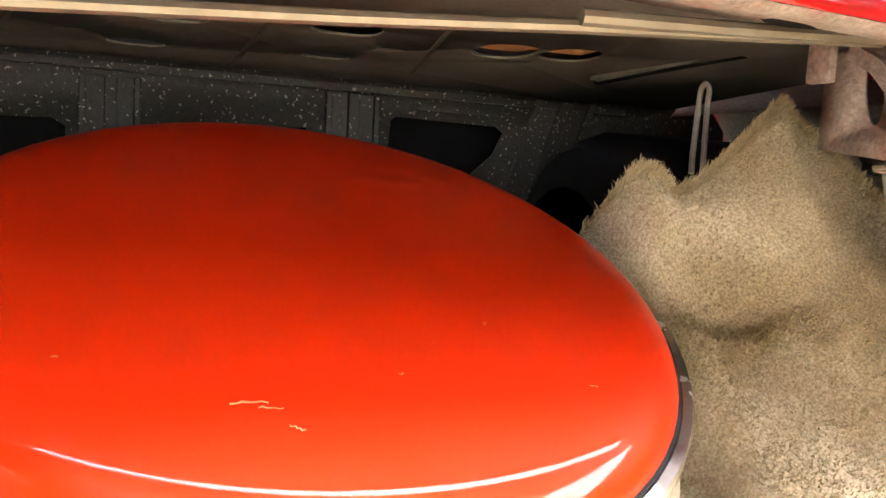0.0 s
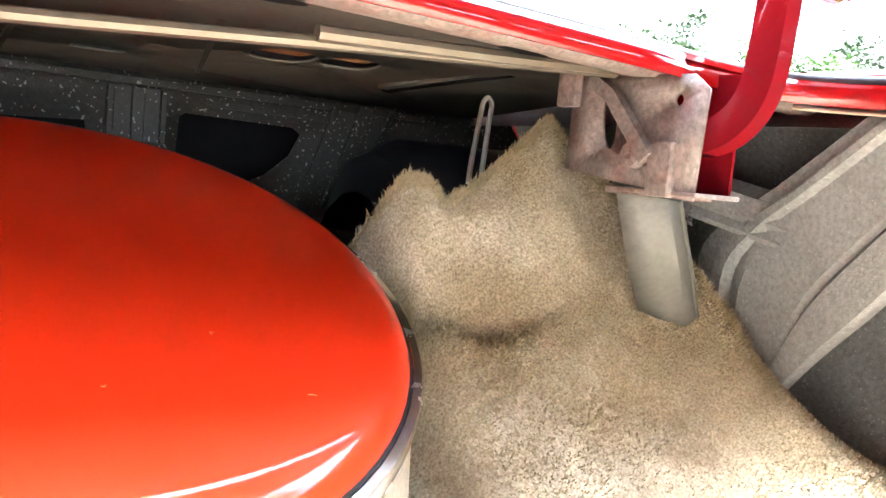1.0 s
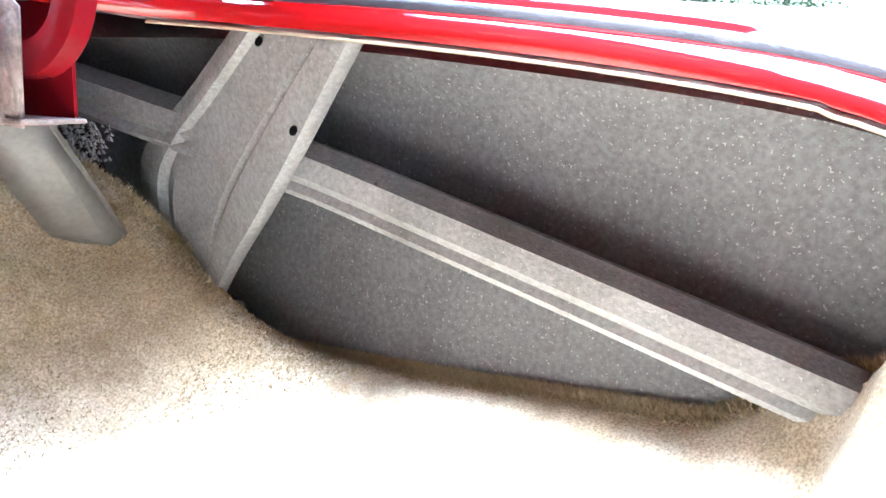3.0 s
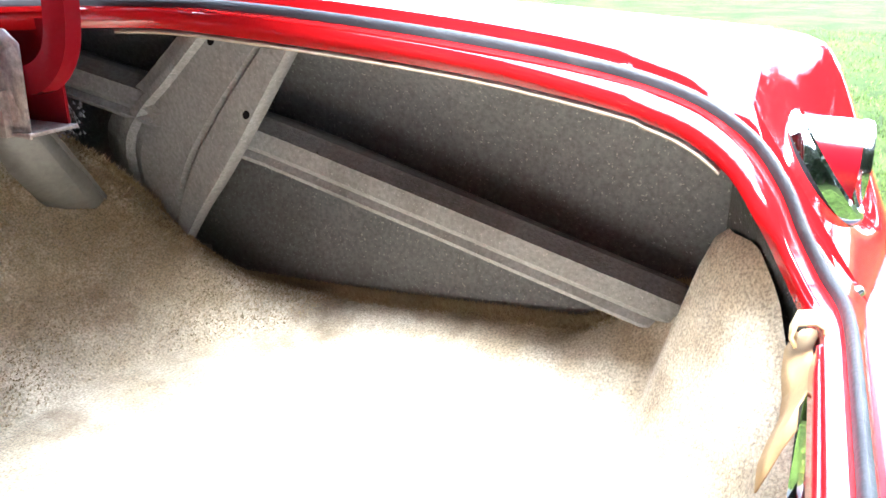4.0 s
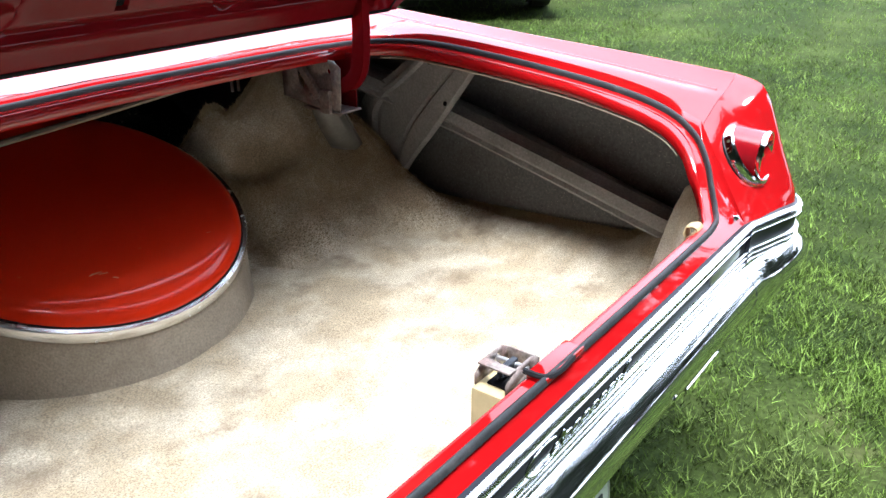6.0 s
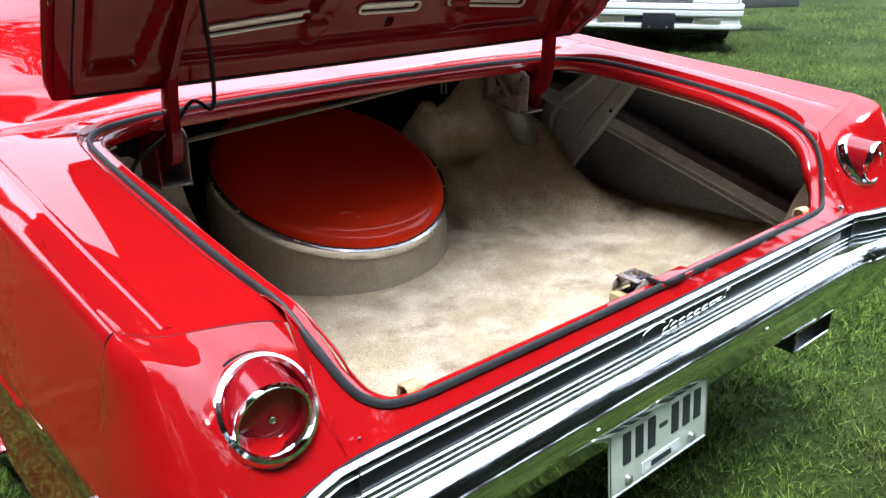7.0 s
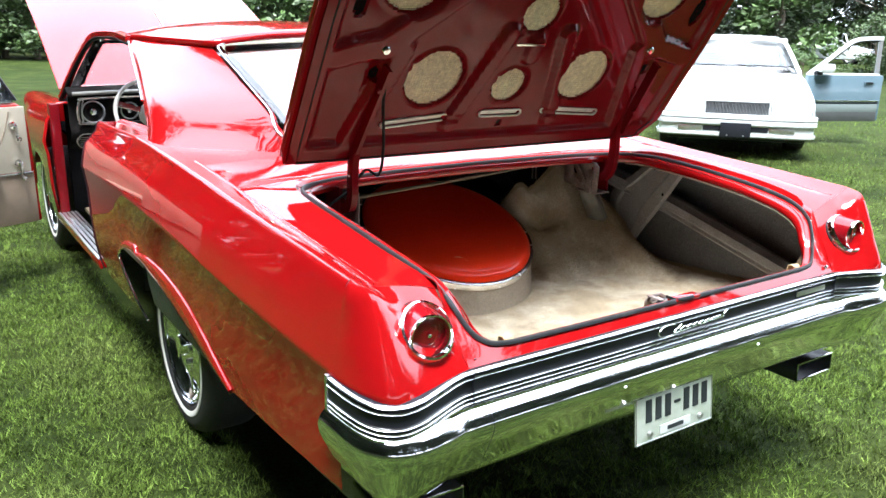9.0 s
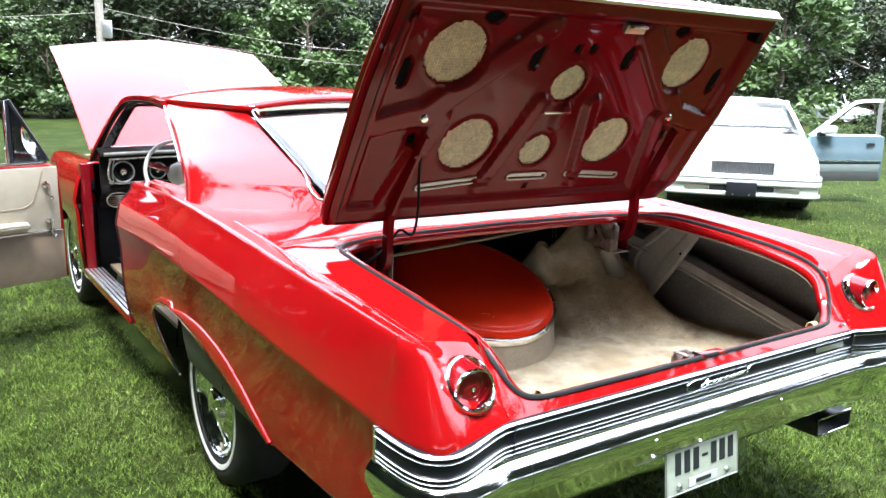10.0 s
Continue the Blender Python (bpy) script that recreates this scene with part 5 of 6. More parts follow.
    part("hinge_strut", fix(grid(rows)), PRIMER, hinge, "grey curved sheet-metal strut", thick=0.003)
    part("strut_lip", sweep([r[-1] for r in rows], [(-0.008, -0.003), (0.004, -0.003), (0.004, 0.004), (-0.008, 0.004)]), PRIMER, hinge)

# the driver's-side hinge stands a little nearer the middle
for ob in bpy.data.objects:
    if ob.parent and ob.parent.name.startswith("hinge_bracket") and sum(v.co.x for v in ob.data.vertices) < 0:
        for v in ob.data.vertices:
            v.co.x += 0.045

# torsion rods that run slantwise between the hinges
part("torsion_rod", sweep([(-0.53, 1.02, 0.930), (0.0, 1.005, 0.966), (0.2, 1.0, 0.982), (0.53, 0.985, 1.004)], ring_section(0.0062, 8)), ROD, car, "bare steel torsion rod")
part("torsion_rod", sweep([(0.19, 0.994, 0.988), (0.36, 0.990, 0.996), (0.53, 0.984, 1.006)], ring_section(0.0075, 8)), ROD, car, "bare steel torsion rod")
# cross member under the front of the deck
cm = [[(x, y, z + 0.012 * (1 - (x / 0.8) ** 2)) for x in [-0.82 + 0.0410 * k for k in range(41)]] for y, z in ((0.925, 1.005), (0.94, 0.995), (0.97, 0.997), (1.0, 1.008), (1.03, 1.014), (1.06, 1.016))]
part("deck_cross_member", fix(grid(cm)), OVERSPRAY, car, "rusty tan cross member under the rear deck", thick=0.003)
# discs and boxes laid on in black stand in for the holes' shade
for x in (-0.45, -0.16, 0.13, 0.40):
    part("cross_member_hole", lathe([(0.0, 0.002), (0.028, 0.001)], 20, pose(x, 0.968, 1.004, 180) @ Matrix.Diagonal((1.4, 0.55, 1, 1))), SHADE_BLACK, car)
    part("cross_member_hole", box((0.034, 0.02, 0.003), (x + 0.01, 0.998, 1.014), bev=0.001), SHADE_BLACK, car)
# parcel shelf, seen from below
sh = [(-0.72, 1.04), (-0.4, 1.04), (0, 1.04), (0.4, 1.04), (0.72, 1.04), (0.74, 1.2), (0.80, 1.679), (-0.80, 1.679), (-0.74, 1.2)]
dark_ovals = [(-0.103, 1.351, 0.042, 0.030), (-0.131, 1.517, 0.036, 0.022), (0.086, 1.318, 0.042, 0.030), (0.104, 1.478, 0.034, 0.020), (-0.36, 1.40, 0.05, 0.035), (-0.36, 1.55, 0.045, 0.03)]
warm_ovals = [(0.296, 1.332, 0.040, 0.044), (0.380, 1.312, 0.038, 0.040)]
slots = [(-0.205, 1.47, 0.018, 0.005), (0.164, 1.392, 0.018, 0.005), (0.25, 1.345, 0.012, 0.004), (0.345, 1.385, 0.012, 0.004)]


def shelf_z(y):
    """The shelf falls towards the seat back."""
    return 1.031 - 0.067 * (y - 1.04)


shelf = holed(sh, [oval(*o, 24, 0.8) for o in dark_ovals + warm_ovals] + [oval(*o, 12, 0.4) for o in slots])
for v in shelf.verts:
    v.co.z = shelf_z(v.co.y) - 0.012 * ease((abs(v.co.x) - 0.5) / 0.2) * (1 - ease((v.co.y - 1.1) / 0.3))
part("parcel_shelf", shelf, SHELF, car, "brown underside of the parcel shelf with cut-outs, darkened for shade", thick=0.003, offset=1.0)
for o in dark_ovals + warm_ovals:
    part("cut_out_lip", sweep([(a, b, shelf_z(b) - 0.001) for a, b in oval(*o, 24, 0.8)], ring_section(0.0018, 5), closed=True), PRIMER, car)
for o in warm_ovals:
    part("speaker_board", box((o[2] * 2.2, o[3] * 2.2, 0.003), (o[0], o[1], shelf_z(o[1]) + 0.008)), CARDBOARD, car, "brown board over the speaker cut-out")
part("shelf_cover", fix(grid([[(x, y, shelf_z(y) + 0.014) for x in (-0.62, 0.62)] for y in (1.16, 1.676)])), TRIM_BLACK, car, thick=0.003, offset=1.0)
for x0, x1, y0, y1 in ((0.174, 0.252, 1.20, 1.55), (-0.22, -0.30, 1.20, 1.60), (0.0, 0.0, 1.20, 1.62)):
    part("shelf_swage", sweep([(x0 + (x1 - x0) * k / 6, y0 + (y1 - y0) * k / 6, shelf_z(y0 + (y1 - y0) * k / 6) - 0.001) for k in range(7)], [(-0.007, 0.001), (-0.003, -0.003), (0.003, -0.003), (0.007, 0.001)]), SHELF, car)
tray = smooth_path([(0.491, 1.419, shelf_z(1.419) - 0.006), (0.512, 1.31, shelf_z(1.31) - 0.004), (0.545, 1.18, shelf_z(1.18) - 0.002)], 5)
part("shelf_slot", sweep(tray, [(-0.011, -0.003), (0.011, -0.003), (0.011, 0.003), (-0.011, 0.003)]), PRIMER, car)
part("shelf_slot_gap", sweep([p + Vector((0.010, 0.012, -0.004)) for p in tray], [(-0.007, -0.002), (0.007, -0.002), (0.007, 0.002), (-0.007, 0.002)]), SHADE_BLACK, car)
# seat-back bulkhead
out = [(-0.93, 0.42), (0.93, 0.42), (0.93, 0.955), (0.90, 0.990), (-0.90, 0.990), (-0.93, 0.955)]
open_a = [(0.252, 0.930), (0.261, 0.937), (0.441, 0.933), (0.455, 0.923), (0.436, 0.885), (0.396, 0.850), (0.342, 0.825), (0.270, 0.825), (0.248, 0.865)]
open_b = [(-0.099, 0.900), (0.117, 0.910), (0.126, 0.865), (0.117, 0.805), (-0.099, 0.805)]
open_c = [(-0.234, 0.900), (-0.216, 0.890), (-0.216, 0.850), (-0.270, 0.825), (-0.414, 0.835), (-0.423, 0.895)]
BM = Matrix(((1, 0, 0, 0), (0, 0, -1, 1.635), (0, 1, 0, 0), (0, 0, 0, 1)))
part("bulkhead", holed(out, [open_a, open_b, open_c], BM), BULK, car, "grey speckled seat-back bulkhead with dark openings", thick=0.004)
# black sheet added behind the bulkhead openings to paint their shade
part("seat_back", box((1.8, 0.02, 0.6), (0, 1.69, 0.73)), SHADE_BLACK, car)


def pressed_panel(x0, x1, z0, z1, slant=0.0):
    bm = bmesh.new()
    for a, b, d in ((0, 1, 0.004), (0.0, 0.12, 0.009), (0.40, 0.62, 0.009), (0.88, 1.0, 0.009)):
        xa, xb = x0 + (x1 - x0) * a, x0 + (x1 - x0) * b
        box((xb - xa, d, z1 - z0), ((xa + xb) / 2, 1.635 - d / 2 - 0.001, (z0 + z1) / 2), bm=bm)
    bmesh.ops.bevel(bm, geom=bm.edges[:], offset=0.0018, segments=1, affect="EDGES")
    for v in bm.verts:
        v.co.x += slant * (v.co.z - z0)
    return part("pressed_rib", bm, BULK, car, "pressed stiffening rib", 25)


pressed_panel(-0.20, -0.12, 0.875, 0.963)
pressed_panel(0.145, 0.232, 0.885, 0.968)
pressed_panel(0.45, 0.57, 0.80, 0.985, 0.35)
pressed_panel(-0.57, -0.45, 0.80, 0.985, -0.35)
part("bulkhead_swage", box((1.3, 0.008, 0.012), (0.05, 1.631, 0.976), bev=0.003), BULK, car)
part("bulkhead_swage", box((0.20, 0.006, 0.010), (0.40, 1.632, 0.955), bev=0.003), BULK, car)
# wire hook standing behind the carpet
hook = smooth_path([(0.568, 1.288, 0.870), (0.578, 1.30, 0.90), (0.612, 1.335, 0.975), (0.620, 1.342, 0.992), (0.632, 1.348, 1.000), (0.643, 1.352, 0.992), (0.640, 1.350, 0.972), (0.610, 1.315, 0.90), (0.598, 1.30, 0.865)], 5)
part("wire_hook", sweep(hook, ring_section(0.0042, 6), up=(0, 1, 0)), WIRE, car, "bright wire hook")

# catch on the sill with its cream box, end clips and the loose paper flap
catch = thing("boot_catch", (0.02, 0.08, 0.52), "cream boot-lock catch box standing inside the sill", "lock")
part("catch_box", box((0.088, 0.058, 0.235), (0.022, 0.080, 0.6375), bev=0.006), CREAM, catch)
part("catch_slot", box((0.050, 0.030, 0.004), (0.022, 0.080, 0.7565), bev=0.001), SHADE_BLACK, catch)
for dy in (-0.024, 0.024):
    cheek = holed([(-0.040, 0.0), (0.040, 0.0), (0.040, 0.020), (0.022, 0.030), (-0.018, 0.030), (-0.040, 0.016)], [oval(0.012, 0.015, 0.008, 0.007, 12)], Matrix(((1, 0, 0, 0.024), (0, 0, -1, 0.080 + dy), (0, 1, 0, 0.757), (0, 0, 0, 1))))
    part("catch_cheek", cheek, OVERSPRAY, catch, "scuffed metal cheek of the catch", thick=0.0025)
part("catch_bridge", box((0.016, 0.050, 0.003), (-0.004, 0.080, 0.788), bev=0.001), OVERSPRAY, catch)
part("catch_end", box((0.003, 0.050, 0.020), (0.063, 0.080, 0.768), bev=0.001), OVERSPRAY, catch)
part("catch_pawl", box((0.034, 0.010, 0.016), (0.026, 0.080, 0.772), bev=0.003), TRIM_BLACK, catch, "dark steel pawl")
part("catch_pin", lathe([(0.0045, -0.027), (0.0045, 0.027)], 12, pose(0.036, 0.080, 0.772, 90)), ALU, catch)
part("catch_spring", sweep([(0.006 + 0.004 * math.cos(k), 0.080 + 0.004 * math.sin(k), 0.760 + 0.0015 * k) for k in range(12)], ring_section(0.0012, 5)), TRIM_BLACK, catch)
part("sill_notch", box((0.10, 0.03, 0.012), (0.03, 0.012, 0.803), bev=0.004), RED, car)
part("sill_notch_edge", sweep(smooth_path([(-0.02, 0.03, 0.81), (-0.015, 0.004, 0.808), (0.01, -0.004, 0.806), (0.05, -0.002, 0.806)], 4), ring_section(0.004, 6)), RUBBER, car)
for x in (-0.56, 0.565):
    cl_ = thing("sill_clip", (x, 0.03, 0.80), "small cream clip at the end of the sill", "clip", "clips on the boot sill")
    part("clip_body", fix(grid([[(x - 0.014, y, z), (x + 0.014, y, z)] for y, z in ((0.022, 0.788), (0.024, 0.806), (0.032, 0.810), (0.046, 0.806), (0.050, 0.792), (0.045, 0.784))])), CREAM, cl_, thick=0.003)
flap = thing("paper_flap", (0.57, 0.05, 0.55), "torn tan paper flap hanging behind the sill", "paper")
fl = []
for k in range(8):
    t = k / 7
    wide = 0.010 + 0.040 * ease(t / 0.8)
    fl.append([(0.585 - 0.125 * t + 0.004 * math.sin(5 * t + 3 * w), 0.046 + 0.010 * t - 0.020 * w + 0.004 * math.sin(9 * t), 0.782 - 0.062 * t + wide * (w - 0.2) + 0.003 * math.sin(11 * t + 4 * w)) for w in (0.0, 0.33, 0.66, 1.0)])
part("flap_sheet", fix(grid(fl)), KRAFT, flap, thick=0.0015)
# bolts on the rim
for x, y, z, r in ((0.785, 0.142, 0.940, 0.8), (0.675, -0.004, 0.794, 0.7), (-0.675, -0.004, 0.790, 0.3)):
    part("rim_bolt", lathe([(0.0, 0.008 * r), (0.006 * r, 0.007 * r), (0.009 * r, 0.0)], 12, pose(x, y, z, 50)), STEEL, car)
# grit lying behind the strut
grit_v, grit_f = [], []
rg = random.Random(9)
for k in range(180):
    c0 = Vector((0.765 + rg.uniform(-0.03, 0.04), 1.10 + rg.uniform(-0.02, 0.02), 0.845 + rg.uniform(-0.03, 0.02)))
    n = len(grit_v)
    for q in ((1, 0, -0.6), (-0.5, 0.8, -0.6), (-0.5, -0.8, -0.6), (0, 0, 1)):
        grit_v.append(c0 + Vector(q) * rg.uniform(0.002, 0.005))
    grit_f += [(n, n + 1, n + 2), (n, n + 1, n + 3), (n + 1, n + 2, n + 3), (n + 2, n, n + 3)]
me = bpy.data.meshes.new("grit")
me.from_pydata(grit_v, [], grit_f)
me.materials.append(SPATTER_PALE)
tagged(new("grit", me), "loose pale grit on the carpet ledge", "grit", kind="stuff")


# ---- boot lid, standing open ----
lid = new("boot_lid")
lid.parent = car
# local x across, local y from the hinge edge up to the tail edge, local z out of the lid towards the back of the car (its inner side)
LU = Vector((0, -0.67, 1.0)).normalized()
LN = Vector((0, -1.0, -0.67)).normalized()
LM = Matrix(((1, 0, 0, 0.0), (0, LU.y, LN.y, 0.905), (0, LU.z, LN.z, 1.07), (0, 0, 0, 1)))
LID_L, LID_W, LID_0 = 0.86, 0.775, 0.054
ROUND = [(-0.030, 0.303, 0.062), (-0.326, 0.336, 0.098), (0.275, 0.337, 0.098), (-0.495, 0.657, 0.098), (0.455, 0.660, 0.098), (-0.030, 0.568, 0.064)]
SLOTS = [(-0.645, 0.588, 0.024, 0.052), (0.655, 0.595, 0.024, 0.052), (-0.41, 0.776, 0.034, 0.020), (0.36, 0.776, 0.034, 0.018), (-0.20, 0.658, 0.022, 0.048), (0.175, 0.668, 0.022, 0.045),
         (-0.70, 0.772, 0.028, 0.018), (0.715, 0.785, 0.028, 0.018), (-0.533, 0.357, 0.018, 0.022), (0.555, 0.358, 0.018, 0.020), (-0.059, 0.691, 0.014, 0.018), (0.004, 0.693, 0.014, 0.018), (0.0, 0.147, 0.010, 0.012)]
# long bright pressings near the hinge edge: two ends each
BARS = [(-0.445, 0.168, -0.198, 0.190), (-0.086, 0.192, 0.062, 0.190), (0.174, 0.195, 0.423, 0.173)]


def seg_dist(x, y, ax, ay, bx, by):
    dx, dy = bx - ax, by - ay
    t = max(0.0, min(1.0, ((x - ax) * dx + (y - ay) * dy) / (dx * dx + dy * dy)))
    return math.hypot(x - ax - t * dx, y - ay - t * dy)


def lid_half(y):
    return LID_W - 0.055 * (1 - ease((y - LID_0) / 0.09)) - 0.02 * ease((y - 0.5) / 0.4)


def lid_left(y):
    """How far the near-side edge is set in; its hinge corner is squarer."""
    return 0.028 - 0.052 * (1 - ease((y - LID_0) / 0.09))


def lid_relief(x, y):
    """Height of the pressed inner panel over the outer skin: raised frame and ribs, sunken fields."""
    ax = abs(x)
    h = 0.010
    edge = min(lid_half(y) - ax, y - LID_0, LID_L - y)
    h += 0.022 * (1 - ease((edge - 0.045) / 0.03))
    ribs = [(0.535, 0.455, 0.21, 0.76, 0.034), (0.115, 0.50, 0.21, 0.16, 0.020), (0.56, 0.10, 0.47, 0.44, 0.026), (0.0, 0.42, 0.0, 0.47, 0.02), (0.555, 0.455, 0.70, 0.42, 0.03)]
    for a, b, c, d, w in ribs:
        if w:
            h = max(h, 0.010 + 0.020 * (1 - ease((seg_dist(ax, y, a, b, c, d) - w) / 0.020)))
    for cx, cy, r in ROUND:
        d = math.hypot(x - cx, y - cy)
        h = h * ease((d - r - 0.004) / 0.012) + 0.014 * (1 - ease((d - r - 0.004) / 0.012)) if d > r else -0.004
    for cx, cy, rx, ry in SLOTS:
        d = math.hypot((x - cx) / rx, (y - cy) / ry)
        if d < 1:
            h = -0.002
    # long shallow pressings near the hinge edge
    for x0, y0, x1, y1 in BARS:
        d = seg_dist(x, y, x0, y0, x1, y1)
        if d < 0.018:
            h -= 0.009 * (1 - ease((d - 0.008) / 0.010))
    return h


def build_lid():
    nx, ny = 190, 112
    rows = []
    for j in range(ny + 1):
        y = LID_0 + (LID_L - LID_0) * j / ny
        w = lid_half(y)
        li = lid_left(y)
        xs = [-w + li + (2 * w - li) * i / nx for i in range(nx + 1)]
        rows.append([LM @ Vector((x, y, lid_relief(x if x > 0 else x - li * ease((-x - 0.6) / 0.1), y))) for x in xs])
    part("inner_panel", fix(grid(rows)), RED_SHADED, lid, "red pressed inner panel of the boot lid, shade put into its colour", 35)
    # outer skin with its turned-down tail
    rows = []
    for j in range(15):
        y = LID_0 - 0.004 + (LID_L - LID_0 + 0.010) * j / 14
        w = lid_half(max(0, y)) + 0.006
        rows.append([LM @ Vector((w * u + lid_left(y) / 2 * (1 - u), y, -0.012 - 0.022 * (1 - u * u) - 0.014 * math.sin(math.pi * j / 14))) for u in [k / 12 for k in range(-12, 13)]])
    for y, zz in ((LID_L + 0.020, 0.006), (LID_L + 0.025, 0.024), (LID_L + 0.024, 0.045), (LID_L + 0.018, 0.064)):
        w = lid_half(LID_L) + 0.006 - zz * 0.6
        rows.append([LM @ Vector((w * u, y, zz)) for u in [k / 12 for k in range(-12, 13)]])
    bm = fix(grid(rows))
    part("outer_skin", bm, RED, lid, "glossy red outer skin of the boot lid", 40, thick=0.004)
    # folded hem round the sides
    hem = [LM @ Vector((lid_half(y) * s + (lid_left(y) if s < 0 else 0), y, 0.012)) for s, ys in ((-1, [0.86 - 0.806 * k / 30 for k in range(31)]), (1, [0.054 + 0.806 * k / 30 for k in range(31)])) for y in ys]
    part("hem", sweep(smooth_path(hem, 1), ring_section(0.013, 8)), RED_SHADED, lid)
    part("lid_seal", sweep([p + (LM.to_3x3() @ Vector((0, 0, 0.014))) - (LM.to_3x3() @ Vector((math.copysign(0.03, p.x), 0, 0))) for p in smooth_path(hem, 1)], ring_section(0.011, 8, 0.6)), RUBBER, lid)
    # bright moulding on the tail edge
    part("lid_moulding", sweep([LM @ Vector((x, LID_L + 0.020, 0.064)) for x in [-0.72 + 0.072 * k for k in range(21)]], [(-0.005, -0.007), (0.005, -0.007), (0.005, 0.007), (-0.005, 0.007)], up=LN), ALU, lid, "polished moulding along the tail edge")
    part("lid_tail_inside", fix(grid([[LM @ Vector((w * u, y, z)) for u in [k / 12 for k in range(-12, 13)]] for y, z, w in ((LID_L - 0.01, 0.030, 0.735), (LID_L + 0.010, 0.034, 0.732), (LID_L + 0.016, 0.046, 0.725), (LID_L + 0.014, 0.060, 0.72))])), RED_SHADED, lid, thick=0.003)
    for x, y, r in ROUND:
        rows = []
        n = 40
        for k, rr in enumerate((0.0, 0.25, 0.5, 0.75, 1.02)):
            rows.append([LM @ Vector((x + r * rr * math.cos(2 * math.pi * a / n), y + r * rr * math.sin(2 * math.pi * a / n), 0.001 + 0.003 * (1 - rr) + 0.0012 * noise.noise(Vector((x * 40 + rr * 9, a * 0.6, 2))))) for a in range(n)])
        part("mesh_disc", fix(grid(rows, close_v=True)), MESH_CLOTH, lid, "gold insulation showing through a round hole")
        # woven threads
        bm = bmesh.new()
        step = 0.0085
        k = -r + step / 2
        while k < r:
            hl = math.sqrt(max(0.0, r * r - k * k)) - 0.002
            if hl > 0.01:
                for a, b in (((x + k, y - hl), (x + k, y + hl)), ((x - hl, y + k), (x + hl, y + k))):
                    p, q = LM @ Vector((*a, 0.0062)), LM @ Vector((*b, 0.0062))
                    sweep([p, q], ring_section(0.0011, 4), up=LN, bm=bm)
            k += step
        part("mesh_threads", bm, THREAD, lid)
    # slots drawn as black discs, with the shade inside painted on
    for x, y, rx, ry in SLOTS:
        part("lid_slot", fix(grid([[LM @ Vector((x + rx * f * math.cos(2 * math.pi * a / 20), y + ry * f * math.sin(2 * math.pi * a / 20), 0.0035)) for a in range(20)] for f in (0.05, 1.12)], close_v=True)), SHADE_BLACK, lid)
    # pull-down pressings: pale strips laid on paint in the light they catch
    for x0, y0, x1, y1 in BARS:
        loop = []
        for cx, cy, a0 in ((x1, y1, -90), (x0, y0, 90)):
            loop += [LM @ Vector((cx + 0.012 * math.cos(radians(a0 + 30 * k)), cy + 0.012 * math.sin(radians(a0 + 30 * k)), 0.0115)) for k in range(7)]
        part("pressing_edge", sweep(loop, ring_section(0.0036, 6), closed=True, up=LN), WIRE, lid, "bright edge of a pressing, a painted glint")
        part("pressing_floor", sweep([LM @ Vector((x0, y0, 0.005)), LM @ Vector((x1, y1, 0.005))], [(-0.007, -0.001), (0.007, -0.001), (0.007, 0.001), (-0.007, 0.001)], up=LN), WIRE, lid, "pale floor of a pressing, caught light put into its colour")
    part("pressing_edge", box((0.11, 0.008, 0.004), (-0.04, 0.473, 0.034), m=LM, bev=0.0015), STEEL, lid)
    part("lid_latch", box((0.085, 0.03, 0.02), (0.105, 0.785, 0.030), m=LM, bev=0.005), ALU, lid, "bright latch on the lid")
    part("lid_latch_hook", sweep([LM @ Vector(p) for p in ((0.075, 0.79, 0.034), (0.075, 0.80, 0.050), (0.135, 0.80, 0.050), (0.135, 0.79, 0.034))], ring_section(0.005, 6), up=(0, 1, 0)), ALU, lid)
    for x in (-0.535, 0.505):
        part("rib_screw", lathe([(0.0, 0.009), (0.010, 0.007), (0.014, 0.0)], 14, LM @ pose(x, 0.450, 0.03)), STEEL, lid)
    # hinge straps
    for s in (1, -1):
        part("hinge_strap", sweep([LM @ Vector((s * (0.585 - 0.02 * k / 6) + (0.045 if s < 0 else 0), 0.10 + 0.05 * k, 0.042)) for k in range(7)], [(-0.004, -0.018), (0.008, -0.018), (0.008, 0.018), (-0.004, 0.018)], up=LN), RED_SHADED, lid, "red hinge strap")
        for yy in (0.2, 0.33):
            part("strap_bolt", lathe([(0.0, 0.010), (0.009, 0.008), (0.011, 0.0)], 6, LM @ pose(s * 0.575 + (0.045 if s < 0 else 0), yy, 0.05)), RED_SHADED, lid)
    # loose lamp cable by the driver's-side hinge
    cable = smooth_path([LM @ Vector((-0.52, 0.37, 0.05)), LM @ Vector((-0.505, 0.28, 0.06)), LM @ Vector((-0.475, 0.14, 0.09)), LM @ Vector((-0.455, 0.03, 0.085)), (-0.48, 0.855, 1.06), (-0.535, 0.86, 1.00), (-0.60, 0.88, 0.95), (-0.615, 0.90, 0.90), (-0.60, 0.93, 0.86)], 6)
    part("lamp_cable", sweep(cable, ring_section(0.0045, 6), up=(1, 0, 0)), RUBBER, lid, "loose black cable")


build_lid()


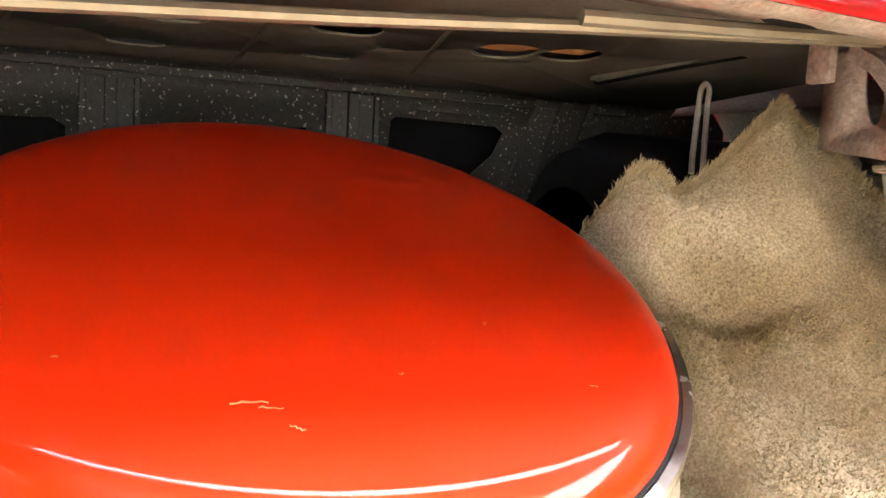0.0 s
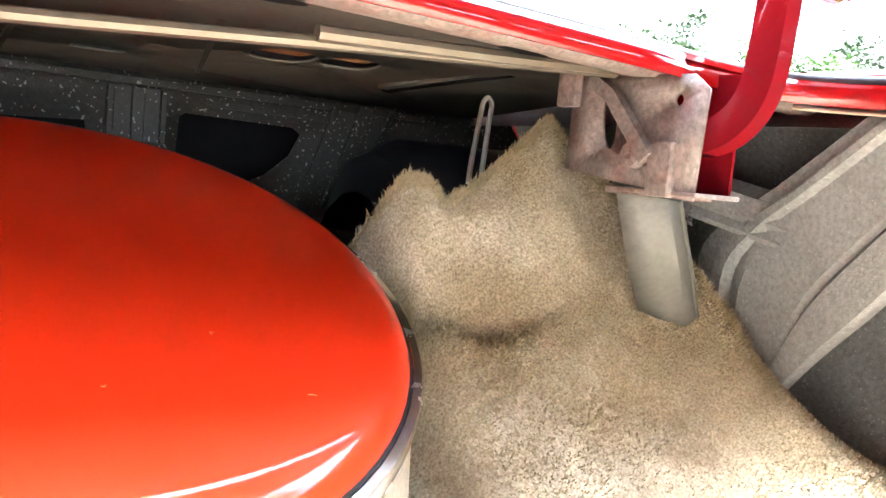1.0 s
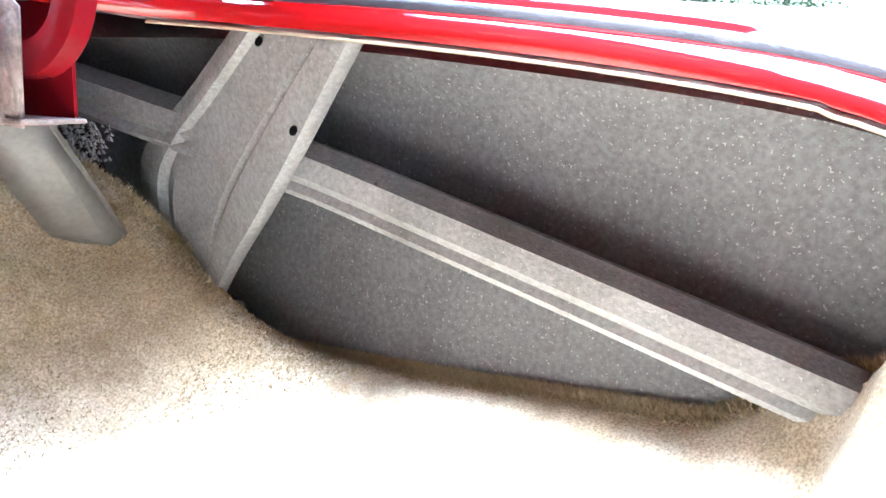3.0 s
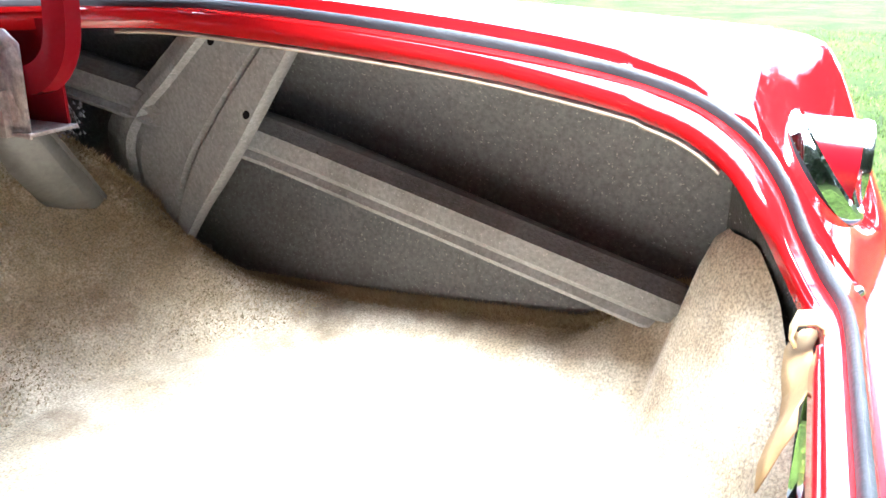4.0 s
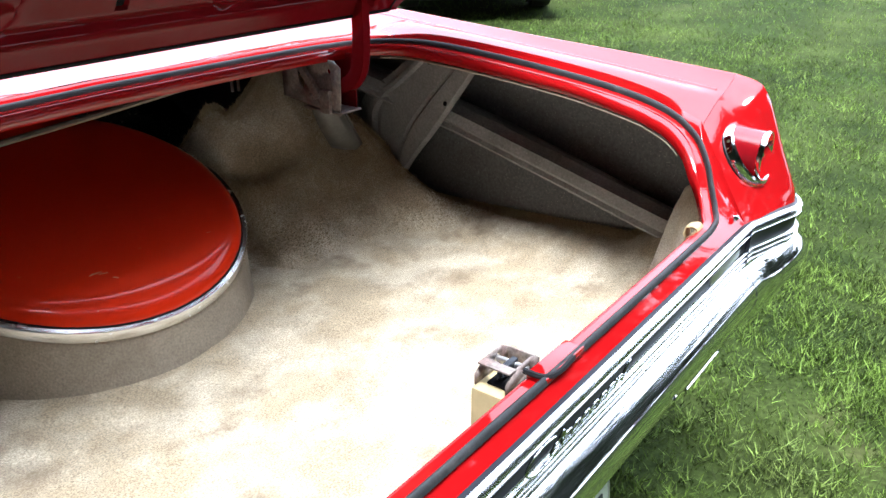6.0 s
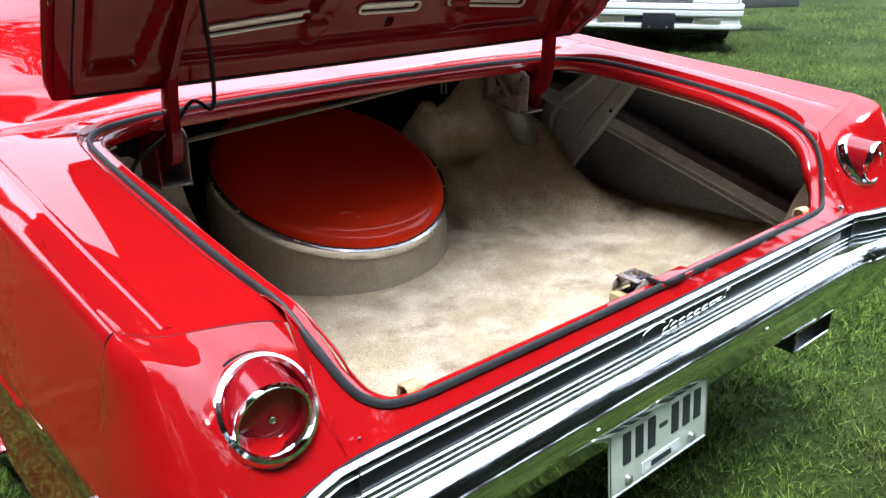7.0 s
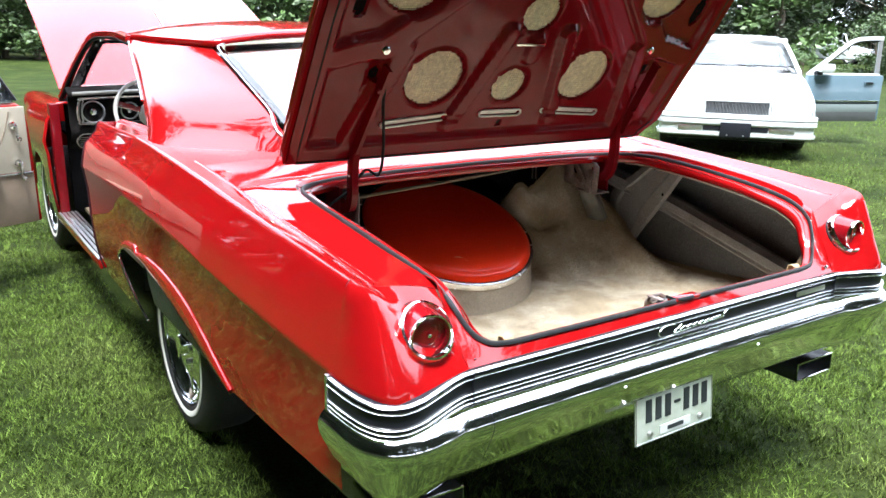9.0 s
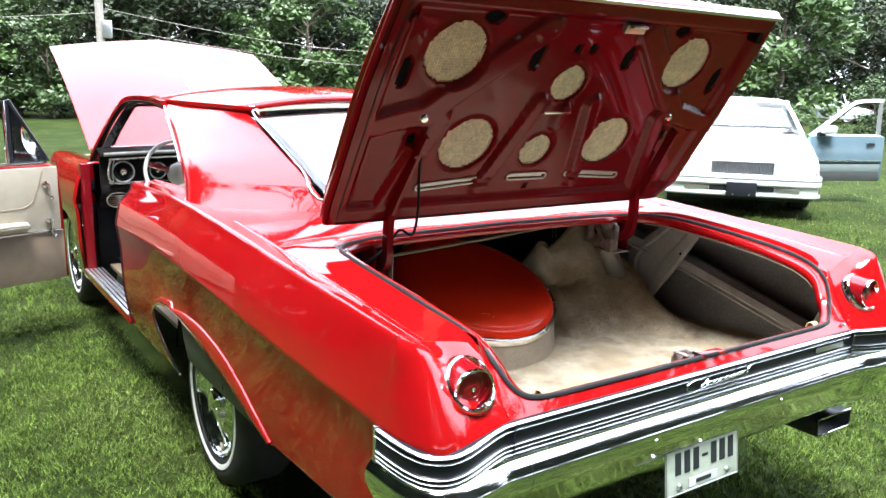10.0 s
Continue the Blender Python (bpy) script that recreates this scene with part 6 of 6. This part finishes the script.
# ---- the white saloon behind ----
def white_car():
    c = thing("parked_car", (0, 0, 0), "pale white saloon parked on the grass with its front door open", "car", "white saloons on the lawn")
    # built round its own origin: front at y = 0, body runs towards +y
    W = 0.85

    def skin(sections, mat, name, label="", thick=0.0, deg=35):
        return part(name, fix(grid([[(x, y, z) for x, z in sec] for y, sec in sections])), mat, c, label, deg, thick)

    def hull(w, zt, zb, r=0.07):
        half = [(w, zb), (w + 0.008, zb + 0.2), (w, zt - r), (w - r * 0.12, zt - r * 0.5), (w - r * 0.45, zt - r * 0.15), (w - r * 1.1, zt + 0.002), (w - 0.20, zt + 0.006), (0.34, zt + 0.022), (0.0, zt + 0.027)]
        return [(-x, z) for x, z in half] + half[::-1][1:]

    body = [(0.055, hull(W - 0.05, 0.600, 0.30)), (0.075, hull(W - 0.03, 0.622, 0.30)), (0.12, hull(W - 0.015, 0.640, 0.28)), (0.30, hull(W - 0.004, 0.685, 0.26)), (0.7, hull(W, 0.770, 0.24)), (1.15, hull(W, 0.845, 0.22)),
            (1.38, hull(W, 0.872, 0.22)), (3.6, hull(W, 0.885, 0.22)), (4.55, hull(W - 0.02, 0.88, 0.26)), (4.72, hull(W - 0.05, 0.75, 0.32))]
    skin(body, WHITE_PAINT, "body", "white body with flat bonnet")
    part("nose_panel", box((1.60, 0.05, 0.20), (0, 0.078, 0.522), bev=0.012), WHITE_PAINT, c)
    roof = [(y, [(-w, z), (-w + 0.03, z + 0.024), (-w + 0.10, z + 0.04), (-0.3, z + 0.054), (0, z + 0.058), (0.3, z + 0.054), (w - 0.10, z + 0.04), (w - 0.03, z + 0.024), (w, z)]) for y, w, z in ((1.98, 0.615, 1.235), (2.06, 0.625, 1.262), (2.3, 0.635, 1.29), (3.3, 0.635, 1.29), (3.5, 0.62, 1.262), (3.58, 0.60, 1.235))]
    skin(roof, WHITE_PAINT, "roof", "white roof", 0.025)
    for s in (1, -1):
        for path in ([(s * 0.775, 1.36, 0.875), (s * 0.70, 1.68, 1.07), (s * 0.625, 2.00, 1.245)], [(s * 0.80, 2.62, 0.88), (s * 0.645, 2.66, 1.29)], [(s * 0.775, 4.05, 0.87), (s * 0.62, 3.56, 1.245)], [(s * 0.63, 2.0, 1.25), (s * 0.645, 2.3, 1.288), (s * 0.645, 3.3, 1.288), (s * 0.62, 3.56, 1.25)]):
            part("pillar", sweep(smooth_path(path, 4), [(-0.026, -0.02), (0.026, -0.02), (0.026, 0.02), (-0.026, 0.02)]), WHITE_PAINT, c)
    for name, a, b in (("windscreen", (0.765, 1.355, 0.885), (0.605, 2.0, 1.262)), ("rear_screen", (0.76, 4.05, 0.885), (0.60, 3.56, 1.262))):
        rows = []
        for n in range(5):
            w, y, z = (a[k] + (b[k] - a[k]) * n / 4 for k in range(3))
            rows.append([(w * u, y - (0.07 - 0.01 * n) * (1 - u * u), z + 0.005 * n * (1 - u * u)) for u in [k / 6 for k in range(-6, 7)]])
        g = part(name, fix(grid(rows)), GLASS, c, thick=0.004)
        g.visible_shadow = False
    part("cabin_lining", box((1.24, 1.5, 0.03), (0, 2.75, 1.25), bev=0.01), GREY_PLASTIC, c)
    for x in (-0.34, 0.34):
        part("seat_back", box((0.50, 0.16, 0.42), (x, 2.45, 0.88), bev=0.06), GREY_PLASTIC, c, "grey cloth seat back")
        part("head_rest", box((0.26, 0.10, 0.15), (x, 2.46, 1.15), bev=0.04), GREY_PLASTIC, c)
    part("dash_top", box((1.4, 0.5, 0.05), (0, 1.72, 0.885), bev=0.02), GREY_PLASTIC, c)
    part("inner_mirror", box((0.20, 0.03, 0.055), (0, 1.92, 1.19), bev=0.012), TRIM_BLACK, c)
    part("cowl_shadow_gap", sweep([(0.74 * u, 1.345 - 0.07 * (1 - u * u), 0.892) for u in [k / 8 for k in range(-8, 9)]], ring_section(0.006, 5)), TRIM_BLACK, c)
    for x in (-0.62, 0.02):
        part("wiper", sweep([(x, 1.315 - 0.07 * (1 - (x / 0.76) ** 2), 0.905), (x + 0.30, 1.30, 0.915), (x + 0.58, 1.325, 0.912)], ring_section(0.008, 5)), TRIM_BLACK, c, "thin black wiper")
    grille = new("grille")
    grille.parent = c
    part("grille_back", box((0.69, 0.03, 0.150), (0, 0.062, 0.528), bev=0.006), TRIM_BLACK, grille, "dark slatted grille")
    for k in range(44):
        part("grille_bar", box((0.004, 0.010, 0.145), (-0.337 + 0.01567 * k, 0.046, 0.528)), GREY_PLASTIC, grille)
    part("grille_lip", box((0.70, 0.02, 0.012), (0, 0.048, 0.610), bev=0.003), WHITE_PAINT, grille)
    for s in (1, -1):
        part("lamp_door", box((0.415, 0.02, 0.125), (s * 0.580, 0.050, 0.540), bev=0.008), WHITE_PAINT, c, "white headlamp cover")
        part("lamp_gap", box((0.43, 0.012, 0.006), (s * 0.580, 0.050, 0.472)), GREY_PLASTIC, c)
        part("lamp_gap", box((0.006, 0.012, 0.13), (s * 0.366, 0.050, 0.540)), GREY_PLASTIC, c)
        lamp = part("park_lamp", box((0.27, 0.03, 0.060), (s * 0.50, -0.004, 0.302), bev=0.008), ALU, c, "clear parking lamp in the bumper")
        for k in range(9):
            part("lens_rib", box((0.004, 0.006, 0.05), (s * 0.50 - 0.12 + 0.03 * k, -0.020, 0.302)), GLASS, lamp)
        part("air_slot", box((0.20, 0.03, 0.055), (s * 0.255, -0.008, 0.302), bev=0.004), TRIM_BLACK, c)
        for y in (0.86, 3.50):
            wh = part("front_wheel" if y < 1 else "rear_wheel", lathe([(0.19, 0.02), (0.2, 0.03), (0.285, 0.02), (0.30, -0.02), (0.30, -0.18), (0.28, -0.2)], 36, pose(s * (W - 0.03), y, 0.295, 90, 0, 90 * s)), TYRE, c)
            part("hub_cap", lathe([(0.0, 0.03), (0.08, 0.028), (0.18, 0.012), (0.195, 0.022)], 30, pose(s * (W - 0.03), y, 0.295, 90, 0, 90 * s)), ALU, wh)
    line = smooth_path([(-0.855, 0.42, 0), (-0.85, 0.14, 0), (-0.79, 0.035, 0), (-0.5, 0.0, 0), (0, -0.012, 0), (0.5, 0.0, 0), (0.79, 0.035, 0), (0.85, 0.14, 0), (0.855, 0.42, 0)], 4)
    part("front_bumper", sweep(line, [(-0.02, 0.470), (0.018, 0.466), (0.030, 0.452), (0.031, 0.418), (0.020, 0.412), (0.020, 0.402), (0.033, 0.396), (0.031, 0.352), (0.006, 0.346), (0.004, 0.258), (0.028, 0.252), (0.026, 0.222), (0.0, 0.205), (-0.04, 0.205), (-0.05, 0.46)]), WHITE_PAINT, c, "pale moulded bumper")
    part("bumper_strip", sweep([p + Vector((0, 0, 0.407)) for p in line], [(0.016, -0.005), (0.026, -0.004), (0.026, 0.004), (0.016, 0.005)]), GREY_PLASTIC, c)
    plate = part("blank_plate", box((0.335, 0.014, 0.165), (0, -0.052, 0.292), bev=0.004), TRIM_BLACK, c, "black blank plate on the bumper")
    for x in (-0.09, 0.09):
        part("plate_screw", lathe([(0.0, 0.006), (0.008, 0.004), (0.009, 0.0)], 12, pose(x, -0.059, 0.232, 90)), ALU, plate)
    part("underside", box((1.5, 4.3, 0.05), (0, 2.45, 0.21)), SHADE_BLACK, c)
    part("front_valance", box((1.5, 0.06, 0.08), (0, 0.12, 0.20), bev=0.02), TRIM_BLACK, c)
    # the open front door swings out and back
    door = new("open_door")
    door.parent = c
    dm = pose(0.845, 1.28, 0.0, 0, 0, 26)       # local x runs out from the hinge
    part("door_panel", box((1.05, 0.07, 0.57), (0.535, 0.0, 0.595), m=dm, bev=0.02), BLUE_PAINT, door, "pale blue door panel")
    part("door_shoulder", box((0.99, 0.06, 0.035), (0.51, 0.0, 0.885), m=dm, bev=0.012), WHITE_PAINT, door, "white upper edge of the door")
    part("door_mid_band", box((1.035, 0.076, 0.10), (0.51, 0.0, 0.475), m=dm, bev=0.008), DOOR_GREY, door, "grey-green band along the door")
    part("door_low_band", box((1.035, 0.078, 0.125), (0.51, 0.0, 0.365), m=dm, bev=0.01), DARK_BAND, door, "dark lowest band of the door")
    part("door_strip", box((1.035, 0.084, 0.018), (0.51, 0.0, 0.562), m=dm, bev=0.004), CHROME, door)
    part("door_strip", box((1.035, 0.082, 0.016), (0.51, 0.0, 0.536), m=dm, bev=0.004), TRIM_BLACK, door)
    fr = smooth_path([(0.02, 0, 0.885), (0.30, 0, 1.09), (0.54, 0, 1.27), (0.66, 0, 1.318), (0.82, 0, 1.332), (0.985, 0, 1.335)], 4)
    part("door_frame", sweep([dm @ p for p in fr], [(-0.024, -0.026), (0.024, -0.026), (0.024, 0.026), (-0.024, 0.026)], up=(0, 1, 0)), WHITE_PAINT, door, "white window frame")
    part("frame_seal", sweep([dm @ (p + Vector((0.016, 0.0, -0.030))) for p in fr[4:-1]], ring_section(0.014, 6), up=(0, 1, 0)), TRIM_BLACK, door)
    part("frame_post", sweep([dm @ Vector(p) for p in ((0.975, 0, 0.90), (0.965, 0, 1.31))], [(-0.022, -0.03), (0.022, -0.03), (0.022, 0.03), (-0.022, 0.03)], up=(0, 1, 0)), GREY_PLASTIC, door, "dark rear post of the window frame")
    g = part("door_glass", box((0.90, 0.004, 0.05), (0.50, 0.0, 0.915), m=dm), GLASS, door)
    g.visible_shadow = False
    handle = part("door_handle", box((0.13, 0.02, 0.045), (0.86, -0.038, 0.78), m=dm, bev=0.006), BLUE_PAINT, door)
    part("handle_recess", box((0.10, 0.008, 0.024), (0.86, -0.050, 0.785), m=dm, bev=0.003), TRIM_BLACK, handle)
    mirror = part("door_mirror", box((0.20, 0.09, 0.105), (0.20, -0.10, 0.965), m=dm, bev=0.035), WHITE_PAINT, door, "white door mirror")
    part("mirror_foot", box((0.09, 0.07, 0.05), (0.13, -0.05, 0.905), m=dm, bev=0.012), TRIM_BLACK, mirror)
    front = Vector((5.86, 4.13, 0))
    c.matrix_world = pose(front.x, front.y, ground_z(6.6, 4.7), 0, 0, -50.5) @ Matrix.Diagonal((0.95, 0.95, 0.95, 1))
    return c


saloon = white_car()
far = copy_thing(saloon, pose(33.5, 17.6, ground_z(33.5, 17.6), 0, 0, 20))
tagged(far, "pale car parked far off beyond the lawn", "car", "white saloons on the lawn")


# ---- trees ----
def leaf_cloud(rng, centre, spread, count, size):
    verts, faces = [], []
    for k in range(count):
        d = Vector((rng.gauss(0, 1), rng.gauss(0, 1), rng.gauss(0, 0.8)))
        d = d.normalized() * (rng.random() ** 0.45)
        p = centre + Vector((d.x * spread.x, d.y * spread.y, d.z * spread.z))
        a = Vector((rng.uniform(-1, 1), rng.uniform(-1, 1), rng.uniform(-0.6, 0.6))).normalized()
        b = a.cross(Vector((rng.uniform(-1, 1), rng.uniform(-1, 1), rng.uniform(-1, 1)))).normalized()
        s = size * rng.uniform(0.6, 1.4)
        n = len(verts)
        verts += [p - a * s, p + b * s * 0.45, p + a * s, p - b * s * 0.45]
        faces.append((n, n + 1, n + 2, n + 3))
    return verts, faces


def tree(seed, height, width, mat, low=0.15):
    rng = random.Random(seed)
    t = thing("tree", (0, 0, 0), "leafy green broad-leaved tree at the edge of the lawn", "tree", "trees round the lawn")
    lean = rng.uniform(-0.3, 0.3)
    path = [Vector((lean * k / 6 + rng.uniform(-0.08, 0.08), rng.uniform(-0.08, 0.08), height * 0.85 * k / 6 - 0.3)) for k in range(7)]
    bm = sweep(smooth_path(path, 3), ring_section(0.22, 9), up=(0.3, 1, 0), scale=lambda u: 1.0 - 0.85 * u)
    limbs = []
    for k in range(9):
        z = height * rng.uniform(0.25, 0.75)
        a = rng.uniform(0, 2 * math.pi)
        l = width * rng.uniform(0.35, 0.6)
        base = Vector((lean * z / height, 0, z))
        tip = base + Vector((math.cos(a) * l, math.sin(a) * l, l * rng.uniform(0.3, 0.8)))
        limbs.append(tip)
        sweep([base, base.lerp(tip, 0.5) + Vector((0, 0, 0.15)), tip], ring_section(0.07, 6), up=(0.2, 0.9, 0.1), bm=bm, scale=lambda u: 1 - 0.8 * u)
    part("trunk", bm, BARK, t, "grey-brown trunk and limbs")
    V, Fc = [], []
    centres = limbs + [Vector((rng.uniform(-0.4, 0.4) * width, rng.uniform(-0.4, 0.4) * width, height * rng.uniform(low + 0.1, 0.95))) for _ in range(24)]
    for c in centres:
        f = 1.0 - 0.55 * max(0, (c.z / height - 0.5)) * 1.2
        c = Vector((c.x * f, c.y * f, c.z))
        sp = Vector((width * rng.uniform(0.13, 0.24), width * rng.uniform(0.13, 0.24), height * rng.uniform(0.06, 0.12)))
        v, f2 = leaf_cloud(rng, c, sp, 190, 0.17)
        n = len(V)
        V += v
        Fc += [tuple(i + n for i in q) for q in f2]
    me = bpy.data.meshes.new("crown")
    me.from_pydata(V, [], Fc)
    me.materials.append(mat)
    ob = new("crown", me)
    ob.parent = t
    return t


kinds = [tree(1, 11.0, 7.5, LEAF, 0.02), tree(2, 9.0, 6.5, LEAF, 0.02), tree(3, 13.0, 8.0, LEAF, 0.05), tree(4, 7.0, 5.5, LEAF_LIGHT, 0.0)]


def place(kind, x, y, turn, scale):
    z = ground_z(x, y)
    return copy_thing(kinds[kind], pose(x, y, z, 0, 0, turn) @ Matrix.Diagonal((scale, scale, scale, 1)))


rng = random.Random(21)
# a dense wood ahead, beyond the open bonnet
spots = []
for k in range(15):
    spots.append((-17 + 2.6 * k + rng.uniform(-0.7, 0.7), 31 + rng.uniform(-1.5, 2.5), rng.choice((0, 1, 2)), rng.uniform(0.52, 0.68)))
for k in range(13):
    spots.append((-18 + 3.1 * k + rng.uniform(-0.7, 0.7), 36 + rng.uniform(-1.5, 2.0), rng.choice((0, 2)), rng.uniform(0.65, 0.8)))
for k in range(7):
    spots.append((-14 + 2.6 * k + rng.uniform(-0.8, 0.8), 28.2 + rng.uniform(-0.6, 0.6), 3, rng.uniform(0.38, 0.6)))
for k in range(18):
    spots.append((-20 + 2.9 * k + rng.uniform(-0.8, 0.8), 41 + rng.uniform(-1.5, 2.0), rng.choice((0, 1)), rng.uniform(0.75, 0.95)))
for k in range(14):
    spots.append((-15 + 2.4 * k + rng.uniform(-0.8, 0.8), 29.5 + rng.uniform(-0.8, 0.8), rng.choice((1, 3)), rng.uniform(0.5, 0.8)))
# looser trees to the side, behind the parked car
for x, y, kd, sc in ((20, 26, 1, 0.8), (25, 24, 0, 0.75), (30, 20, 3, 0.95), (27, 30, 1, 0.8), (33, 24, 1, 0.8), (38, 17, 3, 1.0), (41, 21, 0, 0.75), (46, 13, 1, 0.85), (36, 30, 2, 0.7), (22, 21, 3, 0.35), (20.6, 10.6, 3, 0.24), (15.2, 9.3, 3, 0.13), (36, 14.5, 1, 0.62), (36.5, 11, 2, 0.5), (30.5, 20.5, 2, 0.52), (37.5, 20, 0, 0.6), (38, 16.8, 3, 0.8), (40, 19, 3, 0.9), (42, 16, 1, 0.7), (45, 20, 2, 0.7), (46, 17, 0, 0.7), (38, 8, 1, 0.62), (40, 13, 0, 0.66), (44, 9, 2, 0.6), (45, 25, 0, 1.0), (49, 21, 1, 1.05), (51, 27, 2, 0.9), (47, 30, 0, 1.0), (53, 16, 0, 1.0), (52, 10, 2, 0.9), (42, 26, 3, 1.1), (42, 5, 1, 0.7), (27.5, 22, 0, 0.6),
                     (44, 28, 1, 0.9), (50, 20, 0, 0.8), (50, 6, 0, 0.8)):
    spots.append((x, y, kd, sc))
# unseen trees added behind and beside the viewer, which the paint and chrome mirror
for k in range(13):
    spots.append((-14.5 + rng.uniform(-1, 1), -15 + 3.1 * k, rng.choice((0, 1, 2)), rng.uniform(1.6, 1.9)))
for k in range(12):
    spots.append((-21.5 + rng.uniform(-1, 1), -16 + 3.4 * k, 0, rng.uniform(2.3, 2.6)))
for k in range(11):
    spots.append((-18.5 + rng.uniform(-1, 1), -14 + 3.7 * k, 2, rng.uniform(1.9, 2.2)))
for k in range(20):
    spots.append((-17.0 + rng.uniform(-0.6, 0.6), -15 + 2.1 * k, 3, rng.uniform(0.75, 0.95)))
for k in range(13):
    spots.append((-27 + rng.uniform(-1, 1), -20 + 3.6 * k, 0, rng.uniform(2.5, 2.8)))
# unseen rear row, made tall to block low sky light into the boot
for k in range(10):
    spots.append((-13 + 3.4 * k, -12.5 + rng.uniform(-1, 1), rng.choice((0, 1, 2)), rng.uniform(1.4, 1.6)))
for x, y, kd, sc in ((-24, 8, 0, 0.9), (-26, -2, 2, 0.8), (-25, 18, 1, 1.0), (-20, -18, 0, 0.8), (-8, -17, 2, 1.2), (-1, -17, 2, 1.2), (6, -17, 2, 1.2), (13, -17, 2, 1.2), (19, -14, 0, 1.1), (30, -20, 1, 0.9)):
    spots.append((x, y, kd, sc))
for x, y, kd, sc in spots:
    place(kd, x, y, rng.uniform(0, 360), sc)
for k in kinds:
    for ob in (*k.children_recursive, k):
        bpy.data.objects.remove(ob)

# ---- pole and wires ----
pole = thing("utility_pole", (3.45, 26.0, ground_z(3.45, 26.0)), "grey wooden utility pole with a pale metal box", "utility pole")
pz = ground_z(3.45, 26.0)
part("pole_shaft", lathe([(0.14, pz), (0.10, pz + 9)], 14, pose(3.45, 26.0, 0)), WOODPOLE, pole)
part("pole_box", box((0.30, 0.22, 0.55), (3.62, 25.9, 3.1), bev=0.03), ALU, pole)
for a, b in (((3.45, 26.0, 3.75), (22, 25, 3.6)), ((3.45, 26.0, 3.2), (24, 25, 3.1)), ((3.45, 26.0, 3.6), (-20, 25, 3.6))):
    pts = [Vector(a).lerp(Vector(b), k / 14) - Vector((0, 0, 0.9 * math.sin(math.pi * k / 14))) for k in range(15)]
    part("wire", sweep(pts, ring_section(0.009, 5)), WOODPOLE, pole)


# ---- grass ----
def grass():
    rng = random.Random(5)
    verts, faces = [], []

    def blade(x, y, h):
        tuft = noise.noise(Vector((x * 21, y * 21, 2.5)))
        if tuft < -0.08 and rng.random() < 0.65:
            return
        h *= 1 + 0.9 * tuft
        z = ground_z(x, y)
        a = rng.uniform(0, 2 * math.pi)
        w = rng.uniform(0.0010, 0.0020) * (1 + h * 6)
        dx, dy = math.cos(a) * w, math.sin(a) * w
        lx, ly = rng.gauss(0, 0.5) * h, rng.gauss(0, 0.5) * h
        n = len(verts)
        verts.extend(((x - dx, y - dy, z), (x + dx, y + dy, z), (x + lx, y + ly, z + h * rng.uniform(0.6, 1))))
        faces.append((n, n + 1, n + 2))

    made = 0
    while made < 430000:
        r = rng.random() ** 0.75 * 7.5
        a = rng.uniform(0, 2 * math.pi)
        x, y = -0.6 + r * math.cos(a), 1.2 + r * math.sin(a)
        if y < -1.6 - 0.4 * x and x < 1.5:
            continue
        if abs(x) < 0.8 and 0.5 < y < 5.2:
            continue
        clump = noise.noise(Vector((x * 2.2, y * 2.2, 0.5)))
        if rng.random() > 0.75 + 0.5 * clump:
            continue
        blade(x, y, rng.uniform(0.014, 0.032) * (1.1 + 0.5 * clump) * (1.0 if r < 4 else 1.3))
        made += 1
    while made < 740000:
        x, y = rng.uniform(-4.6, -0.86), rng.uniform(-1.2, 6.0)
        if rng.random() > 0.6 + 0.8 * noise.noise(Vector((x * 3.1, y * 3.1, 9.5))):
            continue
        blade(x, y, rng.uniform(0.016, 0.038))
        made += 1
    while made < 880000:
        x, y = rng.uniform(1.0, 12.0), rng.uniform(-3.0, 14.0)
        if rng.random() > 0.65 + 0.6 * noise.noise(Vector((x * 1.6, y * 1.6, 4.5))):
            continue
        blade(x, y, rng.uniform(0.025, 0.05))
        made += 1
    while made < 1090000:
        x, y = rng.uniform(-2.8, 2.4), rng.uniform(-2.3, 0.8)
        if rng.random() > 0.6 + 0.8 * noise.noise(Vector((x * 3.1, y * 3.1, 9.5))):
            continue
        blade(x, y, rng.uniform(0.020, 0.040))
        made += 1
    me = bpy.data.meshes.new("grass")
    me.from_pydata(verts, [], faces)
    me.materials.append(BLADE)
    tagged(new("grass", me), "short green mown grass with dry blades", "grass", kind="stuff")


grass()
